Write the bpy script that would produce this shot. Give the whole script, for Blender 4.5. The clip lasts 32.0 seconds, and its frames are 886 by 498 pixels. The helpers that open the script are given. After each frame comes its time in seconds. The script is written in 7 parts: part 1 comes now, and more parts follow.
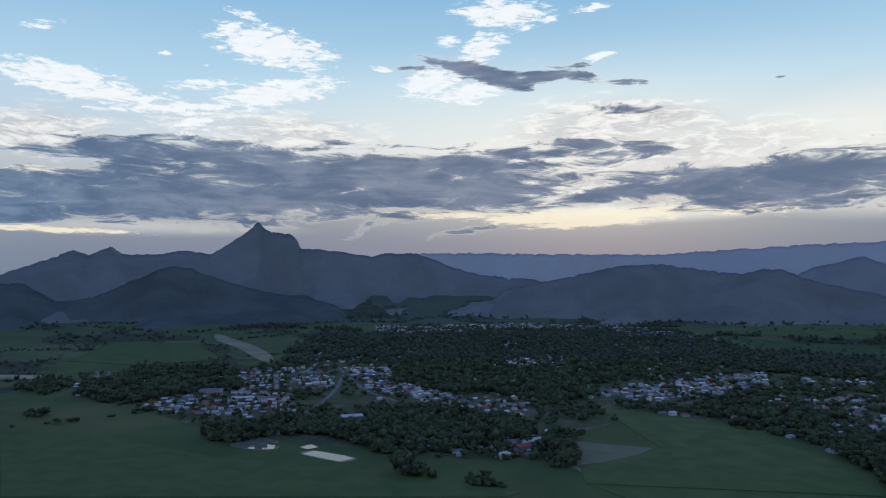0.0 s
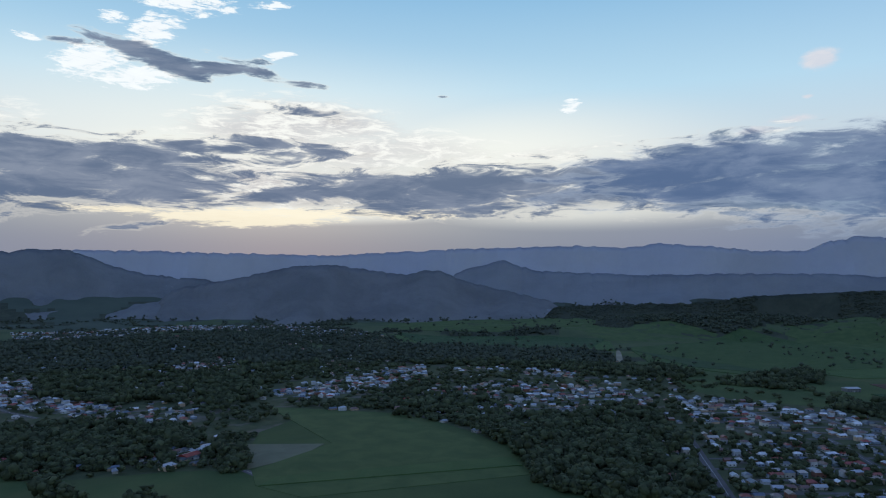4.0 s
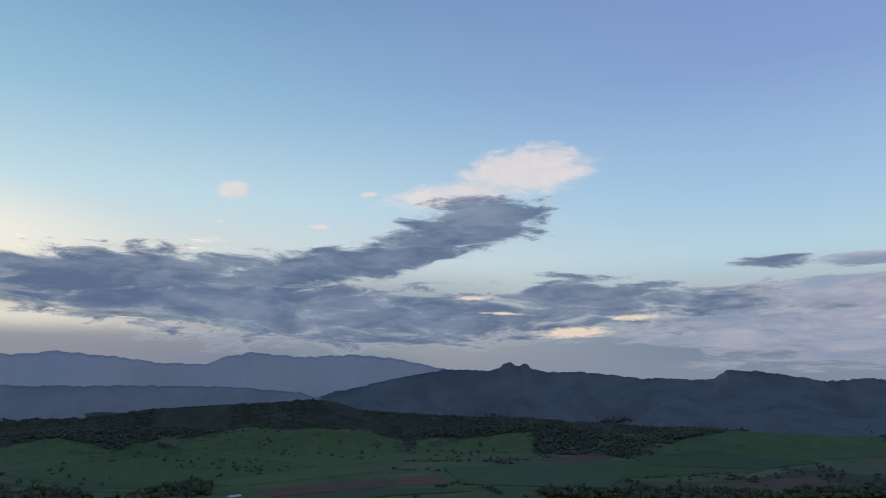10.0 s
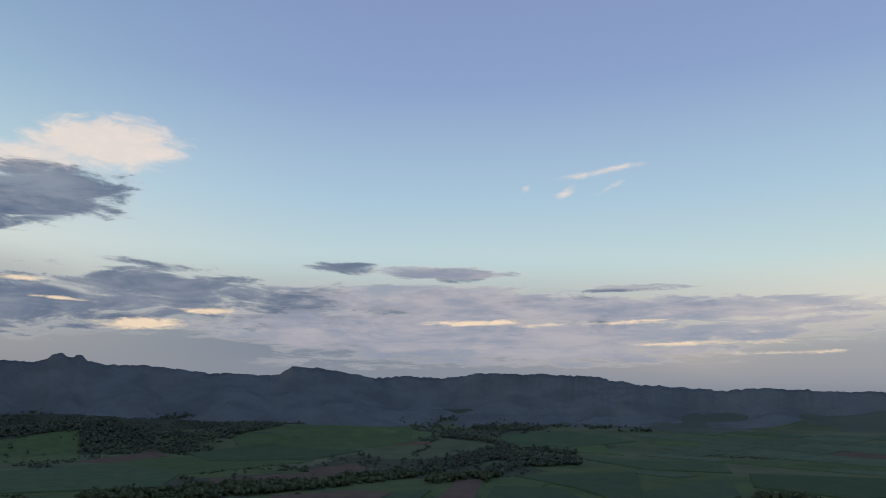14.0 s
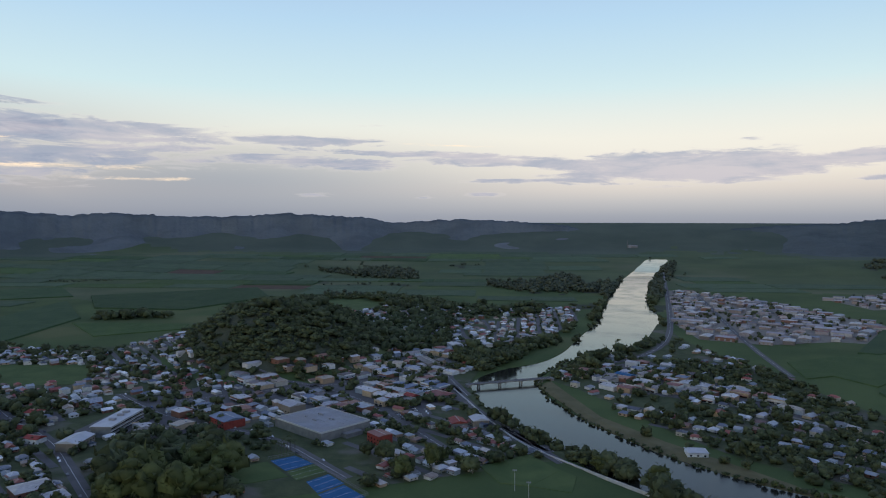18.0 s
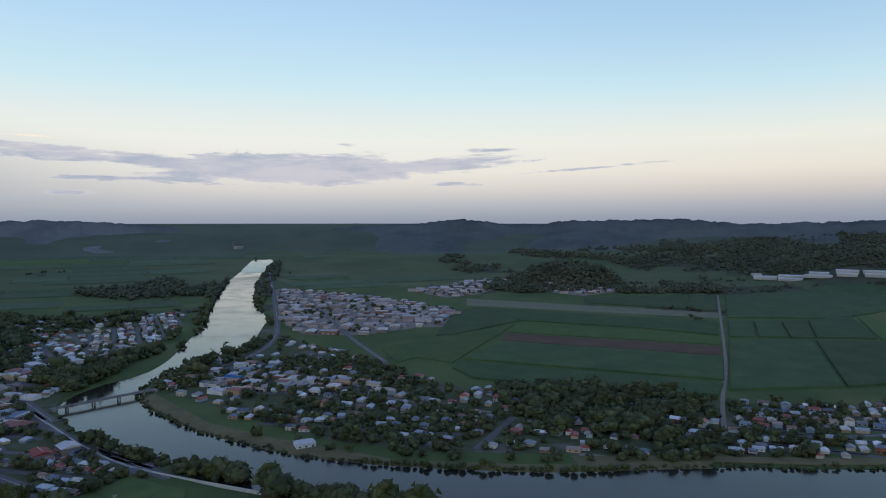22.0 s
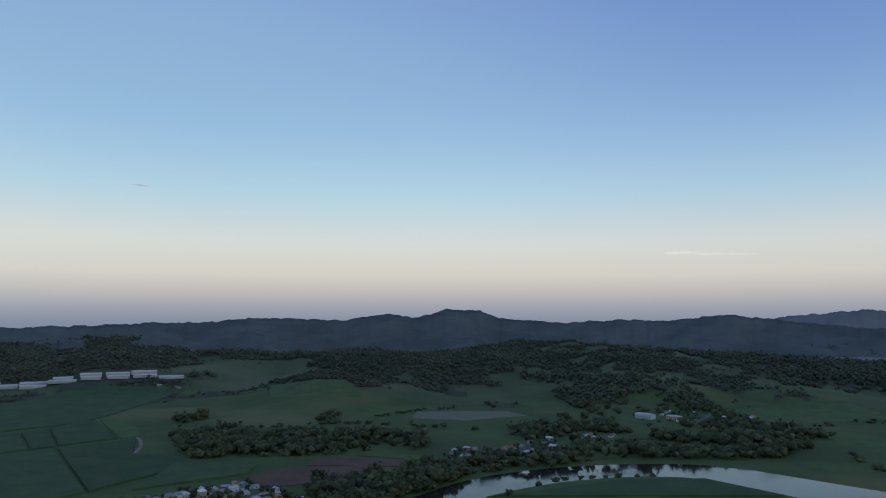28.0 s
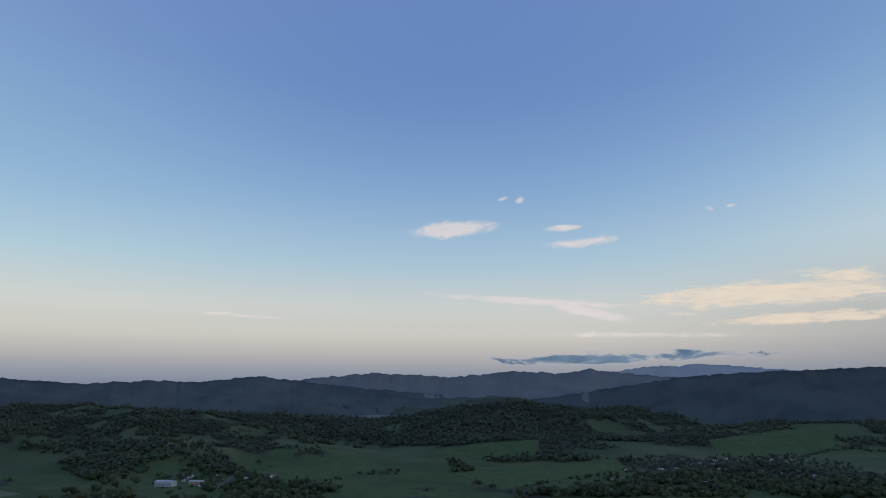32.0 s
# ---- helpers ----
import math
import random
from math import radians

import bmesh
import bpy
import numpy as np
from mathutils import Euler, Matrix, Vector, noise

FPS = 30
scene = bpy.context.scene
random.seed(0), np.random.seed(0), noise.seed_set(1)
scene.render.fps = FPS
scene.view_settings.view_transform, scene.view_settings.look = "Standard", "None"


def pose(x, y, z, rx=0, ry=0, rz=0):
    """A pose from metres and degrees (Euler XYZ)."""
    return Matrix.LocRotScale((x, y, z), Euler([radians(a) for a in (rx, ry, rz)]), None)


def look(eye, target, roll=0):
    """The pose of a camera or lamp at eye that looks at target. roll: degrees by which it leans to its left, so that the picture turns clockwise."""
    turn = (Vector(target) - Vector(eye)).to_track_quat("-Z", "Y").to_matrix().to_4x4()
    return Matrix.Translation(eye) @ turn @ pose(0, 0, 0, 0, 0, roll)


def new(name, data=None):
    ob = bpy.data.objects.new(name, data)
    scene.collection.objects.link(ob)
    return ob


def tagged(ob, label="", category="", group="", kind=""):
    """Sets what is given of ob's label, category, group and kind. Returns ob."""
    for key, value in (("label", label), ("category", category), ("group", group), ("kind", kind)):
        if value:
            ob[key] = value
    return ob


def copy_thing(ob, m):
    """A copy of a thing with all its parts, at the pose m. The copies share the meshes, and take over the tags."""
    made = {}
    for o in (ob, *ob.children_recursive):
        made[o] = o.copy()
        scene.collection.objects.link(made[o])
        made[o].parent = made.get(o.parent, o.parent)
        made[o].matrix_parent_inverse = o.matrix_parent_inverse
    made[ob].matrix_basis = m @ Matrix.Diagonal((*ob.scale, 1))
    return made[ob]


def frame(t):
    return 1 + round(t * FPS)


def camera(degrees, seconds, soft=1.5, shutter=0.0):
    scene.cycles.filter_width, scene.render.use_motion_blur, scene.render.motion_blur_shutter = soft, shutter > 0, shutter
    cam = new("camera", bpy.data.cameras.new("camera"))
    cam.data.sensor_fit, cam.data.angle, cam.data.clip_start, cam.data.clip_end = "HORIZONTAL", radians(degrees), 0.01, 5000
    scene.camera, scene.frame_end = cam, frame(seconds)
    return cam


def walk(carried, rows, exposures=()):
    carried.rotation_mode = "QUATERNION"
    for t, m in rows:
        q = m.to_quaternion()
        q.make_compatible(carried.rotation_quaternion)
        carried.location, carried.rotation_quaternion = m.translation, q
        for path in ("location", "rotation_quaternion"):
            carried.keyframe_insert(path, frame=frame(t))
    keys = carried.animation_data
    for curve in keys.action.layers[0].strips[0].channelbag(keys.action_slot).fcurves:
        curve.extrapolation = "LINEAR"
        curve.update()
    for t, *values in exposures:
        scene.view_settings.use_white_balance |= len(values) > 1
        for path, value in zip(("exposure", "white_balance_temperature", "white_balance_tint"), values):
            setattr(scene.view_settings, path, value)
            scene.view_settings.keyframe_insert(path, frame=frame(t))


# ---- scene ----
cam = camera(64.01, 32.0, soft=1.1)
EYE = (0.0, 0.0, 210.0)
# seconds, yaw, pitch, roll
WALK = (
    (0.0, 0.00, 2.80, -0.09), (0.5, -2.81, 2.81, -0.07), (1.0, -5.71, 2.84, -0.12), (1.5, -8.84, 2.85, -0.09),
    (2.0, -12.22, 2.85, -0.08), (2.5, -15.50, 2.86, -0.08), (3.0, -18.91, 2.86, -0.06), (3.5, -22.38, 2.85, -0.06),
    (5.5, -37.06, 2.79, -0.01), (6.0, -41.71, 2.80, 0.00), (6.5, -46.40, 2.80, 0.04), (7.0, -50.38, 2.79, -0.01),
    (7.5, -54.07, 3.68, 0.03), (8.0, -57.55, 6.07, 0.04), (8.5, -60.69, 8.85, 0.01), (9.0, -63.93, 11.61, -0.05),
    (9.5, -67.57, 11.86, -0.08), (10.0, -71.18, 11.80, -0.06), (10.5, -74.97, 11.75, -0.05), (11.0, -78.77, 11.70, -0.03),
    (11.5, -82.68, 11.66, -0.11), (12.0, -86.35, 11.62, -0.07), (12.5, -90.38, 11.57, -0.05), (13.0, -95.05, 11.54, -0.08),
    (13.5, -99.39, 11.51, -0.09), (14.5, -110.50, 11.42, -0.12), (15.0, -116.50, 11.00, -0.16), (15.5, -122.69, 8.25, -0.20),
    (16.0, -129.19, 2.59, -0.13), (16.5, -135.47, -2.13, -0.09), (17.0, -141.73, -2.61, -0.11), (17.5, -147.91, -2.55, -0.07),
    (18.0, -153.63, -2.51, -0.04), (18.5, -158.51, -2.48, -0.06), (19.0, -162.83, -2.47, -0.05), (19.5, -166.39, -2.44, -0.01),
    (20.0, -169.49, -2.45, -0.02), (20.5, -173.46, -2.45, -0.02), (21.0, -177.49, -2.45, 0.03), (21.5, -181.00, -2.45, 0.00),
    (22.0, -184.73, -2.43, -0.03), (22.5, -189.30, -2.44, -0.00), (23.0, -193.85, -2.44, 0.03), (23.5, -198.28, -2.46, 0.02),
    (24.0, -202.49, -2.47, -0.00), (24.5, -206.76, -2.45, 0.04), (26.5, -224.77, -2.40, -0.06), (27.0, -230.30, -0.65, 0.15),
    (27.5, -235.63, 2.68, 0.05), (28.0, -240.60, 5.98, -0.03), (28.5, -244.90, 9.30, -0.11), (29.0, -248.30, 11.03, -0.18),
    (29.5, -251.42, 11.00, -0.16), (30.0, -254.57, 10.99, -0.20), (30.5, -258.85, 10.98, -0.14), (31.0, -264.25, 10.94, -0.16),
    (31.5, -270.51, 10.93, -0.22), (32.0, -276.76, 10.89, -0.17),
)
walk(cam, [(t, pose(*EYE, 90 + pitch, roll, yaw)) for t, yaw, pitch, roll in WALK],
     exposures=((0, 0.0, 6000, 10), (3.0, 0.02, 6000, 9), (6.5, 0.15, 6000, 9), (8.0, 0.15, 6150, 9), (9.5, 0.05, 6500, 10), (13.5, 0.1, 7400, 12), (15.5, 0.1, 7500, 12), (16.2, 0.16, 7500, 12), (17.0, 0.40, 7400, 12),
                (21.0, 0.37, 6950, 11), (26.5, 0.34, 6500, 10), (28.7, 0.0, 6500, 10), (32.0, -0.03, 6500, 10)))

# ---- dusk sky with the clouds that stand in it, and a faint low sun behind them ----
world = bpy.data.worlds.new("dusk_sky")
scene.world = world
world.use_nodes = True
WT = world.node_tree
for n_old in list(WT.nodes):
    WT.nodes.remove(n_old)


class Net:
    """Small helper that adds and links shader nodes."""

    def __init__(self, tree):
        self.tree = tree

    def put(self, value, socket):
        if isinstance(value, bpy.types.NodeSocket):
            self.tree.links.new(value, socket)
        elif value is not None:
            socket.default_value = value

    def node(self, kind, *values, **settings):
        n = self.tree.nodes.new(kind)
        if "operation" in settings:
            n.operation = settings["operation"]
        if "data_type" in settings:
            n.data_type = settings["data_type"]
        if "blend_type" in settings:
            n.blend_type = settings["blend_type"]
        if "interpolation_type" in settings:
            n.interpolation_type = settings["interpolation_type"]
        if "vector_type" in settings:
            n.vector_type = settings["vector_type"]
        for i, v in enumerate(values):
            self.put(v, n.inputs[i])
        return n

    def math(self, op, a, b=None, c=None):
        return self.node("ShaderNodeMath", a, b, c, operation=op).outputs[0]

    def vec(self, x, y, z=0.0):
        return self.node("ShaderNodeCombineXYZ", x, y, z).outputs[0]

    def noise(self, vector, scale, detail=4.0, rough=0.55, warp=0.0):
        n = self.node("ShaderNodeTexNoise")
        self.put(vector, n.inputs["Vector"])
        n.inputs["Scale"].default_value, n.inputs["Detail"].default_value = scale, detail
        n.inputs["Roughness"].default_value, n.inputs["Distortion"].default_value = rough, warp
        return n.outputs["Fac"]

    def steps(self, value, lo, hi, a=0.0, b=1.0, smooth=True):
        n = self.node("ShaderNodeMapRange", interpolation_type="SMOOTHSTEP" if smooth else "LINEAR")
        self.put(value, n.inputs[0])
        for i, v in enumerate((lo, hi, a, b)):
            n.inputs[i + 1].default_value = v
        return n.outputs[0]

    def ramp(self, value, stops):
        n = self.node("ShaderNodeValToRGB")
        self.put(value, n.inputs[0])
        e = n.color_ramp.elements
        while len(e) < len(stops):
            e.new(1.0)
        for el, (p, col) in zip(e, stops):
            el.position, el.color = p, (*col, 1.0)
        return n.outputs[0]

    def mix(self, fac, a, b, blend="MIX"):
        n = self.node("ShaderNodeMix", data_type="RGBA", blend_type=blend)
        self.put(fac, n.inputs[0])
        for value, socket in ((a, n.inputs[6]), (b, n.inputs[7])):
            self.put((*value, 1.0) if isinstance(value, tuple) else value, socket)
        return n.outputs[2]


def srgb(r, g, b):
    """Linear colour from 0..255 values."""
    return tuple(((v / 255 + 0.055) / 1.055) ** 2.4 if v > 10 else v / 3294 for v in (r, g, b))


W = Net(WT)
way = W.node("ShaderNodeTexCoord").outputs["Generated"]
parts = W.node("ShaderNodeSeparateXYZ", way).outputs
elev = W.math("MULTIPLY", W.math("ARCSINE", parts[2]), 180 / math.pi)
turn0 = W.math("MULTIPLY", W.math("ARCTAN2", parts[1], parts[0]), 180 / math.pi)
turn = W.math("SUBTRACT", turn0, W.math("MULTIPLY", W.math("GREATER_THAN", turn0, 130.0), 360.0))
plane = W.vec(turn, elev)

# clear sky: one run of colours for the sunset side, one for the far side
up = W.steps(elev, -2.0, 46.0, smooth=False)
WEST = ((0.0, srgb(112, 122, 136)), (0.09, srgb(126, 136, 149)), (0.15, srgb(147, 151, 157)), (0.20, srgb(182, 182, 180)), (0.27, srgb(206, 213, 214)),
        (0.36, srgb(186, 214, 226)), (0.50, srgb(146, 187, 214)), (0.70, srgb(108, 150, 190)), (1.0, srgb(80, 112, 158)))
EAST = ((0.0, srgb(108, 116, 140)), (0.045, srgb(128, 138, 156)), (0.068, srgb(152, 157, 168)), (0.09, srgb(180, 177, 178)), (0.12, srgb(203, 200, 193)),
        (0.17, srgb(206, 210, 206)), (0.25, srgb(178, 207, 220)), (0.36, srgb(156, 192, 222)), (0.55, srgb(128, 157, 206)), (1.0, srgb(102, 120, 176)))
west = W.ramp(up, WEST)
east = W.ramp(up, EAST)
SUN_AZ, SUN_EL = 78.0, 3.0
sun_way = Vector((math.cos(radians(SUN_AZ)) * math.cos(radians(SUN_EL)), math.sin(radians(SUN_AZ)) * math.cos(radians(SUN_EL)), math.sin(radians(SUN_EL))))
towards = W.node("ShaderNodeVectorMath", way, tuple(sun_way), operation="DOT_PRODUCT").outputs["Value"]
side = W.steps(towards, 0.05, 0.92)
clear = W.mix(side, east, west)
sky_tex = W.node("ShaderNodeTexSky")
sky_tex.sky_type, sky_tex.sun_disc = "NISHITA", False
sky_tex.sun_elevation, sky_tex.sun_rotation = radians(SUN_EL), radians(90 - SUN_AZ)
clear = W.mix(1.0, clear, W.mix(1.0, sky_tex.outputs[0], (0.004, 0.004, 0.004), "MULTIPLY"), "ADD")


LAST = [None]


def blobs(rows):
    """Soft ellipses of cloud: azimuth, elevation, half width, half height, tilt, weight. Each waits for the one before, which keeps the shader small."""
    total = None
    for az, el, wide, tall, tilt, weight in rows:
        place = plane
        if LAST[0] is not None:
            place = W.node("ShaderNodeVectorMath", LAST[0], (1e-7, 1e-7, 0), plane, operation="MULTIPLY_ADD").outputs[0]
        m = W.node("ShaderNodeMapping", place, (az, el, 0), (0, 0, radians(tilt)), (wide, tall, 1), vector_type="TEXTURE").outputs[0]
        length = W.node("ShaderNodeVectorMath", m, operation="LENGTH").outputs["Value"]
        one = W.steps(length, 0.0, 1.0, weight, 0.0)
        total = one if total is None else W.math("MAXIMUM", total, one)
        LAST[0] = total
    return total


def layer(rows, scale, lo, hi, seed, stretch=3.2, warp=0.5, rough=0.62, ragged=2.0):
    """Cloud cover from ellipses broken up by stretched noise."""
    lane = W.vec(turn, W.math("MULTIPLY", elev, stretch), seed)
    n = W.noise(lane, scale, 7.0, rough, warp)
    broken = W.math("MULTIPLY", W.math("SUBTRACT", n, 0.5), ragged)
    body = blobs(rows)
    return W.steps(W.math("ADD", body, W.math("MULTIPLY", broken, W.steps(body, 0.0, 0.25))), lo, hi), n


# clouds as soft ellipses: azimuth, elevation, half width, half height, tilt, weight
STREAKS = (
    (103.8, 18.2, 7.6, 2.38, 7, 1.00), (106.0, 20.4, 2.4, 0.51, 9, 0.75), (120.0, 17.8, 2.6, 0.59, -15, 0.55), (118.9, 14.7, 7.3, 1.47, 1, 0.90),
    (116.0, 13.7, 9.5, 1.14, 2, 0.85), (109.3, 15.0, 5.3, 0.66, -8, 0.70), (103.3, 14.8, 8.1, 1.77, -11, 0.95), (109.7, 12.3, 3.9, 1.87, -4, 0.60),
    (111.3, 13.2, 9.6, 0.79, -5, 0.80), (111.8, 17.0, 1.0, 0.32, -6, 0.65), (95.1, 17.0, 1.8, 0.48, 13, 0.70), (108.7, 16.4, 0.5, 0.33, -5, 0.55))
TUFTS = (
    (85.1, 21.1, 6.3, 1.71, 2, 0.95), (81.4, 20.6, 1.8, 0.72, 3, 0.70), (78.2, 21.2, 2.8, 0.51, -5, 0.70), (86.7, 18.6, 3.6, 1.89, -27, 0.90),
    (89.7, 19.1, 1.9, 0.74, 0, 0.65), (90.9, 15.9, 4.4, 2.08, -10, 0.85), (87.9, 15.2, 5.2, 1.53, -4, 0.85), (77.6, 17.6, 2.9, 0.53, -14, 0.85),
    (83.2, 20.1, 1.8, 0.46, -16, 0.60), (53.9, 14.0, 1.5, 0.85, -7, 0.75))
CREAM = (
    (120.2, 10.6, 10.0, 3.10, -6, 0.90), (102.0, 11.9, 11.9, 2.51, 1, 0.85), (73.6, 12.9, 11.6, 2.72, 7, 0.95), (80.1, 11.9, 9.3, 2.53, 2, 0.85),
    (78.4, 7.9, 13.3, 3.41, 5, 0.95), (66.7, 10.9, 14.3, 2.96, 5, 0.70), (108.0, 12.4, 8.0, 1.69, -4, 0.60), (77.5, 12.2, 12.3, 3.72, 2, 0.90),
    (71.5, 10.5, 13.6, 2.97, -1, 0.80), (54.9, 10.5, 14.4, 1.43, -4, 0.50), (39.3, 11.2, 4.3, 0.57, -3, 0.60), (38.0, 11.8, 2.9, 0.35, 2, 0.60))
GOLD = (
    (80.2, 5.2, 12.0, 1.15, 1, 1.00), (73.7, 5.7, 12.8, 0.63, -1, 0.90), (89.3, 5.5, 12.4, 0.51, 0, 0.80), (101.5, 5.9, 10.5, 0.43, 1, 0.60),
    (118.3, 3.8, 10.8, 0.45, 1, 0.70), (66.4, 5.7, 7.4, 0.47, -2, 0.70), (120.2, 8.0, 6.1, 0.50, -4, 0.50), (77.7, 5.0, 10.6, 0.89, -3, 0.95),
    (67.8, 5.5, 9.7, 0.55, 1, 0.70))
LENS = (
    (87.8, 17.0, 7.0, 1.17, 12, 1.05), (81.7, 16.4, 5.4, 1.16, -7, 1.00), (84.4, 16.0, 4.4, 1.10, 6, 0.95), (92.2, 17.1, 3.0, 0.55, -1, 0.60),
    (75.7, 15.5, 3.5, 0.27, 4, 0.55), (64.3, 15.0, 1.1, 0.25, 7, 0.55))
BARS = (
    (109.2, 9.8, 19.6, 2.21, -1, 1.05), (115.1, 9.9, 9.1, 1.14, -4, 0.90), (98.4, 8.7, 36.6, 3.75, -1, 1.10), (110.0, 6.6, 38.0, 3.59, -1, 1.10),
    (87.0, 10.0, 11.0, 1.98, -4, 0.90), (92.9, 7.4, 23.5, 3.08, -0, 1.05), (120.1, 5.3, 11.0, 2.37, -3, 0.85), (79.3, 10.5, 12.4, 1.23, -1, 0.75),
    (74.0, 10.7, 5.1, 1.03, 11, 0.85), (73.6, 7.2, 18.5, 1.57, -1, 0.90), (61.9, 8.1, 18.5, 2.87, -2, 1.10), (64.5, 6.4, 19.4, 2.13, 1, 0.95),
    (96.3, 4.7, 3.8, 1.09, -35, 0.60), (88.3, 4.2, 5.5, 0.73, -12, 0.60), (74.8, 13.4, 9.5, 0.85, 8, 0.60))
BARS_FAR = (
    (63.3, 8.0, 27.8, 2.27, 0, 1.00), (65.4, 6.9, 20.8, 1.56, 0, 0.90), (52.1, 7.8, 19.9, 3.16, -3, 1.00), (43.0, 8.9, 20.7, 3.78, -3, 1.10),
    (38.5, 7.1, 26.3, 3.58, 1, 1.05), (29.8, 9.8, 15.6, 2.73, -11, 1.05), (22.7, 11.4, 10.4, 2.58, -16, 1.10), (29.4, 7.0, 28.4, 1.89, 2, 0.80),
    (21.3, 7.2, 14.5, 1.13, -2, 0.80), (76.8, 10.8, 10.6, 1.10, 3, 0.75), (73.8, 10.6, 4.5, 0.73, 4, 0.70), (75.7, 13.6, 10.9, 0.78, 2, 0.65),
    (79.7, 16.5, 5.3, 0.96, 15, 0.95), (75.8, 15.7, 3.6, 0.31, 5, 0.65), (28.8, 11.4, 2.8, 0.59, -12, 0.65), (-202.0, 2.2, 22.0, 0.75, -1, 0.85))
PLUME = (
    (16.0, 13.9, 9.6, 3.5, -6, 1.35), (12.2, 14.1, 5.3, 0.80, 8, 0.75), (11.1, 13.1, 4.4, 0.62, 11, 0.65), (23.0, 11.1, 15.7, 2.74, -13, 1.05),
    (22.5, 12.5, 5.6, 1.28, -19, 0.60), (30.0, 9.9, 16.5, 2.37, -8, 1.00), (28.8, 11.5, 3.3, 0.55, -12, 0.75), (43.3, 9.0, 20.1, 3.13, -5, 1.05),
    (5.5, 7.8, 15.3, 2.73, 3, 0.95), (-3.5, 7.1, 11.9, 2.69, 1, 0.90), (-5.7, 9.8, 4.1, 0.93, -3, 0.75), (7.5, 9.0, 9.2, 0.95, -3, 0.75),
    (16.3, 6.8, 41.0, 3.22, 1, 0.85), (34.5, 7.3, 34.9, 2.70, -1, 0.95))
NORTH_BARS = (
    (-14.7, 9.3, 9.1, 0.97, 0, 1.05), (-7.1, 9.8, 5.5, 1.09, 4, 0.85), (7.2, 9.3, 8.2, 0.72, 4, 0.75), (1.6, 7.6, 20.9, 2.18, 2, 0.90),
    (-14.6, 6.9, 21.4, 1.94, -0, 0.90), (-28.4, 6.2, 14.3, 1.60, -0, 0.90), (-29.7, 7.9, 9.2, 0.40, 1, 0.85), (20.7, 5.8, 32.9, 3.37, -2, 0.90),
    (-5.7, 5.6, 35.1, 2.34, 1, 0.70), (-24.6, 4.8, 22.6, 1.31, 2, 0.75))
PLAIN_BARS = (
    (-14.5, 9.5, 10.1, 0.95, 1, 1.00), (-13.8, 7.6, 17.0, 1.90, 2, 1.10), (-28.1, 6.4, 36.0, 1.70, 1, 1.20), (-16.7, 4.4, 33.0, 3.30, 2, 1.20),
    (-31.6, 4.7, 27.8, 1.34, 2, 0.85), (-29.8, 8.1, 9.6, 0.44, 1, 0.85), (-40.2, 5.2, 14.5, 0.64, -0, 0.75), (-14.9, 2.8, 23.2, 1.63, -1, 0.60),
    (-51.9, 6.0, 11.5, 0.80, 1, 1.05), (-53.7, 4.4, 17.4, 1.07, 1, 0.75))
COAST_BARS = (
    (-63.4, 5.0, 29.4, 0.62, 2, 0.75), (-71.2, 4.4, 26.4, 0.78, 1, 0.80), (-82.5, 3.9, 21.0, 2.20, 0, 1.10), (-94.4, 4.3, 12.6, 1.05, -5, 1.00),
    (-73.0, 3.0, 15.7, 0.50, -0, 0.65), (-95.7, 2.8, 4.7, 0.35, 1, 0.65), (-87.0, 5.9, 2.1, 0.28, 1, 0.65), (-97.8, 5.5, 4.9, 0.34, -1, 0.70),
    (-106.3, 4.0, 11.0, 0.26, -4, 0.75), (-53.5, 1.8, 2.9, 0.39, -1, 0.65), (-66.8, 1.9, 2.8, 0.43, -0, 0.70), (-62.1, 1.7, 1.7, 0.35, -1, 0.60),
    (-57.7, 7.3, 2.5, 0.20, 0, 0.60), (-127.2, 10.2, 1.8, 0.19, 4, 0.75))
PINK = (
    (12.0, 17.9, 8.8, 3.1, -5, 1.20), (16.9, 16.3, 11.0, 2.0, -9, 0.95), (35.8, 15.8, 2.1, 1.22, -3, 1.05), (25.1, 16.1, 1.4, 0.44, -9, 0.85),
    (28.8, 13.4, 1.6, 0.36, -1, 0.80), (37.8, 11.9, 2.9, 0.50, -2, 0.70), (40.6, 11.3, 2.8, 0.50, -3, 0.65), (36.7, 13.4, 0.7, 0.29, -2, 0.70),
    (-24.6, 15.7, 1.8, 0.73, -30, 0.70), (-27.1, 17.2, 6.7, 0.58, -7, 0.60), (-21.5, 16.2, 0.9, 0.68, -35, 0.60), (-28.3, 16.0, 2.4, 0.51, -24, 0.55),
    (-10.2, 7.6, 9.3, 0.72, -7, 0.65))
LOW_LIT = (
    (8.8, 5.0, 6.4, 0.78, -1, 0.75), (3.0, 6.1, 4.4, 0.43, -0, 0.75), (14.2, 6.6, 4.1, 0.28, 3, 0.75), (16.8, 7.8, 4.0, 0.35, -2, 0.65),
    (-17.5, 5.5, 7.3, 0.41, -1, 0.75), (-29.4, 5.4, 6.2, 0.32, -2, 0.70), (-40.6, 2.9, 8.7, 0.29, 0, 0.60), (-22.6, 5.3, 3.9, 0.34, -2, 0.60),
    (-35.2, 3.7, 11.5, 0.36, -0, 0.55), (-64.1, 5.8, 10.0, 0.20, 2, 0.50))
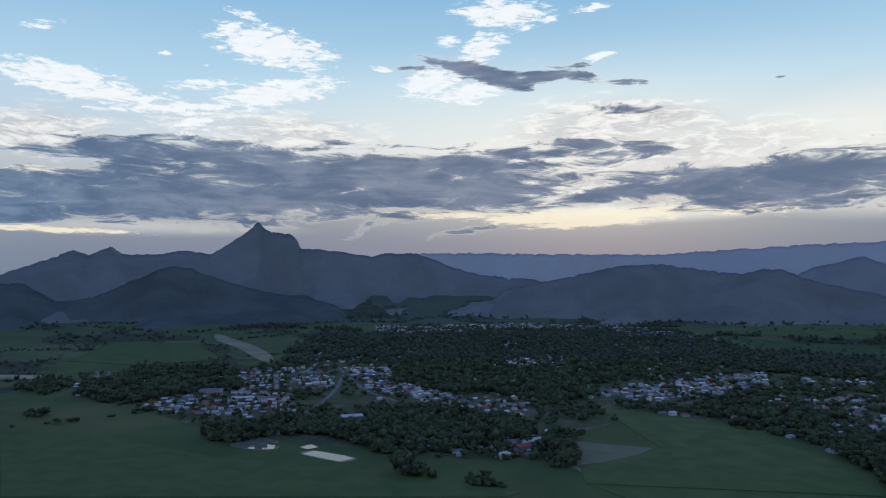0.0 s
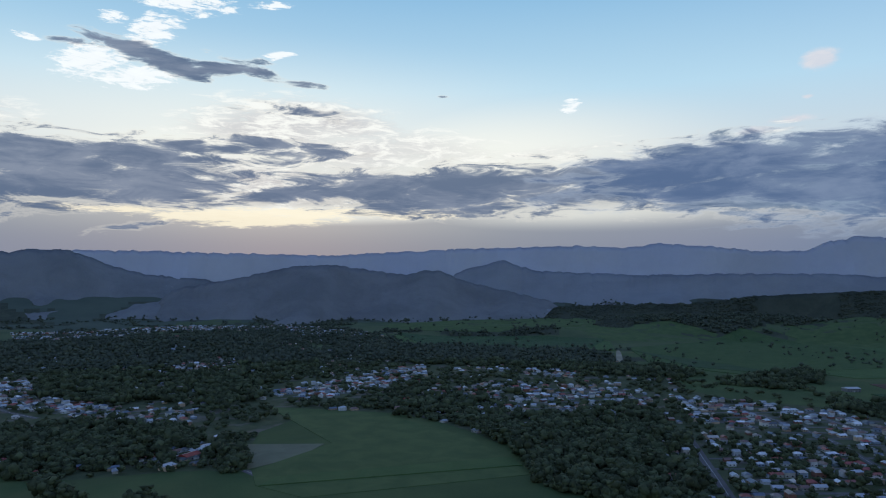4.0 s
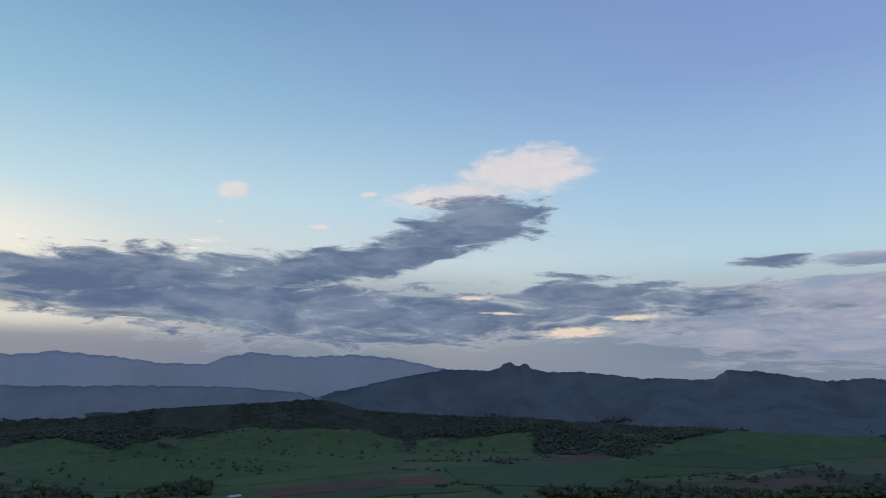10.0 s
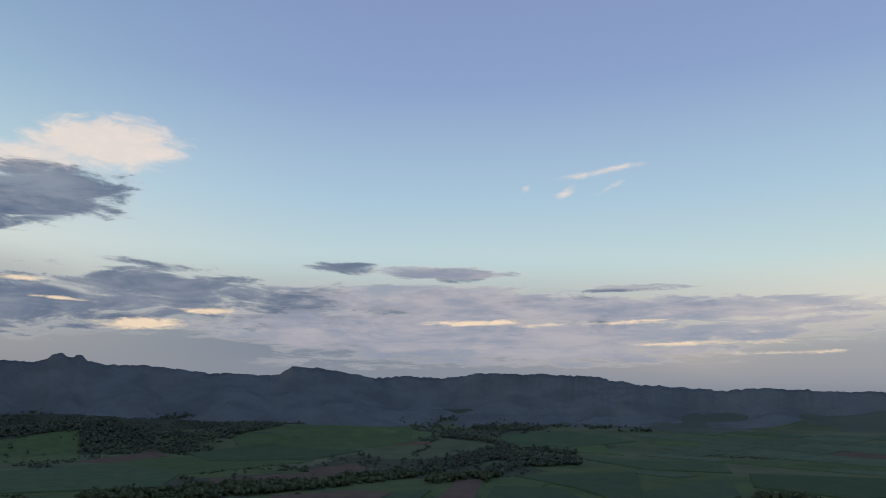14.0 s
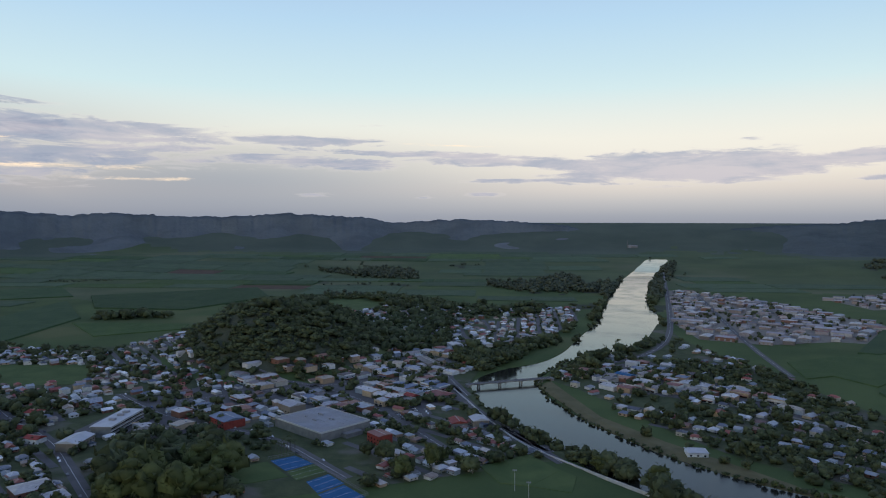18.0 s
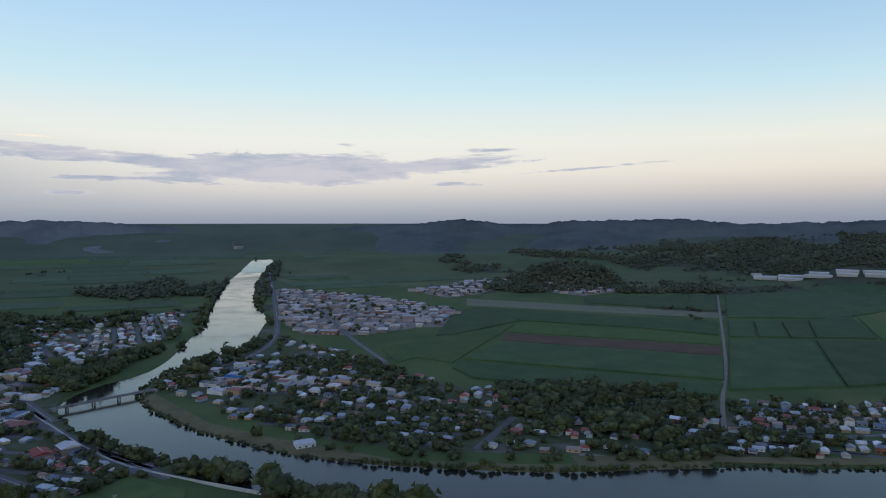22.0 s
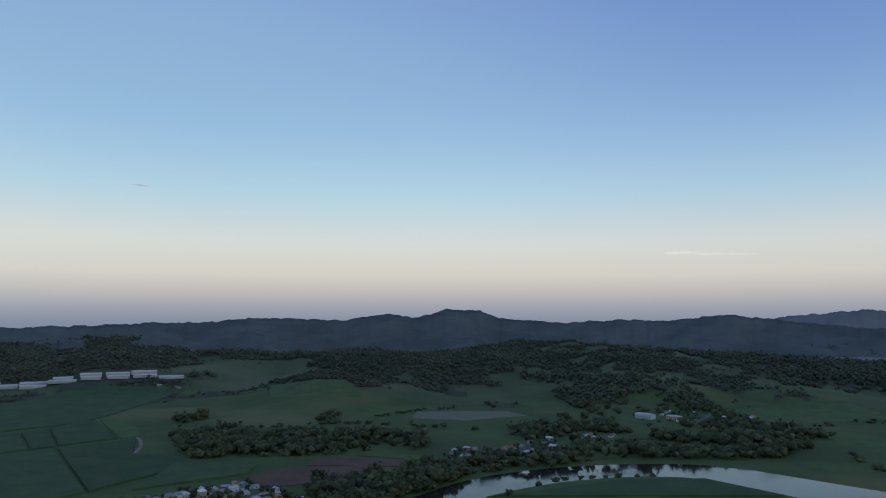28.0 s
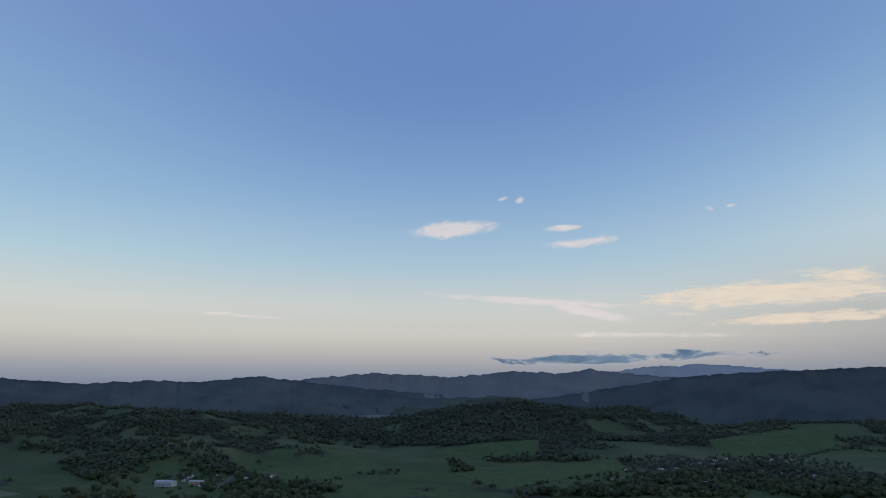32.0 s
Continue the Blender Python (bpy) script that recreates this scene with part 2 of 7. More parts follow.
SOUTH_LIT = (
    (-187.4, 12.5, 6.0, 1.09, -5, 1.05), (-197.9, 11.2, 4.3, 0.78, -5, 0.90), (-196.4, 12.4, 2.6, 0.43, -2, 0.75), (-193.1, 14.8, 0.7, 0.58, -27, 0.80),
    (-191.7, 14.9, 1.0, 0.29, -18, 0.70), (-209.5, 13.4, 0.9, 0.33, -3, 0.80), (-207.9, 13.3, 0.8, 0.34, 16, 0.70), (-193.1, 6.7, 12.9, 0.50, 4, 1.00),
    (-197.9, 5.9, 7.0, 0.71, 14, 1.00), (-201.7, 3.9, 13.3, 0.41, 1, 0.75), (-169.1, 5.4, 2.0, 0.21, -1, 0.90), (-172.3, 5.2, 4.2, 0.21, 2, 0.80))
SUNSET_LIT = (
    (-211.8, 6.7, 15.4, 1.56, -1, 0.95), (-214.2, 4.9, 11.3, 0.76, -1, 0.95), (-205.5, 5.4, 1.9, 0.27, 2, 0.80), (-216.5, 7.7, 6.5, 1.25, 5, 0.60))

# the glow of the hidden sun between the cloud bars
glow = blobs(((80, 11.0, 40, 9, 0, 0.60), (76, 5.6, 18, 1.3, 0, 0.9), (82, 10.5, 26, 5.0, 0, 0.72), (60, 10.5, 24, 6.0, 0, 0.74), (113, 4.2, 16, 0.9, 0, 0.45), (52, 5.6, 20, 1.6, 0, 0.55)))
clear = W.mix(glow, clear, (1.0, 0.95, 0.80))
# thin violet-grey veil low over the mountains
veil = blobs(((-8, 4.0, 54, 7.5, 0, 0.95), (36, 2.6, 34, 3.6, 0, 0.9), (100, 2.0, 60, 3.6, 0, 0.6), (24, 6, 26, 5, 0, 0.85), (-48, 3.2, 34, 4.5, 0, 0.75)))
warm = W.steps(towards, 0.55, 0.98)
clear = W.mix(veil, clear, W.mix(warm, srgb(104, 124, 150), srgb(142, 141, 155)))
# paler evening sky over the plain to the north-east
pale = blobs(((-80, 5.0, 60, 7.0, 0, 0.42),))
clear = W.mix(pale, clear, srgb(212, 218, 220))
# deeper blue high over the south
deep = blobs(((-188, 26, 62, 24, 0, 0.75),))
clear = W.mix(deep, clear, srgb(96, 130, 188))
# and a milder blue above the eastern plain
east_blue = blobs(((-128, 20, 52, 14, 0, 0.62),))
clear = W.mix(east_blue, clear, srgb(134, 172, 204))

cream, n1 = layer(CREAM, 0.42, 0.16, 0.90, 3.0, 4.2, 0.5, 0.68, 2.2)
streaks, n2 = layer(STREAKS + TUFTS, 0.60, 0.24, 0.70, 5.0, 3.8, 0.4, 0.72, 3.0)
gold, n4 = layer(GOLD, 0.50, 0.24, 0.70, 7.0, 6.5, 0.4, 0.72, 2.4)
pink, n5 = layer(PINK + SOUTH_LIT, 0.40, 0.16, 0.85, 9.0, 2.6, 0.5, 0.64, 1.5)
lowlit, n6 = layer(LOW_LIT + SUNSET_LIT, 0.42, 0.20, 0.80, 11.0, 5.0, 0.4, 0.68, 2.0)
slate, n3 = layer(LENS + BARS + BARS_FAR, 0.26, 0.18, 0.80, 17.0, 4.6, 0.6, 0.66, 2.5)
plume, n7 = layer(PLUME + NORTH_BARS, 0.24, 0.18, 0.84, 21.0, 4.4, 0.6, 0.64, 2.2)
coast, n8 = layer(PLAIN_BARS + COAST_BARS, 0.22, 0.22, 0.74, 27.0, 7.0, 0.4, 0.66, 2.0)

cream_col = W.mix(W.steps(n1, 0.36, 0.62), srgb(186, 178, 178), (1.0, 0.95, 0.84))
white_col = W.mix(n2, srgb(236, 236, 232), (1.06, 1.04, 0.98))
gold_col = W.mix(n4, (0.96, 0.80, 0.54), (1.06, 0.94, 0.70))
pink_col = W.mix(n5, srgb(200, 200, 208), srgb(244, 230, 222))
low_col = W.mix(n6, srgb(214, 204, 196), srgb(250, 230, 202))
lit = W.mix(W.math("MULTIPLY", cream, 0.80), clear, cream_col)
lit = W.mix(W.math("MULTIPLY", streaks, 0.94), lit, white_col)
lit = W.mix(W.math("MULTIPLY", gold, 0.85), lit, gold_col)
lit = W.mix(W.math("MULTIPLY", pink, 0.78), lit, pink_col)


folds = W.noise(W.vec(turn, W.math("MULTIPLY", elev, 3.0), 40.0), 0.16, 5.0, 0.55, 0.8)


def bank(lit, cover, n, rim, thin, thick, most):
    """A grey cloud bank, pale where it is thin and slate where it is deep, with soft folds."""
    inner = W.mix(W.steps(W.math("ADD", W.math("MULTIPLY", n, 0.45), W.math("MULTIPLY", folds, 0.55)), 0.38, 0.62), thin, thick)
    return W.mix(W.math("MULTIPLY", cover, most), lit, W.mix(W.steps(cover, 0.1, 0.8), rim, inner))


lit = bank(lit, slate, n3, W.mix(warm, srgb(176, 190, 204), srgb(240, 230, 212)), W.mix(warm, srgb(112, 138, 162), srgb(130, 138, 154)), W.mix(warm, srgb(76, 104, 134), srgb(92, 107, 131)), 0.95)
lit = bank(lit, plume, n7, srgb(182, 192, 206), srgb(122, 136, 160), srgb(88, 107, 138), 0.93)
lit = bank(lit, coast, n8, srgb(200, 200, 206), srgb(172, 174, 190), srgb(136, 150, 176), 0.80)
lit = W.mix(W.math("MULTIPLY", lowlit, 0.85), lit, low_col)
back = W.node("ShaderNodeBackground", lit, 1.0)
WT.links.new(back.outputs[0], W.node("ShaderNodeOutputWorld").inputs[0])

sun = new("sun", bpy.data.lights.new("sun", "SUN"))
sun.data.energy, sun.data.angle, sun.data.color = 0.5, radians(14), (1.0, 0.86, 0.70)
sun.matrix_world = look(tuple(sun_way * 100), (0, 0, 0))

# ---- materials ----
def material(name, build):
    m = bpy.data.materials.new(name)
    m.use_nodes = True
    net = Net(m.node_tree)
    net.bsdf = m.node_tree.nodes["Principled BSDF"]
    build(net)
    return m


def surface(name, low, high, scale=0.1, rough=0.9, fine=2.0, bump=0.3, metal=0.0, spread=0.0, island=False, spec=0.25, squash=(1, 1, 1), third=None):
    """Two colours mixed by noise at two sizes (metres), a fine relief, and a shade of its own for each object or island."""
    def build(n):
        co = n.node("ShaderNodeNewGeometry").outputs["Position"]
        co = n.node("ShaderNodeVectorMath", co, squash, operation="MULTIPLY").outputs[0]
        big = n.noise(co, scale, 5.0, 0.6, 0.4)
        small = n.noise(co, fine, 4.0, 0.65)
        f = n.math("ADD", n.math("MULTIPLY", n.steps(big, 0.3, 0.7), 0.65), n.math("MULTIPLY", small, 0.35))
        col = n.mix(f, low, high)
        if third:
            col = n.mix(n.steps(n.noise(co, scale * 0.37, 3.0), 0.52, 0.66), col, third)
        if spread:
            r = n.node("ShaderNodeNewGeometry").outputs["Random Per Island"] if island else n.node("ShaderNodeObjectInfo").outputs["Random"]
            k = n.steps(r, 0.0, 1.0, 1 - spread, 1 + spread, smooth=False)
            col = n.mix(1.0, col, n.vec(k, k, k), "MULTIPLY")
        n.put(col, n.bsdf.inputs["Base Color"])
        n.bsdf.inputs["Roughness"].default_value, n.bsdf.inputs["Metallic"].default_value = rough, metal
        n.bsdf.inputs["Specular IOR Level"].default_value = spec
        if bump:
            b = n.node("ShaderNodeBump")
            b.inputs["Strength"].default_value, b.inputs["Distance"].default_value = bump, 0.4 / fine
            n.put(small, b.inputs["Height"])
            n.put(b.outputs[0], n.bsdf.inputs["Normal"])
    return material(name, build)


def rows_field(name, low, high, pitch=1.6, contrast=0.35, patch=0.02):
    """A crop or ploughed field: rows across the field's own length, patchy growth."""
    def build(n):
        co = n.node("ShaderNodeTexCoord").outputs["Object"]
        rowline = n.node("ShaderNodeTexWave")
        n.put(co, rowline.inputs["Vector"])
        rowline.inputs["Scale"].default_value = 0.314 / pitch
        rowline.inputs["Distortion"].default_value, rowline.inputs["Detail"].default_value, rowline.inputs["Detail Scale"].default_value = 2.5, 3.0, 0.4
        big = n.noise(co, patch, 5.0, 0.6, 0.6)
        small = n.noise(co, 0.5, 4.0, 0.7)
        f = n.math("ADD", n.math("MULTIPLY", n.steps(big, 0.3, 0.7), 0.7), n.math("MULTIPLY", small, 0.3))
        f = n.math("ADD", f, n.math("MULTIPLY", n.math("SUBTRACT", rowline.outputs["Fac"], 0.5), contrast))
        col = n.mix(f, low, high)
        k = n.steps(n.node("ShaderNodeObjectInfo").outputs["Random"], 0.0, 1.0, 0.86, 1.14, smooth=False)
        n.put(n.mix(1.0, col, n.vec(k, k, k), "MULTIPLY"), n.bsdf.inputs["Base Color"])
        n.bsdf.inputs["Roughness"].default_value, n.bsdf.inputs["Specular IOR Level"].default_value = 0.9, 0.15
        b = n.node("ShaderNodeBump")
        b.inputs["Strength"].default_value, b.inputs["Distance"].default_value = 0.5, 0.5
        n.put(n.math("ADD", small, rowline.outputs["Fac"]), b.inputs["Height"])
        n.put(b.outputs[0], n.bsdf.inputs["Normal"])
    return material(name, build)


def palette(name, colours, rough=0.5, metal=0.0, grime=0.25, island=False, ribs=0.0):
    """Painted or metal sheet whose colour is drawn from a list for each object or island."""
    def build(n):
        r = n.node("ShaderNodeNewGeometry").outputs["Random Per Island"] if island else n.node("ShaderNodeObjectInfo").outputs["Random"]
        step = 1.0 / len(colours)
        ramp = n.node("ShaderNodeValToRGB")
        ramp.color_ramp.interpolation = "CONSTANT"
        e = ramp.color_ramp.elements
        while len(e) < len(colours):
            e.new(1.0)
        for i, c in enumerate(colours):
            e[i].position, e[i].color = i * step, (*c, 1.0)
        n.put(r, ramp.inputs[0])
        co = n.node("ShaderNodeNewGeometry").outputs["Position"]
        stain = n.noise(co, 0.35, 5.0, 0.65, 0.5)
        fine = n.noise(co, 3.0, 3.0, 0.6)
        k = n.math("ADD", n.steps(stain, 0.3, 0.75, 1.0, 1.0 - grime), n.math("MULTIPLY", n.math("SUBTRACT", fine, 0.5), 0.25))
        n.put(n.mix(1.0, ramp.outputs[0], n.vec(k, k, k), "MULTIPLY"), n.bsdf.inputs["Base Color"])
        n.bsdf.inputs["Roughness"].default_value, n.bsdf.inputs["Metallic"].default_value = rough, metal
        b = n.node("ShaderNodeBump")
        b.inputs["Strength"].default_value, b.inputs["Distance"].default_value = 0.25, 0.05
        n.put(fine, b.inputs["Height"])
        n.put(b.outputs[0], n.bsdf.inputs["Normal"])
    return material(name, build)


def build_water(n):
    co = n.node("ShaderNodeNewGeometry").outputs["Position"]
    ripple = n.noise(co, 0.25, 5.0, 0.6, 0.4)
    wide = n.noise(n.node("ShaderNodeVectorMath", co, (0.012, 0.012, 1), operation="MULTIPLY").outputs[0], 1.0, 3.0)
    n.put((*srgb(42, 43, 38), 1.0), n.bsdf.inputs["Base Color"])
    n.put(n.steps(wide, 0.4, 0.7, 0.09, 0.20), n.bsdf.inputs["Roughness"])
    n.bsdf.inputs["IOR"].default_value = 1.33
    n.bsdf.inputs["Specular IOR Level"].default_value = 0.5
    b = n.node("ShaderNodeBump")
    b.inputs["Strength"].default_value, b.inputs["Distance"].default_value = 0.12, 0.12
    n.put(ripple, b.inputs["Height"])
    n.put(b.outputs[0], n.bsdf.inputs["Normal"])


def build_ruffled(n):
    """The same water where wind ruffles it, mirroring the sky more softly."""
    build_water(n)
    co = n.node("ShaderNodeNewGeometry").outputs["Position"]
    n.put(n.steps(n.noise(co, 0.01, 3.0), 0.3, 0.7, 0.34, 0.46), n.bsdf.inputs["Roughness"])


def build_still(n):
    """Shallow still water that mirrors the sky."""
    build_water(n)
    co = n.node("ShaderNodeNewGeometry").outputs["Position"]
    n.put(n.steps(n.noise(co, 0.05, 3.0), 0.3, 0.7, 0.02, 0.06), n.bsdf.inputs["Roughness"])
    n.put((*srgb(120, 118, 108), 1.0), n.bsdf.inputs["Base Color"])


WATER = material("river_water", build_water)
STILL = material("still_pond_water", build_still)
WATER_FAR = material("ruffled_water", build_ruffled)
PASTURE = surface("pasture_grass", (0.058, 0.092, 0.036), (0.110, 0.150, 0.054), 0.006, 0.95, 0.25, 0.3, spec=0.1, third=(0.140, 0.148, 0.062))
LAWN = surface("mown_grass", (0.068, 0.108, 0.040), (0.118, 0.160, 0.058), 0.03, 0.95, 0.5, 0.3, spec=0.1)
DRY = surface("dry_pale_grass", (0.150, 0.158, 0.098), (0.205, 0.212, 0.135), 0.03, 0.95, 0.6, 0.3, spec=0.1)
BANK = surface("river_bank_grass", (0.125, 0.115, 0.058), (0.195, 0.17, 0.09), 0.05, 0.95, 0.8, 0.5, spec=0.1)
CANE = rows_field("sugar_cane", (0.040, 0.079, 0.033), (0.072, 0.116, 0.046))
# the same cane farther out, its colour lightened for haze
HAZED_CANE = rows_field("hazed_plain_cane", (0.062, 0.100, 0.054), (0.100, 0.142, 0.074), 2.4, 0.2)
CANE_YOUNG = rows_field("young_cane", (0.060, 0.108, 0.034), (0.094, 0.144, 0.047))
SOIL = rows_field("ploughed_soil", (0.088, 0.054, 0.037), (0.145, 0.094, 0.064), 3.2, 0.7)
RED_SOIL = rows_field("red_soil", (0.14, 0.075, 0.048), (0.21, 0.115, 0.075), 3.2, 0.4)
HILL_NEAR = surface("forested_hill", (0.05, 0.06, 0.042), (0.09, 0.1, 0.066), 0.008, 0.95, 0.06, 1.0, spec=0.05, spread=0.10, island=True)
# aerial haze is painted into these range colours, stronger with distance
HAZED_FOREST_A = surface("hazed_distant_forest", (0.080, 0.096, 0.090), (0.142, 0.160, 0.148), 0.0045, 1.0, 0.030, 0.8, spec=0.0, spread=0.06, island=True)
HAZED_SLOPES_B = surface("hazed_far_slopes", (0.185, 0.192, 0.180), (0.265, 0.272, 0.252), 0.0035, 1.0, 0.018, 0.8, spec=0.0, spread=0.03, island=True)
HAZED_SLOPES_C = surface("hazed_farthest_slopes", (0.44, 0.44, 0.44), (0.52, 0.52, 0.51), 0.002, 1.0, 0.02, 0.4, spec=0.0)
# grass for the two outer distance bands, with haze mixed into the colour
HAZED_PASTURE = surface("hazed_pasture", (0.066, 0.096, 0.046), (0.120, 0.148, 0.066), 0.004, 0.95, 0.1, 0.2, spec=0.1, third=(0.140, 0.150, 0.080))
HAZED_PLAIN = surface("hazed_plain", (0.080, 0.102, 0.074), (0.124, 0.145, 0.100), 0.003, 0.95, 0.05, 0.1, spec=0.05)

WOODED = surface("wooded_ground", (0.062, 0.072, 0.050), (0.108, 0.118, 0.076), 0.02, 1.0, 0.09, 1.0, spec=0.03)
# west and north ranges: haze in the base colour, palest below the sunset
HAZED_FOREST_W = surface("sunset_hazed_forest", (0.175, 0.178, 0.165), (0.255, 0.258, 0.238), 0.0040, 1.0, 0.022, 1.0, spec=0.0)
HAZED_SLOPES_W = surface("hazed_western_slopes", (0.23, 0.24, 0.236), (0.30, 0.31, 0.30), 0.0035, 1.0, 0.018, 0.6, spec=0.0)
HAZED_FOREST_N = surface("hazed_northern_forest", (0.108, 0.124, 0.120), (0.178, 0.196, 0.188), 0.0045, 1.0, 0.030, 0.7, spec=0.0)

# ---- the land ----
def mesh_object(name, verts, faces, mat, parent=None, smooth=False, mats=None, index=None):
    me = bpy.data.meshes.new(name)
    verts = np.asarray(verts, dtype=np.float32)
    if isinstance(faces, np.ndarray):
        k = faces.shape[1]
        me.vertices.add(len(verts))
        me.vertices.foreach_set("co", verts.ravel())
        me.loops.add(faces.size)
        me.loops.foreach_set("vertex_index", faces.astype(np.int32).ravel())
        me.polygons.add(len(faces))
        me.polygons.foreach_set("loop_start", np.arange(0, faces.size, k, dtype=np.int32))
        me.update(calc_edges=True)
    else:
        me.from_pydata([tuple(map(float, v)) for v in verts], [], faces)
    for m in (mats or [mat]):
        me.materials.append(m)
    if index is not None:
        me.polygons.foreach_set("material_index", np.asarray(index, dtype=np.int32))
    if smooth:
        me.polygons.foreach_set("use_smooth", np.ones(len(me.polygons), dtype=bool))
    me.update()
    ob = new(name, me)
    if parent:
        ob.parent = parent
    return ob


def fbm(x, y, scale, octaves=4, seed=0.0):
    """Smooth value noise by sums of turned sine products; cheap on arrays."""
    total, amp, fr = np.zeros_like(x), 1.0, scale
    for o in range(octaves):
        a = 0.7 + 1.9 * o + seed
        u, v = x * np.cos(a) + y * np.sin(a), -x * np.sin(a) + y * np.cos(a)
        total += amp * (np.sin(u * fr + 3.1 * np.sin(v * fr * 0.37 + seed)) * np.cos(v * fr * 0.9 + 2.3 * np.sin(u * fr * 0.31 + o)))
        amp, fr = amp * 0.5, fr * 2.07
    return total


def inside(px, py, poly):
    px, py = np.asarray(px, float), np.asarray(py, float)
    hit = np.zeros(px.shape, bool)
    for (x1, y1), (x2, y2) in zip(poly, poly[1:] + poly[:1]):
        if y1 == y2:
            continue
        cross = ((y1 > py) != (y2 > py)) & (px < (x2 - x1) * (py - y1) / (y2 - y1) + x1)
        hit ^= cross
    return hit


def edge_distance(px, py, line, closed=True):
    best = np.full(np.shape(px), 1e9)
    for (x1, y1), (x2, y2) in zip(line, line[1:] + (line[:1] if closed else [])):
        dx, dy = x2 - x1, y2 - y1
        f = np.clip(((px - x1) * dx + (py - y1) * dy) / (dx * dx + dy * dy + 1e-9), 0, 1)
        best = np.minimum(best, np.hypot(px - x1 - f * dx, py - y1 - f * dy))
    return best


def rounded(line, times=2, closed=True):
    """Corner cutting, so that banks run in curves."""
    for _ in range(times):
        out = []
        pairs = list(zip(line, line[1:] + (line[:1] if closed else [])))
        for (x1, y1), (x2, y2) in pairs:
            out += [(0.75 * x1 + 0.25 * x2, 0.75 * y1 + 0.25 * y2), (0.25 * x1 + 0.75 * x2, 0.25 * y1 + 0.75 * y2)]
        line = out if closed else [line[0]] + out + [line[-1]]
    return line


# the river's left and right banks, from the far reach past the bridge and round the town
BANK_TOWN = [(593, -3261), (540, -2505), (428, -1789), (353, -1390), (333, -1183), (321, -1077), (326, -981), (363, -920), (375, -844), (349, -780),
             (300, -711), (242, -664), (183, -615), (136, -567), (81, -539), (14, -493), (-84, -451), (-196, -434), (-309, -433), (-416, -421), (-476, -417),
             (-566, -398), (-616, -409), (-731, -402), (-808, -395), (-903, -361), (-983, -297), (-1049, -213), (-1033, -137), (-988, -56), (-931, 84), (-896, 224)]
BANK_PLAIN = [(499, -3286), (476, -2875), (409, -2309), (326, -1821), (256, -1555), (218, -1393), (216, -1221), (231, -1105), (269, -1068), (298, -1033), (302, -916),
              (295, -867), (255, -794), (195, -724), (141, -678), (77, -633), (8, -606), (-74, -587), (-148, -574), (-224, -577), (-300, -574), (-363, -564),
              (-438, -557), (-511, -540), (-574, -515), (-644, -487), (-757, -470), (-875, -462), (-970, -420), (-1064, -343), (-1137, -238), (-1151, -153), (-1116, -62), (-1071, 56), (-1029, 238)]
RIVER = rounded(BANK_TOWN, 2, False) + rounded(BANK_PLAIN, 2, False)[::-1]
REACHES = [rounded(r) for r in (
    [(-917, 2849), (-807, 2727), (-661, 2451), (-546, 2208), (-461, 1968), (-467, 1890), (-533, 2018), (-633, 2254), (-742, 2461), (-840, 2631)],
    [(-1204, 1638), (-910, 1631), (-840, 1582), (-896, 1562), (-1204, 1562)],
    [(1478, 1799), (1488, 1789), (1322, 1578), (1193, 1426), (1180, 1439), (1309, 1591)],
    [(1492, -3628), (1495, -3708), (1430, -3762), (1436, -3682), (1381, -3649), (1328, -3627), (1323, -3554), (1403, -3558)],
    [(1231, -3902), (1202, -3973), (1146, -3957), (1177, -3902)])]

# hills of the land itself: centre, half lengths, turn, height
HILLS = ((742, -910, 168, 112, -51, 70), (-594, -2226, 119, 91, -15, 62), (-1967, -2295, 551, 341, 20, 55), (-1890, -1400, 420, 224, 35, 42),
         (-2397, -1575, 521, 301, 60, 66), (-2310, -630, 504, 280, 80, 48), (-2961, -901, 669, 386, 70, 80), (-2974, 330, 555, 317, 95, 53), (-2450, 700, 420, 224, 90, 28),
         (-3255, 964, 603, 313, 120, 58), (-2570, 1735, 514, 257, 100, 39), (350, 2660, 700, 308, 10, 20),
         (1761, 2479, 548, 261, -40, 31), (2623, 1874, 625, 275, -50, 45), (3046, 1119, 622, 298, -70, 37), (3273, 124, 642, 321, -80, 32), (-847, -3267, 847, 363, 15, 17), (-1784, -2973, 714, 416, 30, 43))


def valley_rim(r):
    """Raises the plain beyond 2800 m to look flat and far from the camera."""
    reach = r + 0.92 * np.maximum(r - 2800, 0) + 25000 * np.clip((r - 3748) / 1202, 0, 1) ** 2.2
    return 210 * (1 - r / np.maximum(reach, 1.0))


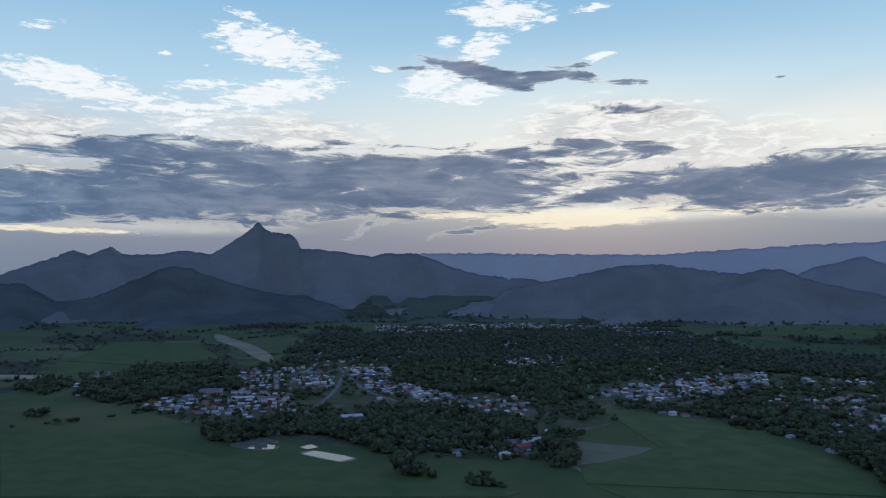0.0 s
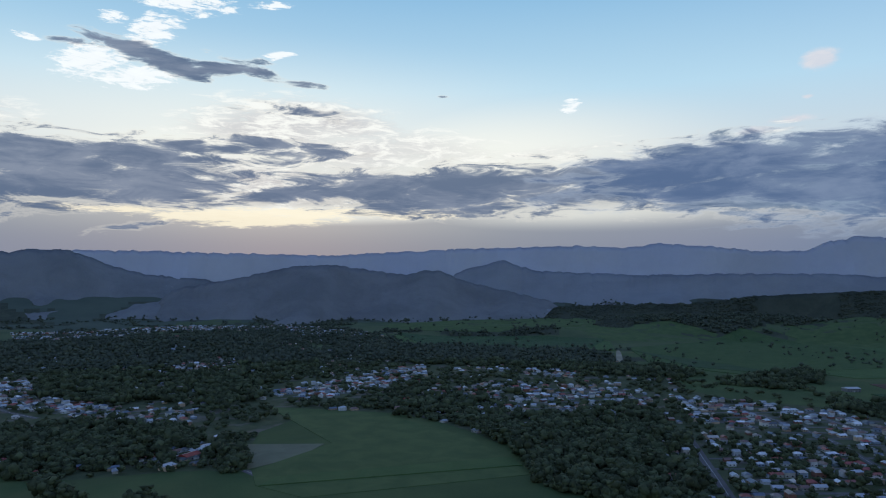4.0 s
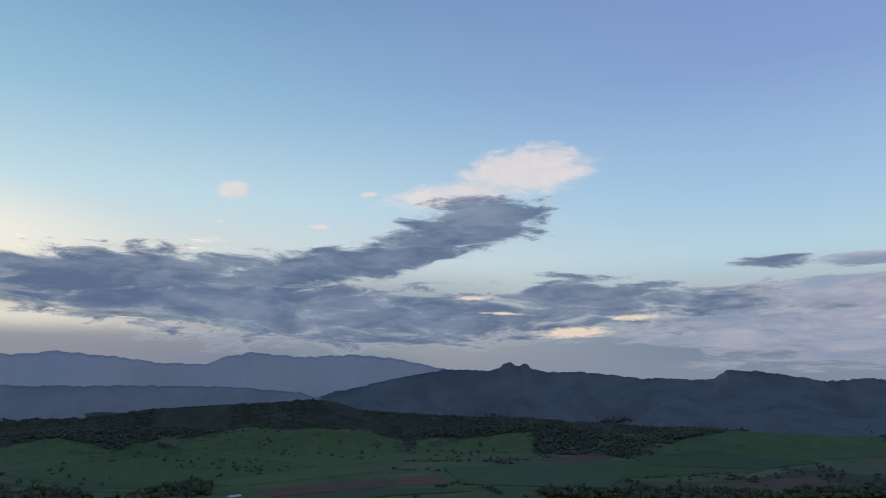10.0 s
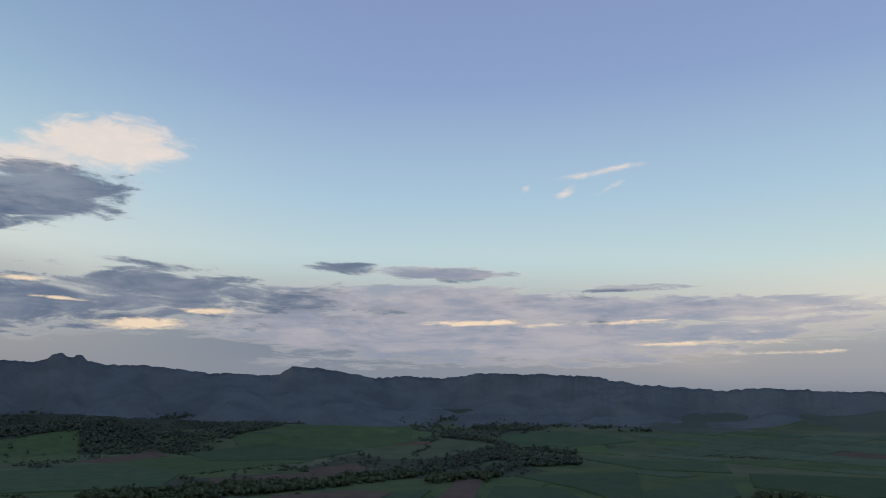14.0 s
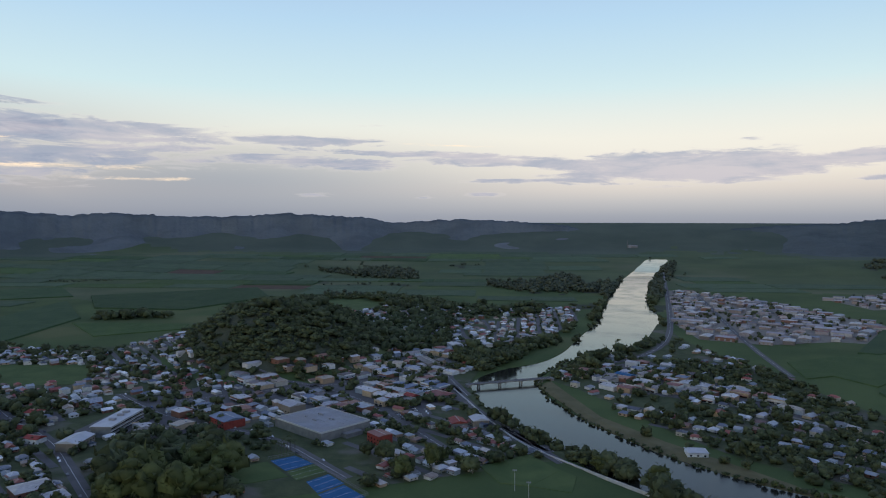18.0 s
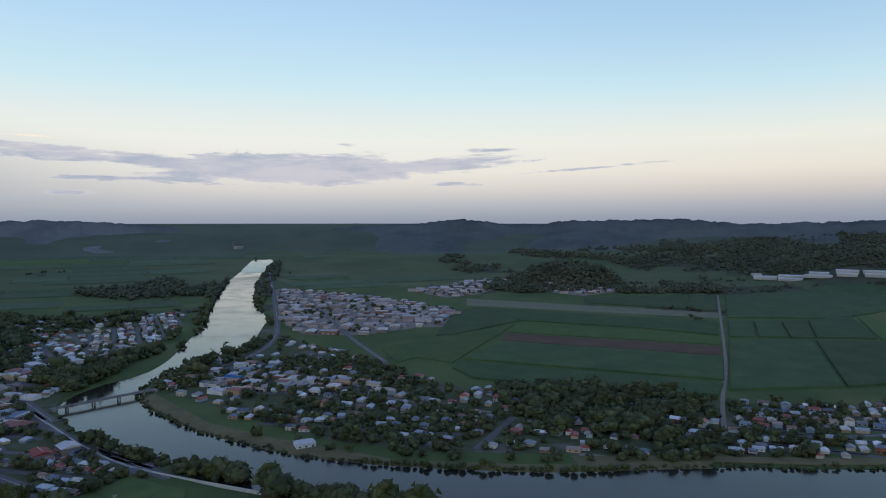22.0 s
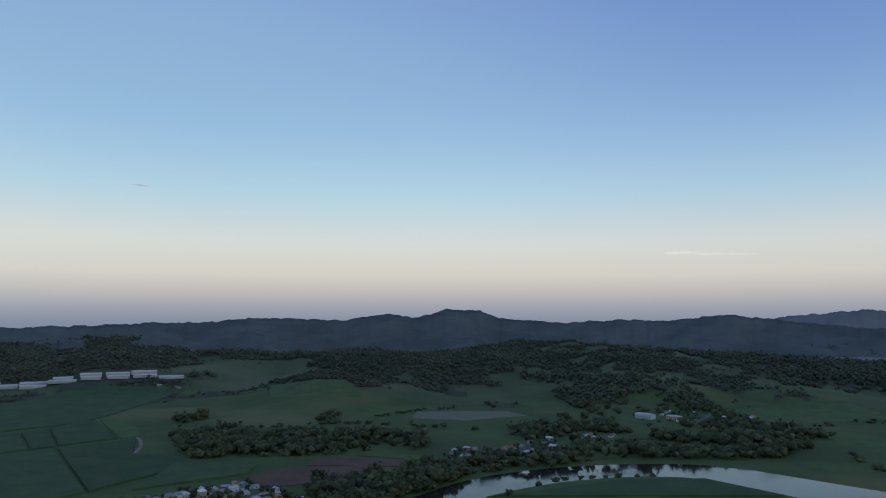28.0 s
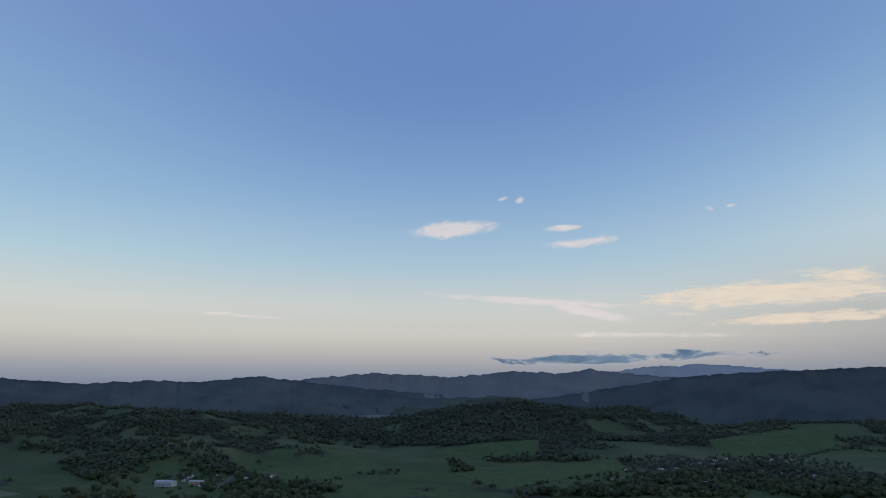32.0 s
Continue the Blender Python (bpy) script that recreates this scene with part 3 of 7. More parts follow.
def land_height(x, y):
    x, y = np.asarray(x, float), np.asarray(y, float)
    z = valley_rim(np.hypot(x, y))
    for cx, cy, a, b, turned, h in HILLS:
        c, s = math.cos(radians(turned)), math.sin(radians(turned))
        u, v = ((x - cx) * c + (y - cy) * s) / a, (-(x - cx) * s + (y - cy) * c) / b
        d = u * u + v * v
        bump = np.clip(1 - d / 2.6, 0, 1) ** 2 * (3 - 2 * np.clip(1 - d / 2.6, 0, 1))
        z += h * bump * (1 + 0.22 * fbm(x, y, 0.008, 3, cx * 0.007))
    for poly in [RIVER]:
        xs, ys = [p[0] for p in poly], [p[1] for p in poly]
        near = (x > min(xs) - 20) & (x < max(xs) + 20) & (y > min(ys) - 20) & (y < max(ys) + 20)
        if near.any():
            d = edge_distance(x[near], y[near], poly)
            d = np.where(inside(x[near], y[near], poly), -d, d)
            drop = np.interp(d, [-12, 0, 5, 9], [-5.0, -2.2, -1.0, 0.0])
            z[near] += drop
    return z


def wooded(x, y, z):
    """Where far woods cover the land: patches on the feet of the hills, not on the open cane plain."""
    r, a = np.hypot(x, y), np.arctan2(y, x)
    z = z - valley_rim(r)
    clump = fbm(x, y, 0.0044, 3, 4.0) + 0.35 * fbm(x, y, 0.022, 2, 1.0)
    open_plain = (a < -0.4) & (a > -1.95)
    least = np.where(open_plain, np.where(r > 3200, 9.0, 1.15), np.where(r > 2800, 0.05, np.where(r > 1820, 0.5, 0.85)))
    least = np.where((z > 16) & (r > 1680) & (r < 3820), np.minimum(least, 0.15 - z * 0.009), least)
    knoll = ((z > 8) & (r < 1400)) | (np.hypot(x + 594, y + 2226) < 175)
    return ((clump > least) & (r > 1400)) | knoll


def sheet_ground():
    turns, rings = 760, 240
    a = np.linspace(0, 2 * np.pi, turns, endpoint=False)
    r = 40 * (4960 / 40) ** (np.linspace(0, 1, rings) ** 0.86)
    R, A = np.meshgrid(r, a, indexing="ij")
    x, y = R * np.cos(A), R * np.sin(A)
    z = land_height(x.ravel(), y.ravel())
    verts = np.column_stack([x.ravel(), y.ravel(), z])
    i, j = np.meshgrid(np.arange(rings - 1), np.arange(turns), indexing="ij")
    k = (j + 1) % turns
    faces = np.stack([i * turns + j, (i + 1) * turns + j, (i + 1) * turns + k, i * turns + k], -1).reshape(-1, 4)
    verts = np.vstack([verts, [[0, 0, 0]]])
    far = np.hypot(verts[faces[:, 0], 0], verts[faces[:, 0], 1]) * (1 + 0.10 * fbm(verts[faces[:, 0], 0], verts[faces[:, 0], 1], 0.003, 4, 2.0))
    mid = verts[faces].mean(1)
    # bands by distance: plain grass, then the two haze-tinted colours
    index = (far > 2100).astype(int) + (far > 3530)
    index[wooded(mid[:, 0], mid[:, 1], mid[:, 2])] = 3
    ob = mesh_object("ground", verts, faces, None, smooth=True, mats=[PASTURE, HAZED_PASTURE, HAZED_PLAIN, WOODED], index=index)
    return tagged(ob, "green river-valley floor of pasture and low rolling rises", "ground", kind="structure")


sheet_ground()
cap = mesh_object("ground_under_the_viewpoint", [(40.5 * math.cos(i * math.pi / 24), 40.5 * math.sin(i * math.pi / 24), 0.004) for i in range(48)], [tuple(range(48))], PASTURE)
tagged(cap, "patch of pasture below the viewpoint", "ground", kind="structure")


def flat(name, poly, z, mat):
    """A flat sheet filling an outline."""
    bm = bmesh.new()
    bm.faces.new([bm.verts.new((x, y, z)) for x, y in poly])
    bmesh.ops.triangulate(bm, faces=bm.faces[:])
    me = bpy.data.meshes.new(name)
    bm.normal_update()
    if sum(f.normal.z for f in bm.faces) < 0:
        bmesh.ops.reverse_faces(bm, faces=bm.faces[:])
    bm.to_mesh(me)
    bm.free()
    me.materials.append(mat)
    return new(name, me)


river = flat("water_river", RIVER, -2.0, WATER)
for v in river.data.vertices:
    v.co.z += float(valley_rim(math.hypot(v.co.x, v.co.y)))
tagged(river, "calm grey river curving past the town, reflecting the sky", "river", kind="structure")
for reach in REACHES:
    sheet = flat("water_reach", reach, 0.0, WATER_FAR)
    co = np.array([v.co[:] for v in sheet.data.vertices])
    co[:, 2] = land_height(co[:, 0], co[:, 1]) + (0.35 if abs(reach[0][1]) < 3200 else 1.5)
    sheet.data.vertices.foreach_set("co", co.astype(np.float32).ravel())
    tagged(sheet, "pale distant reach of the river between fields", "river", kind="structure")


CANOPY = []


def mountain(name, label, ridge, crest, foot, mat, seed, spur=0.5, foot_z=0.0, step=0.1, clearings=0.0):
    """A range fitted to the camera's view: its ridge passes through skyline points (azimuth, elevation) at shortened
    distance, with spurs running down to its foot.
    """
    foot_z -= 14
    az = np.arange(min(p[0] for p in ridge), max(p[0] for p in ridge) + step, step)
    pts = sorted(ridge)
    el = np.interp(az, [p[0] for p in pts], [p[1] for p in pts])
    w = np.array([1, 2, 1]) / 4
    el = np.convolve(np.pad(el, 1, "edge"), w, "valid")
    el = el + 0.05 * fbm(az, az * 0, 2.3, 4, seed) - 0.06 * np.abs(fbm(az, az * 0, 4.5, 2, seed + 3)) + 0.045 + 0.008 * fbm(az, az * 0, 17.0, 2, seed)
    ends = np.clip(np.minimum(az - az[0], az[-1] - az) / 3.0, 0, 1)
    ends = ends * ends * (3 - 2 * ends)
    rows = np.array([0, .06, .13, .2, .28, .36, .44, .52, .6, .68, .76, .84, .9, .95, 1.0, 1.06])
    T, A = np.meshgrid(rows, az, indexing="ij")
    E = np.broadcast_to(el, T.shape)
    wob = 1 + 0.05 * fbm(A, T * 0, 0.33, 3, seed)
    r = (foot * wob + (crest - foot * wob) * np.minimum(T, 1)) + np.maximum(T - 1, 0) * 900
    top = foot_z - 8 + (218 - foot_z + crest * np.tan(np.radians(E))) * ends
    x, y = r * np.cos(np.radians(A)), r * np.sin(np.radians(A))
    s = np.clip(T, 0, 1)
    rough = fbm(x, y, 0.0044, 4, seed + 2)
    prof = s ** 1.55 * (0.5 + 0.5 * s) + spur * 0.34 * rough * np.sin(np.pi * s) ** 1.3
    z = foot_z + (np.maximum(top - foot_z, 3)) * np.clip(prof, -0.02, 0.97 + 0.03 * s)
    z = np.where(T > 1, top - 160, z)
    z = np.where(T >= 0.999, np.where(T > 1, top - 160, top), z)
    z[0] = foot_z - 12
    n = len(az)
    i, j = np.meshgrid(np.arange(len(rows) - 1), np.arange(n - 1), indexing="ij")
    faces = np.stack([i * n + j, i * n + j + 1, (i + 1) * n + j + 1, (i + 1) * n + j], -1).reshape(-1, 4)
    ob = mesh_object(name, np.column_stack([x.ravel(), y.ravel(), z.ravel()]), faces[:, ::-1], mat, smooth=True)
    CANOPY.append((name, mat, faces, x.ravel(), y.ravel(), z.ravel(), clearings))
    return tagged(ob, label, "mountain", kind="structure")


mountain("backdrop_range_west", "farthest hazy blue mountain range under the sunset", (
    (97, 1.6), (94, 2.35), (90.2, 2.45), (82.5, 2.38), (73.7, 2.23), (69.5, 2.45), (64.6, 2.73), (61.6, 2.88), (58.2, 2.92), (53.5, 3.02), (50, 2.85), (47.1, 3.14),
    (43, 2.8), (40.3, 2.46), (37.2, 2.42), (36, 2.9), (33.8, 3.35), (29.9, 3.05), (25.85, 3.3), (22.8, 3.02), (18.8, 2.15), (14.0, 1.6), (9, .6)), 4914, 4477, HAZED_SLOPES_C, 1.0, foot_z=116)
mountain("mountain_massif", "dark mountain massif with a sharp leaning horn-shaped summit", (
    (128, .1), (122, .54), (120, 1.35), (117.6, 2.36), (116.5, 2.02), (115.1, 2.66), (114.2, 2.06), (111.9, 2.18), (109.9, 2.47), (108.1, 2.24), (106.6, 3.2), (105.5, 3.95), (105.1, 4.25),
    (104.85, 4.62), (104.7, 4.78), (104.5, 4.66), (104.2, 4.3), (103.8, 4.05), (103.2, 4.0), (102.1, 3.86), (101.65, 3.4), (101.4, 2.75), (98.4, 2.53), (95.7, 2.14), (94.5, 2.42), (92, 2.38), (89.7, 1.48), (87, .7), (82.9, .34), (79, -.6)), 4732, 3711, HAZED_SLOPES_B, 2.0, foot_z=50)
mountain("hill_left_foreland", "dark forested foothill before the massif", ((128, .1), (122, -.12), (120.6, -.07), (118.4, -1.4), (116.4, -1.1), (113.4, .27), (111.1, 1.28), (109.6, 1.15), (108.7, .72), (105.7, -.3), (101, -1.2), (96, -2.3)), 3857, 3201, HAZED_FOREST_A, 3.0, foot_z=22)
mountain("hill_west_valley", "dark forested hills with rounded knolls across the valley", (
    (88, -1.6), (84.5, -.35), (80.2, .48), (75.9, 1.45), (72.9, 1.5), (68.8, .9), (67.3, .68), (65.9, 1.05), (64.6, 1.08), (62.1, .14), (58.4, -.7), (53, -1.9)), 4039, 3274, HAZED_FOREST_W, 4.0, foot_z=25)
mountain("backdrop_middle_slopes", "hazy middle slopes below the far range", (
    (66, .2), (60.2, 1.7), (59.3, 1.9), (57, 1.1), (54.4, .92), (48.5, .7), (40.3, .78), (36, .75), (30, .3), (25, -1.0)), 4513, 3894, HAZED_SLOPES_W, 5.0, foot_z=65)
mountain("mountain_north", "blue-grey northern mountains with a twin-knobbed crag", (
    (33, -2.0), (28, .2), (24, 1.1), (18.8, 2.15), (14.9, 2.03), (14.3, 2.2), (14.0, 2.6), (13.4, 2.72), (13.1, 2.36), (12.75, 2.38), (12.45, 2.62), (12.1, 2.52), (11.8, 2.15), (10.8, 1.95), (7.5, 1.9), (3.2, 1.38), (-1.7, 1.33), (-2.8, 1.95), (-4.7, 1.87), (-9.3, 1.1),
    (-11.6, 1.29), (-14.7, 1.1), (-17.3, 1.47), (-22.1, 1.45), (-26.3, 1.22), (-29.7, .6), (-34, .35), (-40, -.5), (-48, -1.5)), 4622, 3529, HAZED_FOREST_N, 6.0, foot_z=39)
mountain("hill_north_ridge", "near dark wooded ridge rising from the farmland", (
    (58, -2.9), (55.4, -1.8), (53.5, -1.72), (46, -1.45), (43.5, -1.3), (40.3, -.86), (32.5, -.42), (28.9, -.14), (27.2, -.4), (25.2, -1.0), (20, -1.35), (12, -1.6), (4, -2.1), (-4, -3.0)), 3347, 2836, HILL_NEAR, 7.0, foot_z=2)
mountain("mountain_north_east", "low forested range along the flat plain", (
    (-12, -1.3), (-18, -.6), (-24, 0.2), (-29.7, .45), (-35.4, .18), (-38.9, .32), (-43.9, .05), (-48, .12), (-51, .34), (-54, .2), (-57, .07), (-59.6, -.4), (-64.6, -.13), (-69.4, -.29), (-72, -.5), (-77, -1.0)), 4440, 3711, HAZED_FOREST_N, 8.0, foot_z=43)
mountain("backdrop_coast", "thin hazy line of distant coastal hills", ((-62, -.5), (-72, -.47), (-78, -.42), (-82, -.46), (-88, -.44), (-96, -.4)), 4914, 4841, HAZED_SLOPES_B, 8.5, foot_z=155)
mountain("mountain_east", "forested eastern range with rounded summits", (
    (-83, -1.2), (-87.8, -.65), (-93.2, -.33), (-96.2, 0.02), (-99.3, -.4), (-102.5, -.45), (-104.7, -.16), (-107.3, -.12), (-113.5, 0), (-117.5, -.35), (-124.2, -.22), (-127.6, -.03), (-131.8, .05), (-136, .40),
    (-142.8, .25), (-146.3, .76), (-148.5, .38), (-151, 1.13), (-152.2, .98), (-153.5, 1.06), (-155.1, .38), (-160.3, .02), (-164.2, .25), (-168.4, .2), (-172.4, .67), (-175.1, .3), (-181, -.3), (-190, -1.0), (-199, -1.7)), 4477, 3347, HAZED_FOREST_A, 9.0, foot_z=35)
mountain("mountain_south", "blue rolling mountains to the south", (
    (-149, -1.5), (-158, -.6), (-164, .1), (-168.9, .2), (-175.1, .33), (-181.2, .97), (-184, .8), (-187.5, .64), (-192.4, 1.13), (-196.4, .92), (-198.3, 1.27), (-200.7, 1.0), (-206, .5), (-214, .2)), 4805, 3894, HAZED_SLOPES_B, 10.0, foot_z=65)
mountain("backdrop_range_south", "far hazy range to the south-west", ((-196, .5), (-202.8, 1.43), (-207.7, 1.62), (-212.6, 1.1), (-218, 1.0), (-226, 1.0), (-234, .8)), 4914, 4550, HAZED_SLOPES_C, 11.0, foot_z=127)
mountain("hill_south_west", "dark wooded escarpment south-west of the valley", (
    (-187, -1.8), (-196, -.8), (-203, .3), (-204.6, .6), (-209.2, .98), (-214, 1.16), (-218.4, 1.31), (-224, 1.3), (-230, .9), (-236, .1)), 4185, 3237, HAZED_FOREST_A, 12.0, foot_z=23)

# ---- more materials ----
CROWN = surface("eucalypt_foliage", (0.045, 0.059, 0.031), (0.098, 0.114, 0.056), 0.12, 0.9, 1.4, 0.6, spread=0.45, island=True, spec=0.1)
CROWN_LIGHT = surface("fresh_foliage", (0.056, 0.070, 0.026), (0.105, 0.120, 0.046), 0.12, 0.9, 1.4, 0.6, spread=0.4, island=True, spec=0.1)
# foliage of the far woods, lifted and greyed to stand in for haze
HAZED_CROWN = surface("hazed_foliage", (0.060, 0.074, 0.052), (0.112, 0.128, 0.084), 0.01, 0.95, 0.5, 0.6, spread=0.18, island=True, spec=0.05)
BARK = surface("tree_bark", (0.10, 0.085, 0.07), (0.17, 0.15, 0.125), 0.6, 0.95, 5.0, 0.6)
TRACK = surface("gravel_track", (0.19, 0.165, 0.13), (0.27, 0.24, 0.195), 0.08, 0.95, 0.9, 0.4)
ASPHALT = surface("asphalt_road", (0.098, 0.095, 0.090), (0.15, 0.145, 0.137), 0.05, 0.85, 1.2, 0.3)
PAINT_LINE = surface("road_paint", (0.55, 0.55, 0.52), (0.7, 0.7, 0.66), 0.3, 0.8, 2.0, 0.1)
SAND = surface("sandy_clearing", (0.19, 0.16, 0.125), (0.27, 0.235, 0.19), 0.08, 0.95, 1.0, 0.4)
CONCRETE = surface("weathered_concrete", (0.16, 0.16, 0.155), (0.25, 0.247, 0.238), 0.15, 0.85, 1.5, 0.3)
ROOF_COLOURS = [tuple(1.3 * v for v in srgb(*c)) for c in ((150, 156, 160), (186, 190, 192), (216, 218, 218), (118, 124, 130), (164, 168, 170), (112, 88, 80), (142, 72, 62), (178, 172, 164), (92, 104, 118), (138, 126, 116), (80, 86, 92), (172, 178, 184), (104, 108, 108), (140, 80, 66), (122, 96, 82), (142, 150, 154))]
ROOF = palette("sheet_roofing", ROOF_COLOURS, 0.45, 0.0, 0.3)
ROOF_STUFF = palette("sheet_roofing_far", ROOF_COLOURS, 0.45, 0.0, 0.3, island=True)
SHED_COLOURS = [tuple(0.76 * v for v in srgb(*c)) for c in ((196, 196, 200), (168, 166, 170), (214, 210, 208), (176, 158, 152), (150, 158, 170), (200, 192, 190), (128, 122, 122), (188, 178, 180), (158, 112, 96))]
SHED_ROOF = palette("shed_roofing", SHED_COLOURS, 0.45, 0.0, 0.35)
SHED_STUFF = palette("shed_roofing_far", SHED_COLOURS, 0.45, 0.0, 0.35, island=True)
SHOP_COLOURS = [tuple(0.85 * v for v in srgb(*c)) for c in ((206, 204, 202), (150, 140, 138), (222, 220, 218), (150, 84, 72), (116, 134, 160), (196, 180, 160), (178, 186, 196), (112, 104, 102), (190, 190, 194), (170, 120, 98))]
SHOP_ROOF = palette("shop_roofing", SHOP_COLOURS, 0.5, 0.0, 0.4)
SHOP_STUFF = palette("shop_roofing_far", SHOP_COLOURS, 0.5, 0.0, 0.4, island=True)
WALL_COLOURS = [tuple(0.95 * v for v in srgb(*c)) for c in ((216, 214, 208), (188, 182, 170), (228, 228, 226), (176, 150, 126), (140, 96, 78), (206, 208, 208), (200, 176, 146), (154, 166, 178))]
WALL = palette("house_wall", WALL_COLOURS, 0.85, 0.0, 0.25)
WALL_STUFF = palette("house_wall_far", WALL_COLOURS, 0.85, 0.0, 0.25, island=True)
TOWN_GROUND = surface("gardens_and_yards", (0.056, 0.074, 0.036), (0.112, 0.128, 0.062), 0.045, 0.95, 0.3, 0.4, spec=0.1, third=(0.150, 0.142, 0.108))
GLASS = surface("window_glass", (0.012, 0.014, 0.018), (0.03, 0.035, 0.04), 0.5, 0.08, 3.0, 0.0, spec=0.6)
TRIM = surface("painted_trim", (0.42, 0.42, 0.40), (0.58, 0.58, 0.55), 0.4, 0.6, 3.0, 0.1)
RED_ROOF = surface("red_roofing", srgb(128, 52, 46), srgb(160, 74, 62), 0.3, 0.6, 2.0, 0.2)
BLUE_COURT = surface("blue_court", srgb(28, 86, 124), srgb(36, 104, 148), 0.2, 0.8, 2.0, 0.1)
WHITE_ROOF = surface("pale_metal_roof", (0.42, 0.435, 0.445), (0.56, 0.57, 0.58), 0.08, 0.5, 1.5, 0.15)
GREY_ROOF = surface("weathered_grey_roof", (0.21, 0.22, 0.235), (0.33, 0.34, 0.355), 0.06, 0.6, 0.9, 0.2, third=(0.27, 0.265, 0.26))
STEEL = surface("grey_steel", (0.25, 0.25, 0.26), (0.35, 0.35, 0.36), 0.5, 0.5, 3.0, 0.1)


def part(name, bm, mat, parent=None, label="", at=None):
    """Link a bmesh as one mesh object under a thing or a part."""
    me = bpy.data.meshes.new(name)
    bm.to_mesh(me)
    bm.free()
    for m in (mat if isinstance(mat, (list, tuple)) else [mat]):
        me.materials.append(m)
    ob = new(name, me)
    if parent:
        ob.parent = parent
    if at is not None:
        ob.matrix_basis = at
    if label:
        ob["label"] = label
    return ob


def box(bm, x0, x1, y0, y1, z0, z1, mat=0):
    vs = [bm.verts.new(p) for p in ((x0, y0, z0), (x1, y0, z0), (x1, y1, z0), (x0, y1, z0), (x0, y0, z1), (x1, y0, z1), (x1, y1, z1), (x0, y1, z1))]
    for f in ((0, 3, 2, 1), (4, 5, 6, 7), (0, 1, 5, 4), (1, 2, 6, 5), (2, 3, 7, 6), (3, 0, 4, 7)):
        bm.faces.new([vs[i] for i in f]).material_index = mat
    return bm


def boxed(*args):
    return box(bmesh.new(), *args)


# ---- fields and roads ----
FIELD_KIND = {
    "cane": (CANE, 2.4, "sugar_cane_field", "block of dark green sugar cane with straight tracks round it", "field", "stuff"),
    "plain": (HAZED_CANE, 2.2, "sugar_cane_field", "wide block of sugar cane out on the plain", "field", "stuff"),
    "young": (CANE_YOUNG, 1.1, "young_cane_field", "lighter green block of young cane or fodder crop", "field", "stuff"),
    "soil": (SOIL, 0.35, "ploughed_field", "brown ploughed field with straight furrows", "field", "structure"),
    "red": (RED_SOIL, 0.35, "red_soil_field", "bare reddish-brown field ready for planting", "field", "structure"),
    "runway": (DRY, 0.12, "grass_runway", "long pale mown grass airstrip between cane fields", "airstrip", "structure"),
    "dry": (DRY, 0.2, "pale_paddock", "pale dry grass paddock", "paddock", "structure"),
    "pasture2": (LAWN, 0.2, "grazed_paddock", "smooth green grazed paddock", "paddock", "structure"),
    "lawn": (LAWN, 0.15, "mown_lawn", "mown green playing field among trees", "lawn", "structure"),
    "bank": (BANK, 0.25, "river_bank_grass", "dry brown grass strip along the river bank", "river bank", "structure"),
    "sand": (SAND, 0.2, "sandy_clearing", "bare sandy clearing beside the river", "clearing", "structure"),
}
FIELDS, ZONES, WOODS, ROADS = [], [], [], []


def field(kind, poly):
    mat, h, name, label, cat, sort = FIELD_KIND[kind]
    FIELDS.append(poly)
    h += 0.03 * (len(FIELDS) % 23)
    cx, cy = sum(p[0] for p in poly) / len(poly), sum(p[1] for p in poly) / len(poly)
    edges = [(math.hypot(b[0] - a[0], b[1] - a[1]), math.atan2(b[1] - a[1], b[0] - a[0])) for a, b in zip(poly, poly[1:] + poly[:1])]
    turned = max(edges)[1] - math.pi / 2
    m = Matrix.Translation((cx, cy, 0)) @ Matrix.Rotation(turned, 4, "Z")
    inv = m.inverted()
    low = [inv @ Vector((x, y, 0)) for x, y in poly]
    bm = bmesh.new()
    area = sum(a.x * b.y - b.x * a.y for a, b in zip(low, low[1:] + low[:1]))
    if area < 0:
        low.reverse()
    mid = sum((v.copy() for v in low), Vector()) / len(low)
    f = bm.faces.new([bm.verts.new(v) for v in low])
    xs = np.array([p[0] for p in poly] + [cx], float)
    ys = np.array([p[1] for p in poly] + [cy], float)
    zs = land_height(xs, ys)
    if np.abs(zs).max() > 0.2:
        bmesh.ops.triangulate(bm, faces=bm.faces[:])
        bmesh.ops.subdivide_edges(bm, edges=bm.edges[:], cuts=9, use_grid_fill=True)
        spots = [m @ v.co for v in bm.verts]
        tops = land_height(np.array([w.x for w in spots]), np.array([w.y for w in spots]))
        for v, top in zip(bm.verts, tops):
            v.co.z = float(top)
    grown = bmesh.ops.extrude_face_region(bm, geom=bm.faces[:])["geom"]
    for v in grown:
        if isinstance(v, bmesh.types.BMVert):
            inward = mid - v.co
            inward.z = 0
            v.co += inward.normalized() * min(h * 0.6, 1.5) + Vector((0, 0, h))
    bmesh.ops.recalc_face_normals(bm, faces=bm.faces[:])
    ob = part(name, bm, mat)
    ob.matrix_basis = m
    return tagged(ob, label, cat, "farm fields", sort)


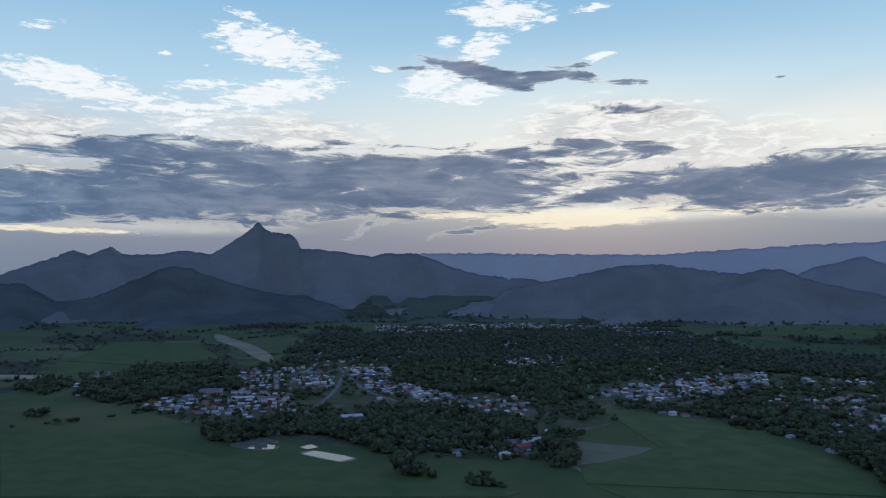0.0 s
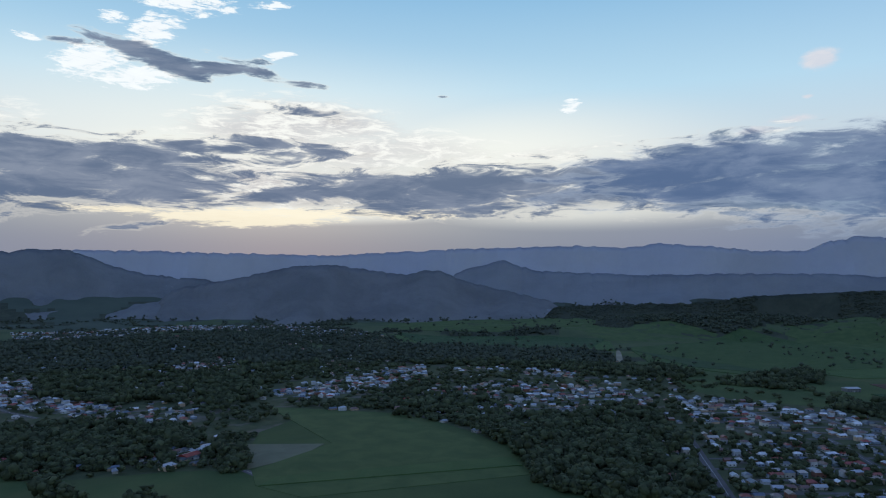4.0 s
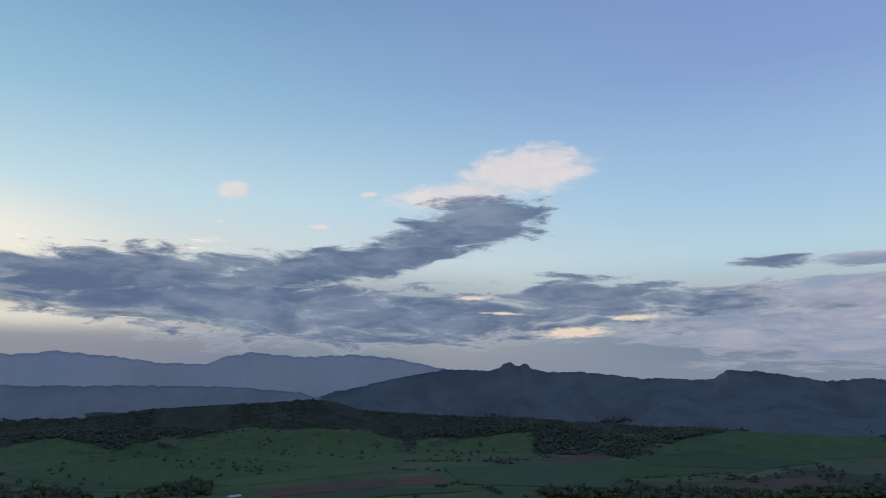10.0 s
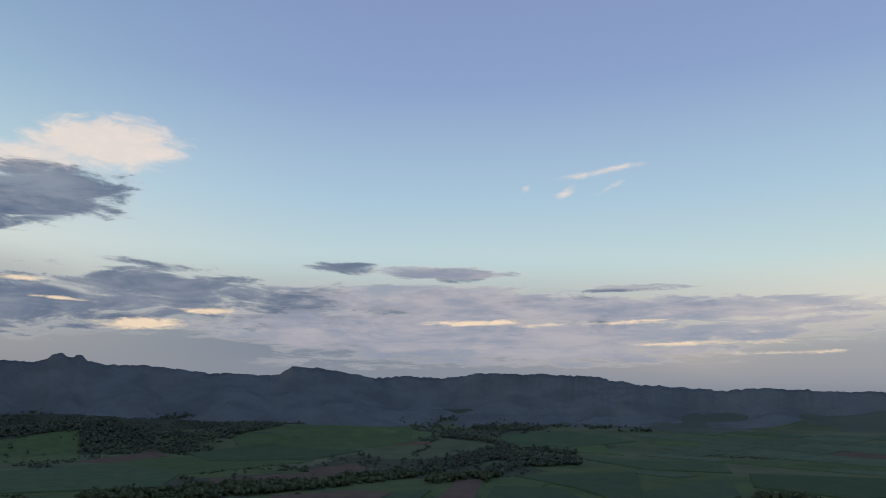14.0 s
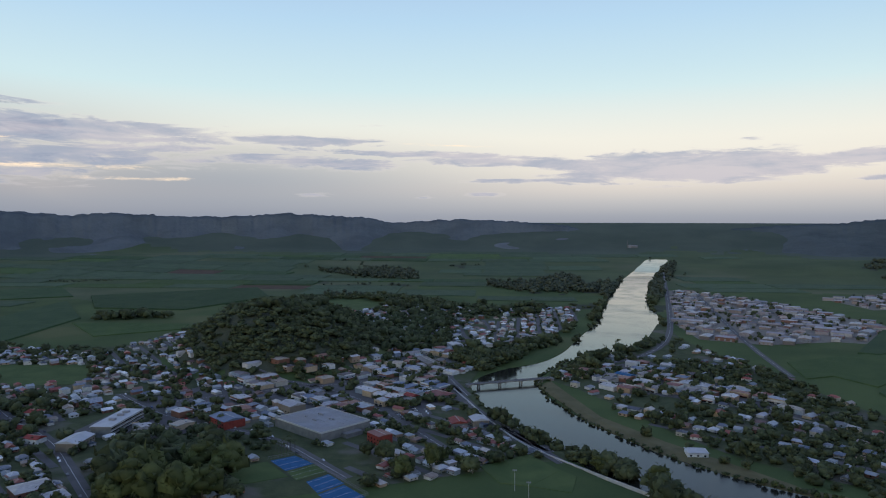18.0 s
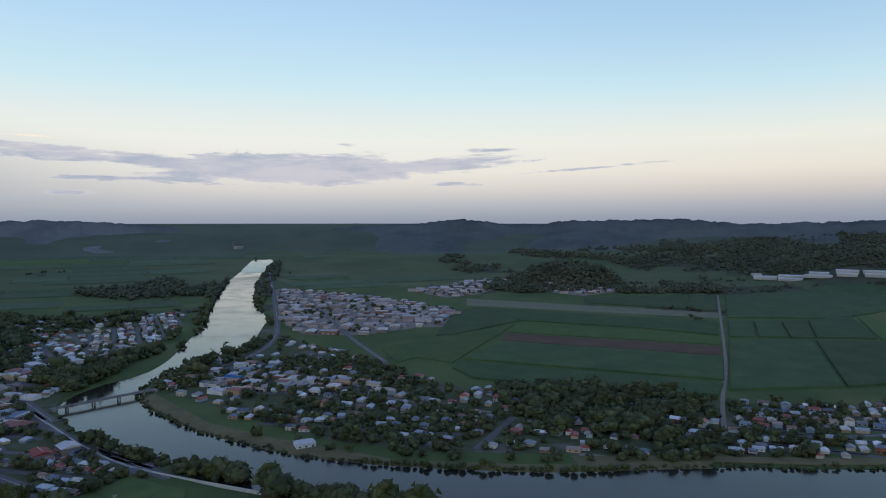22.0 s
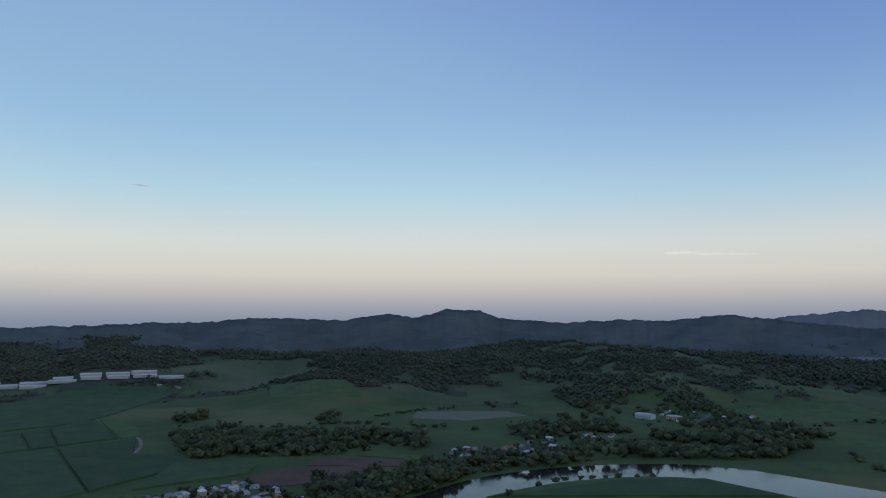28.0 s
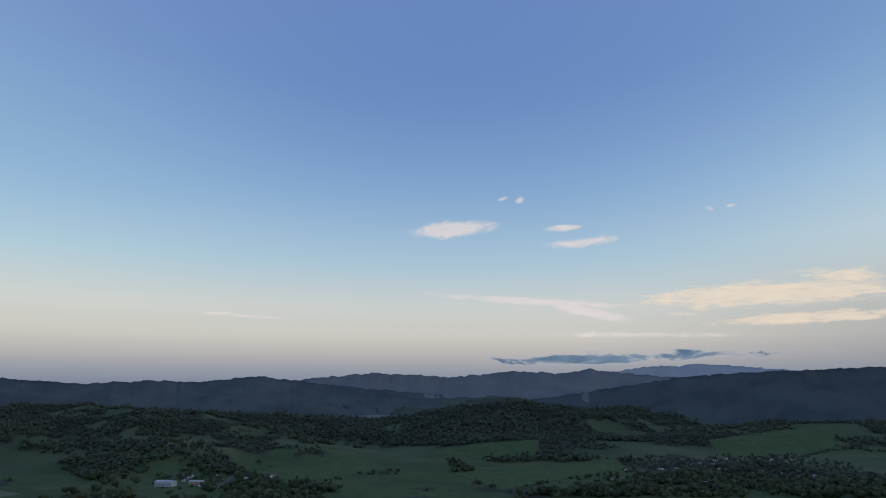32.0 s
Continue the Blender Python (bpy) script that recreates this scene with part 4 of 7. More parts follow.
def ribbon(name, line, width, z, mat, lift=None):
    """A strip along a line, laid on the land."""
    pts = rounded(line, 2, False)
    verts = []
    for i, (x, y) in enumerate(pts):
        a, b = pts[max(i - 1, 0)], pts[min(i + 1, len(pts) - 1)]
        d = math.hypot(b[0] - a[0], b[1] - a[1]) or 1
        nx, ny = -(b[1] - a[1]) / d * width / 2, (b[0] - a[0]) / d * width / 2
        h = float(land_height(np.array([float(x)]), np.array([float(y)]))[0]) if lift is None else lift
        verts += [(x + nx, y + ny, h + z), (x - nx, y - ny, h + z)]
    faces = [(2 * i, 2 * i + 1, 2 * i + 3, 2 * i + 2) for i in range(len(pts) - 1)]
    return mesh_object(name, verts, faces, mat)


def road(line, width):
    ROADS.append((line, width))
    base = ribbon("road", line, width, 0.25, ASPHALT if width >= 7 else TRACK)
    tagged(base, "grey sealed town road" if width >= 7 else "pale gravel farm track", "road", kind="structure")
    if width >= 9:
        tagged(ribbon("trim_road_line", line, 0.35, 0.256, PAINT_LINE), "white centre line on the road", "road marking", kind="structure")


# ---- trees ----
SPHERE = {}


def ico(level):
    if level == "rough":
        return np.array([(1, 0, 0), (0, 1, 0), (-1, 0, 0), (0, -1, 0), (0, 0, 1), (0, 0, -1)], float), np.array([(0, 1, 4), (1, 2, 4), (2, 3, 4), (3, 0, 4), (1, 0, 5), (2, 1, 5), (3, 2, 5), (0, 3, 5)])
    if level not in SPHERE:
        bm = bmesh.new()
        bmesh.ops.create_icosphere(bm, subdivisions=level + 1, radius=1.0)
        SPHERE[level] = (np.array([v.co[:] for v in bm.verts]), np.array([[v.index for v in f.verts] for f in bm.faces]))
        bm.free()
    return SPHERE[level]


def crown_shape(rng, lumps, level, tufts, tall):
    """A crown of unit width: uneven lumps of leaf with ragged tufts outside."""
    vs, fs, base = [], [], 0
    sv, sf = ico(level)
    centres = []
    raw = 0.36
    for i in range(lumps):
        a, r = rng.uniform(0, 6.28), 0.36 * math.sqrt(rng.uniform(0, 1))
        zc = tall * (0.38 + 0.5 * rng.uniform(0, 1) * (1 - r))
        s = rng.uniform(0.17, 0.30) * (1.6 if lumps < 3 else (1.3 if lumps < 6 else 1.0)) * 1.12
        c = np.array([r * math.cos(a), r * math.sin(a), zc])
        centres.append((c, s))
        w = sv * (1 + raw * rng.uniform(-1.2, 1.2, (len(sv), 1))) * s * np.array([1, 1, 0.78]) + c
        vs.append(w)
        fs.append(sf + base)
        base += len(w)
    for i in range(tufts):
        c, s = centres[i % len(centres)]
        d = rng.standard_normal(3)
        d /= np.linalg.norm(d)
        p = c + d * s * rng.uniform(0.85, 1.25) * np.array([1, 1, 0.8])
        u, v = rng.standard_normal(3), rng.standard_normal(3)
        k = rng.uniform(0.06, 0.13) * (1.4 if tufts < 20 else 1)
        vs.append(np.array([p, p + u * k, p + v * k]))
        fs.append(np.array([[base, base + 1, base + 2]]))
        base += 3
    return np.vstack(vs), np.vstack(fs)


def trunk_mesh(bm, h, r, rng):
    """A tapered trunk with three limbs."""
    def limb(a, b, r0, r1, n=6):
        a, b = Vector(a), Vector(b)
        q = (b - a).to_track_quat("Z", "Y")
        rings = []
        for p, rr in ((a, r0), (b, r1)):
            rings.append([bm.verts.new(p + q @ Vector((rr * math.cos(i * 2 * math.pi / n), rr * math.sin(i * 2 * math.pi / n), 0))) for i in range(n)])
        for i in range(n):
            bm.faces.new((rings[0][i], rings[0][(i + 1) % n], rings[1][(i + 1) % n], rings[1][i]))
    limb((0, 0, -0.5), (0.1, 0, h * 0.45), r, r * 0.7)
    for i in range(3):
        a = i * 2.1 + rng.uniform(0, 1)
        limb((0.1, 0, h * 0.42), (h * 0.22 * math.cos(a), h * 0.22 * math.sin(a), h * rng.uniform(0.66, 0.8)), r * 0.55, r * 0.2)
    return bm


RNG = np.random.default_rng(7)
TREES, HOUSE_SPOTS = [], []


def spread(poly, gap, rng, jitter=0.42):
    xs, ys = [p[0] for p in poly], [p[1] for p in poly]
    x, y = np.meshgrid(np.arange(min(xs), max(xs) + gap, gap), np.arange(min(ys), max(ys) + gap, gap))
    x, y = x.ravel() + rng.uniform(-jitter, jitter, x.size) * gap, y.ravel() + rng.uniform(-jitter, jitter, x.size) * gap
    ok = inside(x, y, poly)
    return x[ok], y[ok]


def wood(poly, gap, size):
    """Trees over an outline; far woods are drawn as broader, flatter clumps."""
    WOODS.append(poly)
    r = math.hypot(sum(p[0] for p in poly) / len(poly), sum(p[1] for p in poly) / len(poly))
    k = max(1.0, r / 2300)
    wide = size * 1.15 * k
    x, y = spread(poly, max(gap * 0.9 if r < 980 else 0.0, wide * 0.74), RNG)
    patch = fbm(x, y, 0.0075 / k ** 0.5, 3, 6.0) + RNG.normal(0, 0.25, len(x))
    least = -9.0 if r < 980 else (-0.7 if gap < 18 else (-0.15 if gap < 26 else 0.1))
    for i in np.nonzero(patch > least)[0]:
        TREES.append((x[i], y[i], wide * RNG.uniform(0.65, 1.7), 1 / k ** 0.4))


STREETS = []


def streets(us, vs, row, c, s, poly, sort):
    """One narrow sealed street between each second row of plots, as far as the outline reaches."""
    verts, faces = [], []
    v, k = min(vs), 0
    while v < max(vs):
        gap = row * (1.18 if k % 2 == 0 else 0.82)
        if k % 2 == 0:
            u = np.arange(min(us), max(us), 6.0)
            w = np.full_like(u, v + gap / 2)
            x, y = u * c - w * s, u * s + w * c
            z = land_height(x, y) + 0.16
            ok = inside(x, y, poly) & (z < 7) & (z > -0.3)
            runs = np.split(np.arange(len(u)), np.nonzero(np.diff(ok.astype(int)))[0] + 1)
            for run in runs:
                if len(run) > 4 and ok[run[0]]:
                    b = len(verts)
                    for i in run:
                        verts += [(x[i] - s * 3.6, y[i] + c * 3.6, z[i]), (x[i] + s * 3.6, y[i] - c * 3.6, z[i])]
                    faces += [(b + 2 * i, b + 2 * i + 1, b + 2 * i + 3, b + 2 * i + 2) for i in range(len(run) - 1)]
                    STREETS.append([(float(x[run[0]]), float(y[run[0]])), (float(x[run[-1]]), float(y[run[-1]]))])
        k += 1
        v += gap
    if faces and sort != "i":
        tagged(mesh_object("road_side_streets", verts, faces, ASPHALT), "narrow grey sealed streets between the houses", "road", kind="structure")


def houses(poly, row, along, turned, sort):
    """Rows of building plots inside an outline, streets between each second row."""
    ZONES.append(poly)
    if sort == "h":
        row, along = row * 0.92, along * 0.86
    if sort != "h":
        yard = flat("pavement_yard", poly, 0.10 + 0.004 * len(ZONES), ASPHALT if sort == "s" else TRACK)
        tagged(yard, "asphalt streets and yards between the shops" if sort == "s" else "gravel yards between the sheds", "pavement", kind="structure")
    a = radians(turned)
    c, s = math.cos(a), math.sin(a)
    us, vs = [x * c + y * s for x, y in poly], [-x * s + y * c for x, y in poly]
    streets(us, vs, row, c, s, poly, sort)
    v, k = min(vs), 0
    while v < max(vs):
        for u in np.arange(min(us) + RNG.uniform(0, along), max(us), along):
            uu, vv = u + RNG.uniform(-2, 2), v + RNG.uniform(-2, 2)
            x, y = uu * c - vv * s, uu * s + vv * c
            share = 0.9 if sort != "h" else (0.80 if math.hypot(x, y) < 980 else 0.62)
            if inside(np.array([x]), np.array([y]), poly)[0] and RNG.uniform() < share:
                HOUSE_SPOTS.append((x, y, turned + (0 if k % 2 else 180) + (90 if RNG.uniform() < 0.35 else 0) + RNG.normal(0, 4), sort))
        k += 1
        v += row * (1.18 if k % 2 else 0.82)

# ---- the plan: fields, roads, woods and building plots, in metres ----
field('runway', [(-216, -1851), (-748, -1525), (-704, -1442), (-199, -1707)])
field('cane', [(-526, -1827), (-816, -1868), (-699, -1586), (-497, -1728)])
field('cane', [(-832, -1872), (-910, -1877), (-757, -1557), (-703, -1582)])
field('cane', [(-211, -1655), (-546, -1459), (-672, -1382), (-601, -1225), (-487, -1320), (-277, -1436), (-206, -1516)])
field('young', [(-281, -1411), (-594, -1205), (-560, -1131), (-232, -1289)])
field('soil', [(-227, -1277), (-554, -1120), (-519, -1046), (-202, -1203)])
field('cane', [(-197, -1186), (-511, -1028), (-440, -879), (-118, -1047)])
field('cane', [(-111, -1028), (-430, -861), (-396, -804), (-287, -825), (-116, -917), (-94, -984)])
field('young', [(6, -1137), (-78, -1239), (-228, -1362), (-258, -1385), (-195, -1240), (-97, -1019), (-50, -1064), (-18, -1030)])
field('cane', [(-165, -1603), (-210, -1644), (-276, -1429), (-120, -1259), (-91, -1260)])
field('cane', [(-928, -1859), (-1329, -1991), (-1543, -1784), (-1070, -1474), (-941, -1408), (-724, -1442)])
field('cane', [(-701, -1390), (-752, -1390), (-654, -1197), (-610, -1204)])
field('cane', [(-755, -1387), (-806, -1387), (-710, -1190), (-662, -1198)])
field('cane', [(-811, -1382), (-864, -1385), (-752, -1177), (-714, -1186)])
field('cane', [(-872, -1389), (-995, -1431), (-855, -1161), (-759, -1182)])
field('young', [(-1015, -1445), (-1043, -1450), (-965, -1246), (-897, -1152), (-860, -1156)])
field('cane', [(-596, -1175), (-736, -1163), (-571, -830), (-420, -826)])
field('cane', [(-742, -1159), (-869, -1126), (-769, -1005), (-787, -907), (-781, -853), (-616, -836), (-575, -830)])
field('cane', [(-755, -885), (-812, -773), (-748, -735), (-609, -792)])
field('soil', [(-731, -728), (-816, -717), (-882, -627), (-846, -543), (-703, -658)])
field('soil', [(-882, -725), (-937, -665), (-952, -577), (-900, -578), (-841, -704)])
field('young', [(-974, -692), (-986, -582), (-958, -566), (-939, -690)])
field('soil', [(-368, -379), (-440, -399), (-567, -375), (-535, -286), (-456, -291)])
field('soil', [(-591, -393), (-715, -393), (-725, -342), (-650, -248), (-623, -295), (-594, -379)])
field('cane', [(-592, -370), (-612, -291), (-637, -242), (-543, -230), (-540, -270)])
field('young', [(-531, -281), (-535, -270), (-525, -227), (-468, -284)])
field('cane', [(-735, -393), (-815, -347), (-878, -202), (-678, -154), (-658, -244), (-724, -333)])
field('young', [(-806, -393), (-948, -323), (-1072, -248), (-899, -206), (-833, -349)])
field('young', [(-647, -220), (-658, -150), (-610, -139), (-529, -220)])
field('cane', [(-963, -277), (-1030, -174), (-979, -73), (-813, -367)])
field('soil', [(1575, -42), (1620, -218), (1571, -298), (1222, -115), (1240, -36)])
field('cane', [(1226, -125), (1553, -300), (1576, -384), (1151, -199)])
field('soil', [(1224, -277), (1737, -487), (1758, -561), (1208, -353)])
field('young', [(1750, -575), (1859, -850), (1620, -683), (1413, -500), (1155, -344)])
field('cane', [(1180, -279), (1130, -371), (1091, -403), (900, -265), (913, -216)])
field('young', [(885, -244), (1071, -365), (1063, -385), (860, -269)])
field('cane', [(1606, -539), (1540, -669), (1151, -616), (1219, -482), (1218, -372)])
field('cane', [(1775, -651), (1793, -1001), (1215, -699), (1530, -707)])
field('young', [(1284, -928), (1065, -1022), (1026, -970), (1105, -839)])
field('cane', [(1439, -825), (1630, -1166), (1327, -981), (1151, -668)])
field('cane', [(1680, -1271), (1434, -1646), (1233, -1464), (1239, -1175), (1445, -1102)])
field('cane', [(2166, -1035), (1961, -1390), (1709, -1242), (1838, -1065)])
field('young', [(3035, -938), (2779, -1376), (2274, -1231), (2650, -989)])
field('soil', [(1464, 966), (1803, 770), (1639, 687), (1392, 858)])
field('red', [(1806, 752), (1911, 675), (1739, 574), (1648, 680)])
field('cane', [(1513, 1750), (1470, 1330), (1427, 1138), (1350, 1343)])
field('cane', [(1324, 871), (1529, 749), (1656, 563), (1614, 480), (1490, 623), (1275, 762)])
field('cane', [(1245, 741), (1457, 609), (1509, 449), (1390, 414), (1266, 675)])
field('cane', [(1075, 2648), (1679, 2104), (1448, 1891), (1014, 2195)])
field('young', [(1656, 1855), (2411, 1441), (1924, 869), (1522, 1036), (1529, 1358)])
field('young', [(2073, 622), (2526, 318), (2643, -216), (2310, -186), (2015, 175), (1798, 554)])
field('cane', [(2139, 729), (2388, 409), (2097, 175), (1770, 196), (1735, 543)])
field('cane', [(2734, 225), (2904, -69), (2689, -398), (2365, -183), (2387, 125)])
field('soil', [(1912, 98), (2012, -172), (1831, -171), (1760, 77)])
field('young', [(3532, -579), (3203, -829), (2867, -514), (3028, -376)])
field('cane', [(3088, -1073), (3153, -1434), (2676, -1504), (2598, -1156), (2796, -971)])
field('red', [(2917, -534), (2932, -699), (2842, -700), (2832, -530)])
field('dry', [(172, 959), (270, 917), (218, 857), (155, 830)])
field('pasture2', [(262, 1230), (410, 1105), (462, 870), (434, 672), (184, 697), (150, 760), (158, 822), (280, 915)])
field('young', [(176, 782), (452, 748), (445, 708), (152, 754)])
field('lawn', [(804, 289), (923, 245), (918, 204), (811, 206), (757, 248)])
field('lawn', [(234, -542), (207, -590), (170, -563), (181, -519), (205, -515)])
field('young', [(-1173, 2534), (-868, 2492), (-609, 1977), (-766, 1812), (-1007, 1914)])
field('pasture2', [(-613, 993), (-469, 986), (-276, 867), (-91, 811), (78, 725), (64, 710), (-434, 707)])
field('pasture2', [(-1851, -273), (-2106, 17), (-1889, 102), (-1686, -87)])
field('pasture2', [(-1781, 234), (-2089, 760), (-1835, 697), (-1490, 301)])
field('pasture2', [(-2376, 1184), (-2704, 1896), (-2239, 1564), (-2090, 1130)])
field('pasture2', [(-2309, 267), (-2380, 615), (-2110, 528), (-2082, 290)])
field('pasture2', [(-1441, -115), (-1560, 85), (-1408, 217)])
field('pasture2', [(1664, 2482), (2084, 2197), (2109, 1879), (1677, 2013)])
field('pasture2', [(2410, 1530), (2449, 1254), (2220, 930), (2142, 1225)])
field('pasture2', [(-1714, -1611), (-1641, -1224), (-1490, -1075), (-1455, -1347)])
field('pasture2', [(-1443, -378), (-1516, -220), (-1404, -234), (-1362, -347)])
field('pasture2', [(-1798, -197), (-2085, -29), (-1747, -6), (-1576, -143)])
field('dry', [(-1474, -902), (-1588, -718), (-1530, -643), (-1392, -728), (-1368, -851)])
field('lawn', [(1105, -454), (1089, -538), (979, -528), (889, -463), (932, -420), (1012, -407)])
field('lawn', [(1033, -608), (895, -676), (799, -594), (882, -538)])
field('lawn', [(420, -441), (403, -472), (364, -452), (388, -419)])
field('lawn', [(203, -553), (188, -573), (154, -556), (148, -521), (186, -519)])
field('lawn', [(1078, -1387), (1002, -1548), (836, -1406), (906, -1308)])
field('bank', [(286, -846), (259, -809), (185, -715), (105, -650), (-6, -591), (-120, -574), (-276, -570), (-283, -584), (-123, -589), (-11, -609), (104, -680), (179, -736), (276, -869)])
field('bank', [(-164, -587), (-242, -587), (-302, -581), (-367, -570), (-444, -564), (-515, -549), (-525, -559), (-455, -578), (-377, -585), (-309, -594), (-245, -601), (-164, -608)])
field('sand', [(-172, -616), (-190, -609), (-213, -594), (-171, -592)])
field('pasture2', [(1250, 3050), (1980, 2880), (1916, 2366), (1422, 2433), (1064, 2801)])
field('young', [(1032, 2611), (1669, 2062), (1467, 1783), (956, 2202)])
field('young', [(1573, 1852), (2216, 1961), (2244, 1507), (2041, 1078), (1348, 1193), (1297, 1433)])
field('pasture2', [(2281, 1893), (3050, 1757), (2835, 897), (3053, 634), (2568, 534), (2188, 1095)])
field('soil', [(2481, 528), (2828, 341), (2617, 258), (2390, 397)])
field('pasture2', [(2232, 1746), (2972, 1858), (2739, 1389), (2415, 874), (2004, 1091)])
field('young', [(3003, 79), (4232, -542), (3625, -788), (2907, -628), (2569, -19)])
field('soil', [(2062, -136), (2215, -302), (2022, -323), (1866, -193)])
field('pasture2', [(1011, 255), (1053, 176), (974, 126), (915, 218)])
road([(-920, -1889), (-710, -1442), (-580, -1165), (-472, -938), (-392, -790), (-322, -640)], 5)
road([(955, -553), (752, -458), (634, -434), (500, -365), (428, -329)], 11)
road([(710, -224), (669, -263), (657, -354), (711, -441), (718, -491)], 10)
road([(627, -305), (508, -249)], 10)
road([(717, -578), (574, -526), (448, -533), (319, -470)], 11)
road([(410, -840), (315, -722), (221, -623), (174, -582)], 11)
road([(384, -794), (279, -669), (206, -615), (111, -570), (50, -525)], 11)
road([(446, -2796), (224, -1512), (186, -1225), (207, -1071), (255, -986)], 12)
road([(220, -1973), (71, -1291), (-1, -1036)], 10)
road([(13, -836), (-76, -777), (-132, -745)], 6)
road([(-83, -634), (-111, -686), (-136, -735)], 8)
road([(151, 827), (168, 771), (182, 710)], 9)
road([(755, 769), (665, 651), (584, 542), (532, 476)], 11)
road([(988, 923), (921, 680), (790, 498), (721, 419)], 10)
road([(1067, 853), (942, 547), (974, 333)], 10)
road([(545, 465), (694, 475), (927, 417)], 10)
road([(-262, 1795), (-161, 1415), (-84, 1281)], 10)
road([(-230, 995), (-206, 1344), (-231, 1683)], 11)
road([(-336, -654), (-440, -638), (-568, -655), (-673, -640)], 9)
road([(819, -192), (715, -195), (707, -225)], 9)
road([(686, -161), (578, -213), (616, -293)], 9)
road([(624, -718), (494, -714), (371, -637), (276, -568)], 11)
road([(640, -568), (561, -689), (410, -840)], 11)
road([(-1007, -1435), (-932, -1225), (-851, -1081), (-757, -991)], 6)
road([(-589, -378), (-619, -288), (-659, -224), (-662, -151)], 6)
road([(-501, -440), (-589, -378), (-640, -396), (-771, -417)], 5)
wood([(1012, -1040), (1114, -1302), (983, -1372), (707, -1189), (567, -939), (676, -830), (804, -839)], 11, 11)
wood([(552, -417), (487, -508), (363, -395), (431, -326)], 16, 13)
wood([(882, -328), (949, -444), (732, -518), (644, -441), (703, -365)], 14, 11)
wood([(448, -944), (465, -1043), (372, -1134), (389, -1415), (349, -1158), (374, -875)], 12, 11)
wood([(1152, -549), (1207, -687), (1112, -689), (1046, -595)], 13, 12)
wood([(851, -284), (906, -346), (858, -351), (770, -269)], 14, 12)
wood([(1166, -1383), (1102, -1617), (776, -1582), (746, -1497), (1033, -1518)], 13, 12)
wood([(1656, -393), (1805, -428), (1823, -587), (2180, -813), (2142, -1005), (2003, -944), (1988, -741), (1681, -553)], 14, 13)
wood([(760, -2205), (750, -2534), (605, -2248), (613, -1942)], 13, 12)
wood([(1797, -2348), (1601, -2470), (1345, -2464), (1246, -2282), (1527, -2357)], 19, 14)
wood([(1338, -1014), (1197, -1098), (1168, -1071), (1266, -973)], 16, 12)
wood([(2983, -942), (2650, -989), (2502, -1173), (2353, -1084), (2576, -923)], 17, 13)
wood([(805, -1089), (665, -1138), (623, -1273), (489, -1018), (567, -939)], 14, 11)
wood([(788, -1324), (554, -1341), (490, -1189), (665, -1138)], 19, 11)
wood([(-125, -864), (-237, -874), (-344, -776), (-316, -713), (-235, -641), (-178, -654), (-127, -790)], 12, 11)
wood([(190, -692), (76, -669), (-31, -633), (-32, -648), (78, -696)], 31, 10)
wood([(295, -724), (202, -636), (112, -580), (52, -538), (56, -553), (118, -603), (207, -669), (290, -738)], 12, 12)
wood([(111, -570), (-10, -528), (84, -521)], 13, 12)
wood([(-158, -638), (-293, -608), (-284, -587), (-148, -594)], 16, 11)
wood([(-288, -2121), (-572, -2773), (-812, -2853), (-769, -2265), (-659, -2038), (-375, -1967)], 12, 11)
wood([(281, -966), (224, -1273), (195, -1214), (249, -909)], 13, 12)
wood([(427, -2318), (475, -2973), (443, -3085), (315, -1968), (294, -1709)], 17, 12)
wood([(489, -1961), (588, -3195), (587, -3336), (426, -1826)], 24, 12)
wood([(335, -1219), (426, -1704), (426, -1763), (330, -1281)], 19, 11)
wood([(-186, -843), (-336, -837), (-347, -756), (-280, -612), (-197, -693), (-148, -672)], 12, 11)
wood([(-899, -1054), (-1100, -921), (-1151, -692), (-1044, -616), (-903, -755), (-787, -907)], 13, 12)
wood([(-652, -553), (-813, -647), (-855, -550), (-962, -501), (-878, -466), (-718, -469), (-654, -496)], 12, 12)
wood([(-944, -519), (-1186, -406), (-1161, -318), (-1119, -314), (-981, -410)], 13, 12)
wood([(-342, -435), (-414, -434), (-483, -430), (-598, -403), (-587, -396), (-480, -414), (-360, -416)], 11, 11)
wood([(-823, -385), (-861, -360), (-839, -350), (-806, -374)], 10, 8)
wood([(-2257, -2014), (-2332, -1659), (-2369, -1309), (-2428, -925), (-2309, -539), (-3897, -914), (-3912, -1648), (-2939, -2092)], 26, 16)
wood([(-1618, -556), (-1581, -367), (-1431, -332), (-1345, -414)], 22, 13)
wood([(-1296, -596), (-1662, -512), (-1436, -413), (-1210, -507)], 18, 12)
wood([(-1081, -1287), (-1166, -1281), (-1133, -1235), (-1043, -1222)], 12, 11)
wood([(-1266, -1033), (-1340, -1033), (-1226, -938), (-1162, -941)], 11, 11)
wood([(-494, -2201), (-625, -2775), (-785, -2849), (-806, -2496), (-673, -2087), (-540, -2061)], 14, 12)
wood([(-669, -2030), (-998, -2041), (-942, -1910), (-666, -1939)], 17, 12)
wood([(-692, 1338), (-746, 1764), (-510, 1768), (-395, 1413), (-480, 1341), (-535, 1247)], 13, 11)
wood([(-136, 1196), (15, 1212), (134, 1028), (83, 897), (-87, 897)], 12, 11)
wood([(-92, 2659), (512, 2428), (599, 1910), (328, 1501), (17, 1347), (-111, 1495)], 14, 12)
wood([(-470, 2650), (-92, 2659), (-127, 1926), (-342, 1924), (-484, 2155)], 16, 12)
